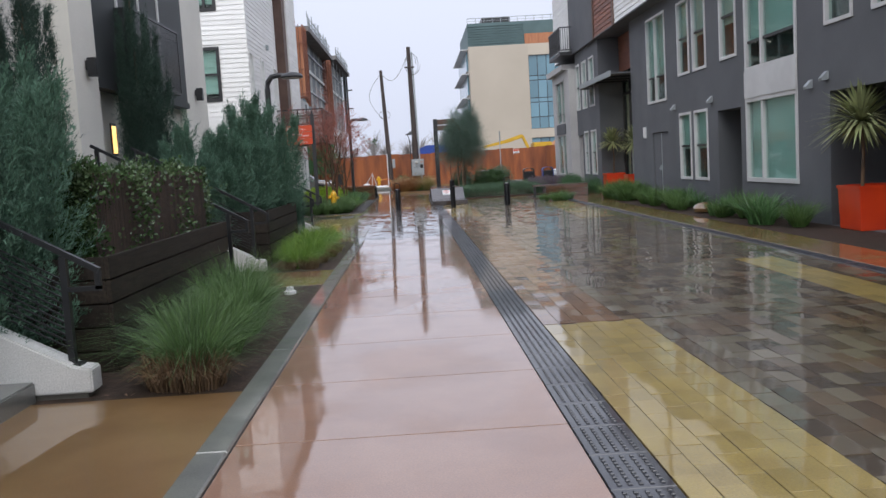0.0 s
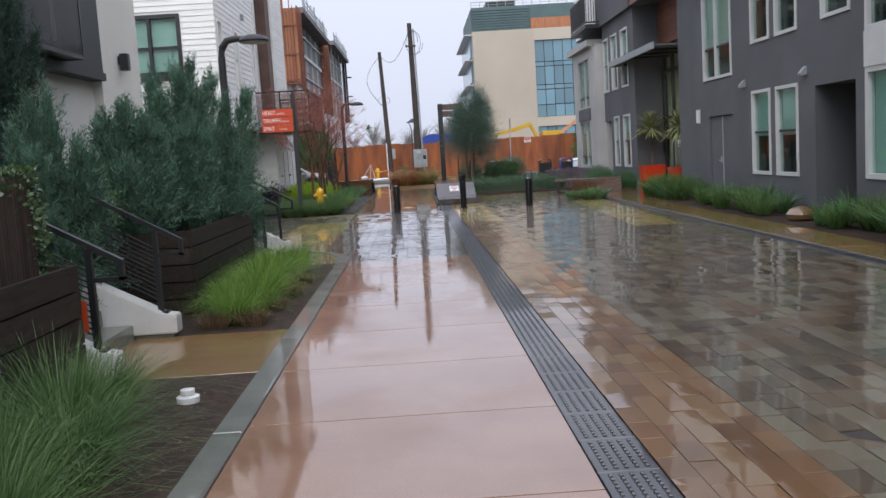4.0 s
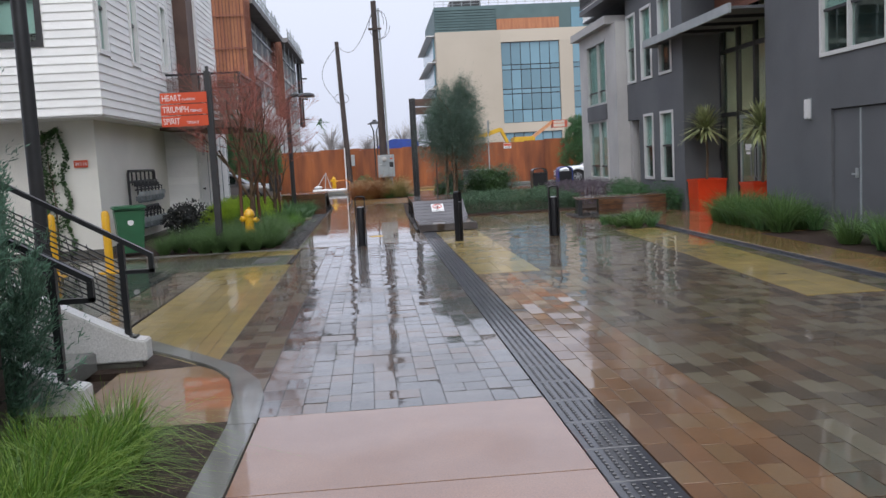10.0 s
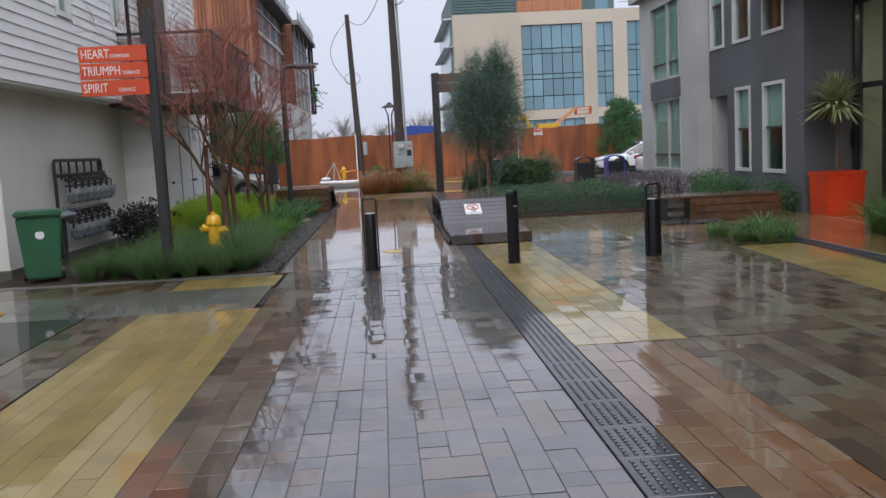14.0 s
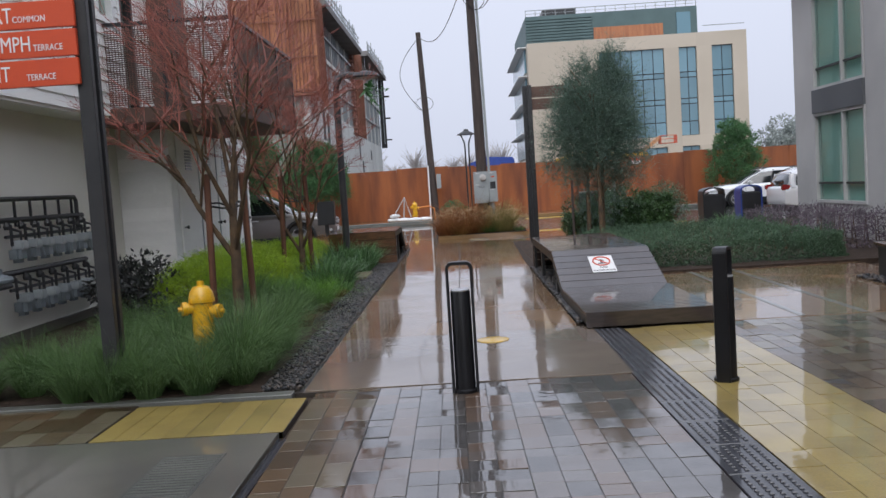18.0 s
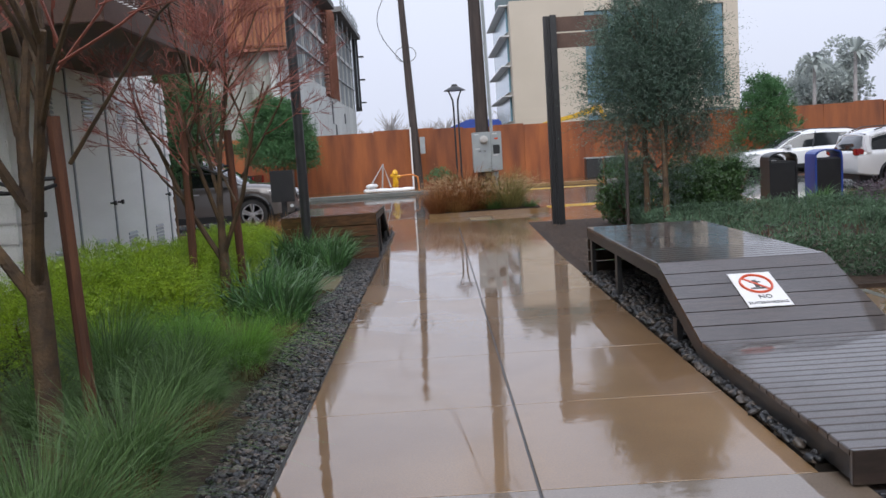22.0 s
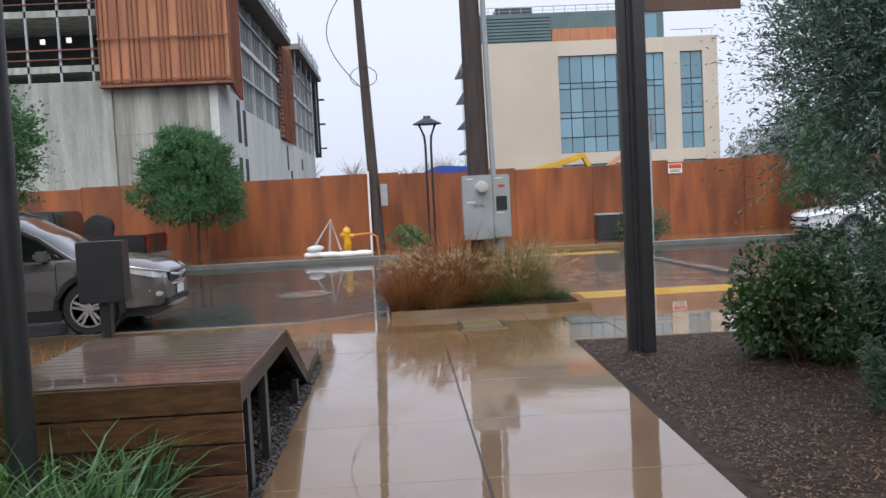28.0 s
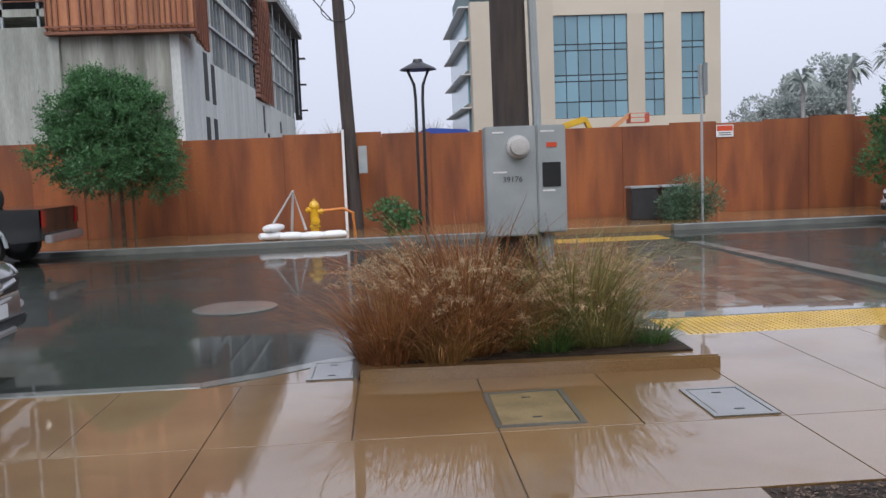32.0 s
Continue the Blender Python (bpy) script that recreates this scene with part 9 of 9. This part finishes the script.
slot = setting("slot_drain", Geo().box(-1.955, -1.94, 28.4, 29.6, -0.05, 0.004).box(-1.915, -1.9, 28.4, 29.6, -0.05, 0.004).box(-1.94, -1.915, 28.4, 29.6, -0.05, -0.01), M_GRATE, "narrow dark slot drain beside the driveway band", "drain")
M_RIBBED = mat("damp_ribbed_concrete", (0.09, 0.092, 0.08), (0.065, 0.068, 0.06), 0.6, 2, 80, 0.3, wet=0.25)
rib = setting("ribbed_panel", Geo().cbox(-2.62, -2.22, 28.6, 29.36, -0.05, 0.004, 0.003), M_RIBBED, "ribbed grey paving panel in the driveway band", "paving")
for i in range(16):
    part("rib", Geo().cbox(-2.6, -2.24, 28.62 + 0.046 * i, 28.642 + 0.046 * i, 0, 0.009, 0.003), M_RIBBED, rib)
paver_field("paving_yellow_near", "wet yellow pavers in courses beside the drain", [(0.0, 0.92, -6, 8.2)], 0.153, (0.3,), M_YELLOW, 4, lambda x, y: y > 3, at=ASKEW_R)
paver_field("paving_yellow_mid", "wet yellow pavers beside the drain at the bollards", [(0.0, 0.92, 25.5, 32.95)], 0.184, (0.26, 0.3, 0.36), M_YELLOW, 5, lambda x, y: True, at=ASKEW_R)
paver_field("paving_yellow_right", "wet yellow pavers in courses by the far drain", [(0, 0.86, 0, 8.6)], 0.215, (0.3, 0.38, 0.45), M_YELLOW, 6, lambda x, y: True, cap=150, at=pose(4.13, 22.2, 0.006, 0, 0, -2.2))
paver_field("paving_yellow_far_side", "wet yellow pavers in courses by the far drain", [(4.42, 4.96, -6, 12.15)], 0.18, (0.3, 0.38, 0.45), M_YELLOW, 9, lambda x, y: False, at=pose(0, 0, 0.006))
paver_field("paving_warm", "wet orange-brown pavers in a band beside the drain", [(0.0, 0.77, 8.22, 25.48)], 0.154, (0.29, 0.3, 0.31), M_PAVWARM, 13, lambda x, y: 8 < y < 18, at=ASKEW_R, tilt=0.007)
paver_field("paving_brown", "wet brown and olive grey pavers across the shared street", [(0.772, 4.44, 8.22, 25.48), (0.922, 4.44, -6, 8.2), (0.922, 4.44, 25.5, 33.0)],
            0.154, (0.29, 0.3, 0.31), M_PAVBROWN, 7, lambda x, y: x < 2.0 and 8 < y < 17, at=ASKEW_R, tilt=0.008)
paver_field("crossing_brick", "wet brown brick crossing in the street", [(1.35, 4.3, 51.78, 59.3)], 0.2, (0.3, 0.4), M_PAVBROWN, 8, lambda x, y: False)

# black pebbles along the far walk and under the seats
def pebbles(name, label, areas, n, seed, near_n, sz=1.0, broken=0.0):
    q = random.Random(seed)
    base = Geo()
    for a in areas:
        base.box(a[0], a[1], a[2], a[3], -0.1, 0.005)
    root = setting(name, base, M_JOINT, label, "pebbles")
    ico = []
    bmx = bmesh.new()
    bmesh.ops.create_icosphere(bmx, subdivisions=1, radius=1)
    vs = [v.co * (1 + q.uniform(-broken, broken)) for v in bmx.verts]
    fs = [tuple(v.index for v in f.verts) for f in bmx.faces]
    bmx.free()
    one = bpy.data.meshes.new("pebble")
    one.from_pydata([tuple(v) for v in vs], [], fs)
    if not broken:
        one.shade_smooth()
    one.materials.append(M_GRAVEL)
    count = 0
    rest = Geo()
    tot = sum((a[1] - a[0]) * (a[3] - a[2]) for a in areas)
    for a in areas:
        k = int(n * (a[1] - a[0]) * (a[3] - a[2]) / tot)
        for i in range(k):
            m = pose(q.uniform(a[0], a[1]), q.uniform(a[2], a[3]), q.uniform(0.008, 0.03), q.uniform(-25, 25), q.uniform(-25, 25), q.uniform(0, 360)) @ Matrix.Diagonal((sz * q.uniform(0.018, 0.036), sz * q.uniform(0.016, 0.028), sz * q.uniform(0.011, 0.02), 1))
            if count < near_n and a[1] > -2.2 and m.translation.y > 33.5 and m.translation.x > a[1] - 0.16 or count < near_n and a[0] > 0 and 35.6 < m.translation.y < 37:
                ob = new("pebble", one)
                ob.parent = root
                ob.matrix_basis = m
                count += 1
            else:
                rest.add([m @ v for v in vs], fs)
    me = bpy.data.meshes.new("pebble_rest")
    me.from_pydata(rest.v, [], rest.f)
    if not broken:
        me.shade_smooth()
    me.materials.append(M_GRAVEL)
    ob = new("pebble_rest", me)
    ob.parent = root
    tagged(ob, kind="stuff")


pebbles("pebble_strip", "broken dark stone chips beside the walk", [(-2.38, -2.07, 31.0, 34.6), (-2.5, -2.07, 34.6, 43.0), (-2.36, -2.07, 43.0, 46.4)], 12500, 5, 280, 0.78, 0.3)
pebbles("pebble_bed", "glossy black pebbles under the slatted seat", [(0.49, 0.62, 33.3, 35.2), (0.49, 1.84, 35.2, 39.5)], 4600, 6, 280, 1.45)
pebbles("pebble_bed_far", "glossy black pebbles under the bench", [(-3.7, -2.36, 42.2, 46.25), (4.5, 5.6, 34.2, 35.8)], 3200, 7, 0, 1.35)

# bark chips on the mulch
qc = np.random.RandomState(9)
nc_ = 60000
px, py = qc.uniform(0.62, 4.6, nc_), qc.uniform(39.55, 46.82, nc_)
px[:2600], py[:2600] = qc.uniform(-4.6, -2.4, 2600), qc.uniform(31, 43, 2600)
px[2600:4200], py[2600:4200] = qc.uniform(-2.5, -1.45, 1600), qc.uniform(6.4, 18.8, 1600)
py[2600:4200] = np.where((py[2600:4200] > 11.9) & (py[2600:4200] < 13.9), py[2600:4200] - 2.3, py[2600:4200])
pts = np.stack([px, py, np.full(nc_, 0.004)], 1)
pts[:4200, 2] = 0.024
ang = qc.uniform(0, np.pi, nc_)
dv = np.stack([np.cos(ang), np.sin(ang), qc.uniform(-0.3, 0.5, nc_)], 1) * qc.uniform(0.004, 0.016, nc_)[:, None]
wv = np.stack([-np.sin(ang), np.cos(ang), qc.uniform(-0.3, 0.3, nc_)], 1) * qc.uniform(0.002, 0.007, nc_)[:, None]
vv = np.stack([pts - dv - wv, pts + dv - wv, pts + dv + wv, pts - dv + wv], 1).reshape(-1, 3)
chips = new("bark_chips", from_arrays("bark_chips", vv, np.arange(4 * nc_).reshape(-1, 4), mat("bark_chip", (0.09, 0.058, 0.04), (0.046, 0.03, 0.021), 0.65, 9, 50, 0.2, piece=0.7, third=(0.105, 0.068, 0.044), spec=0.4)))
tagged(chips, "scattered brown bark chips on the mulch", "bark chips", kind="stuff")
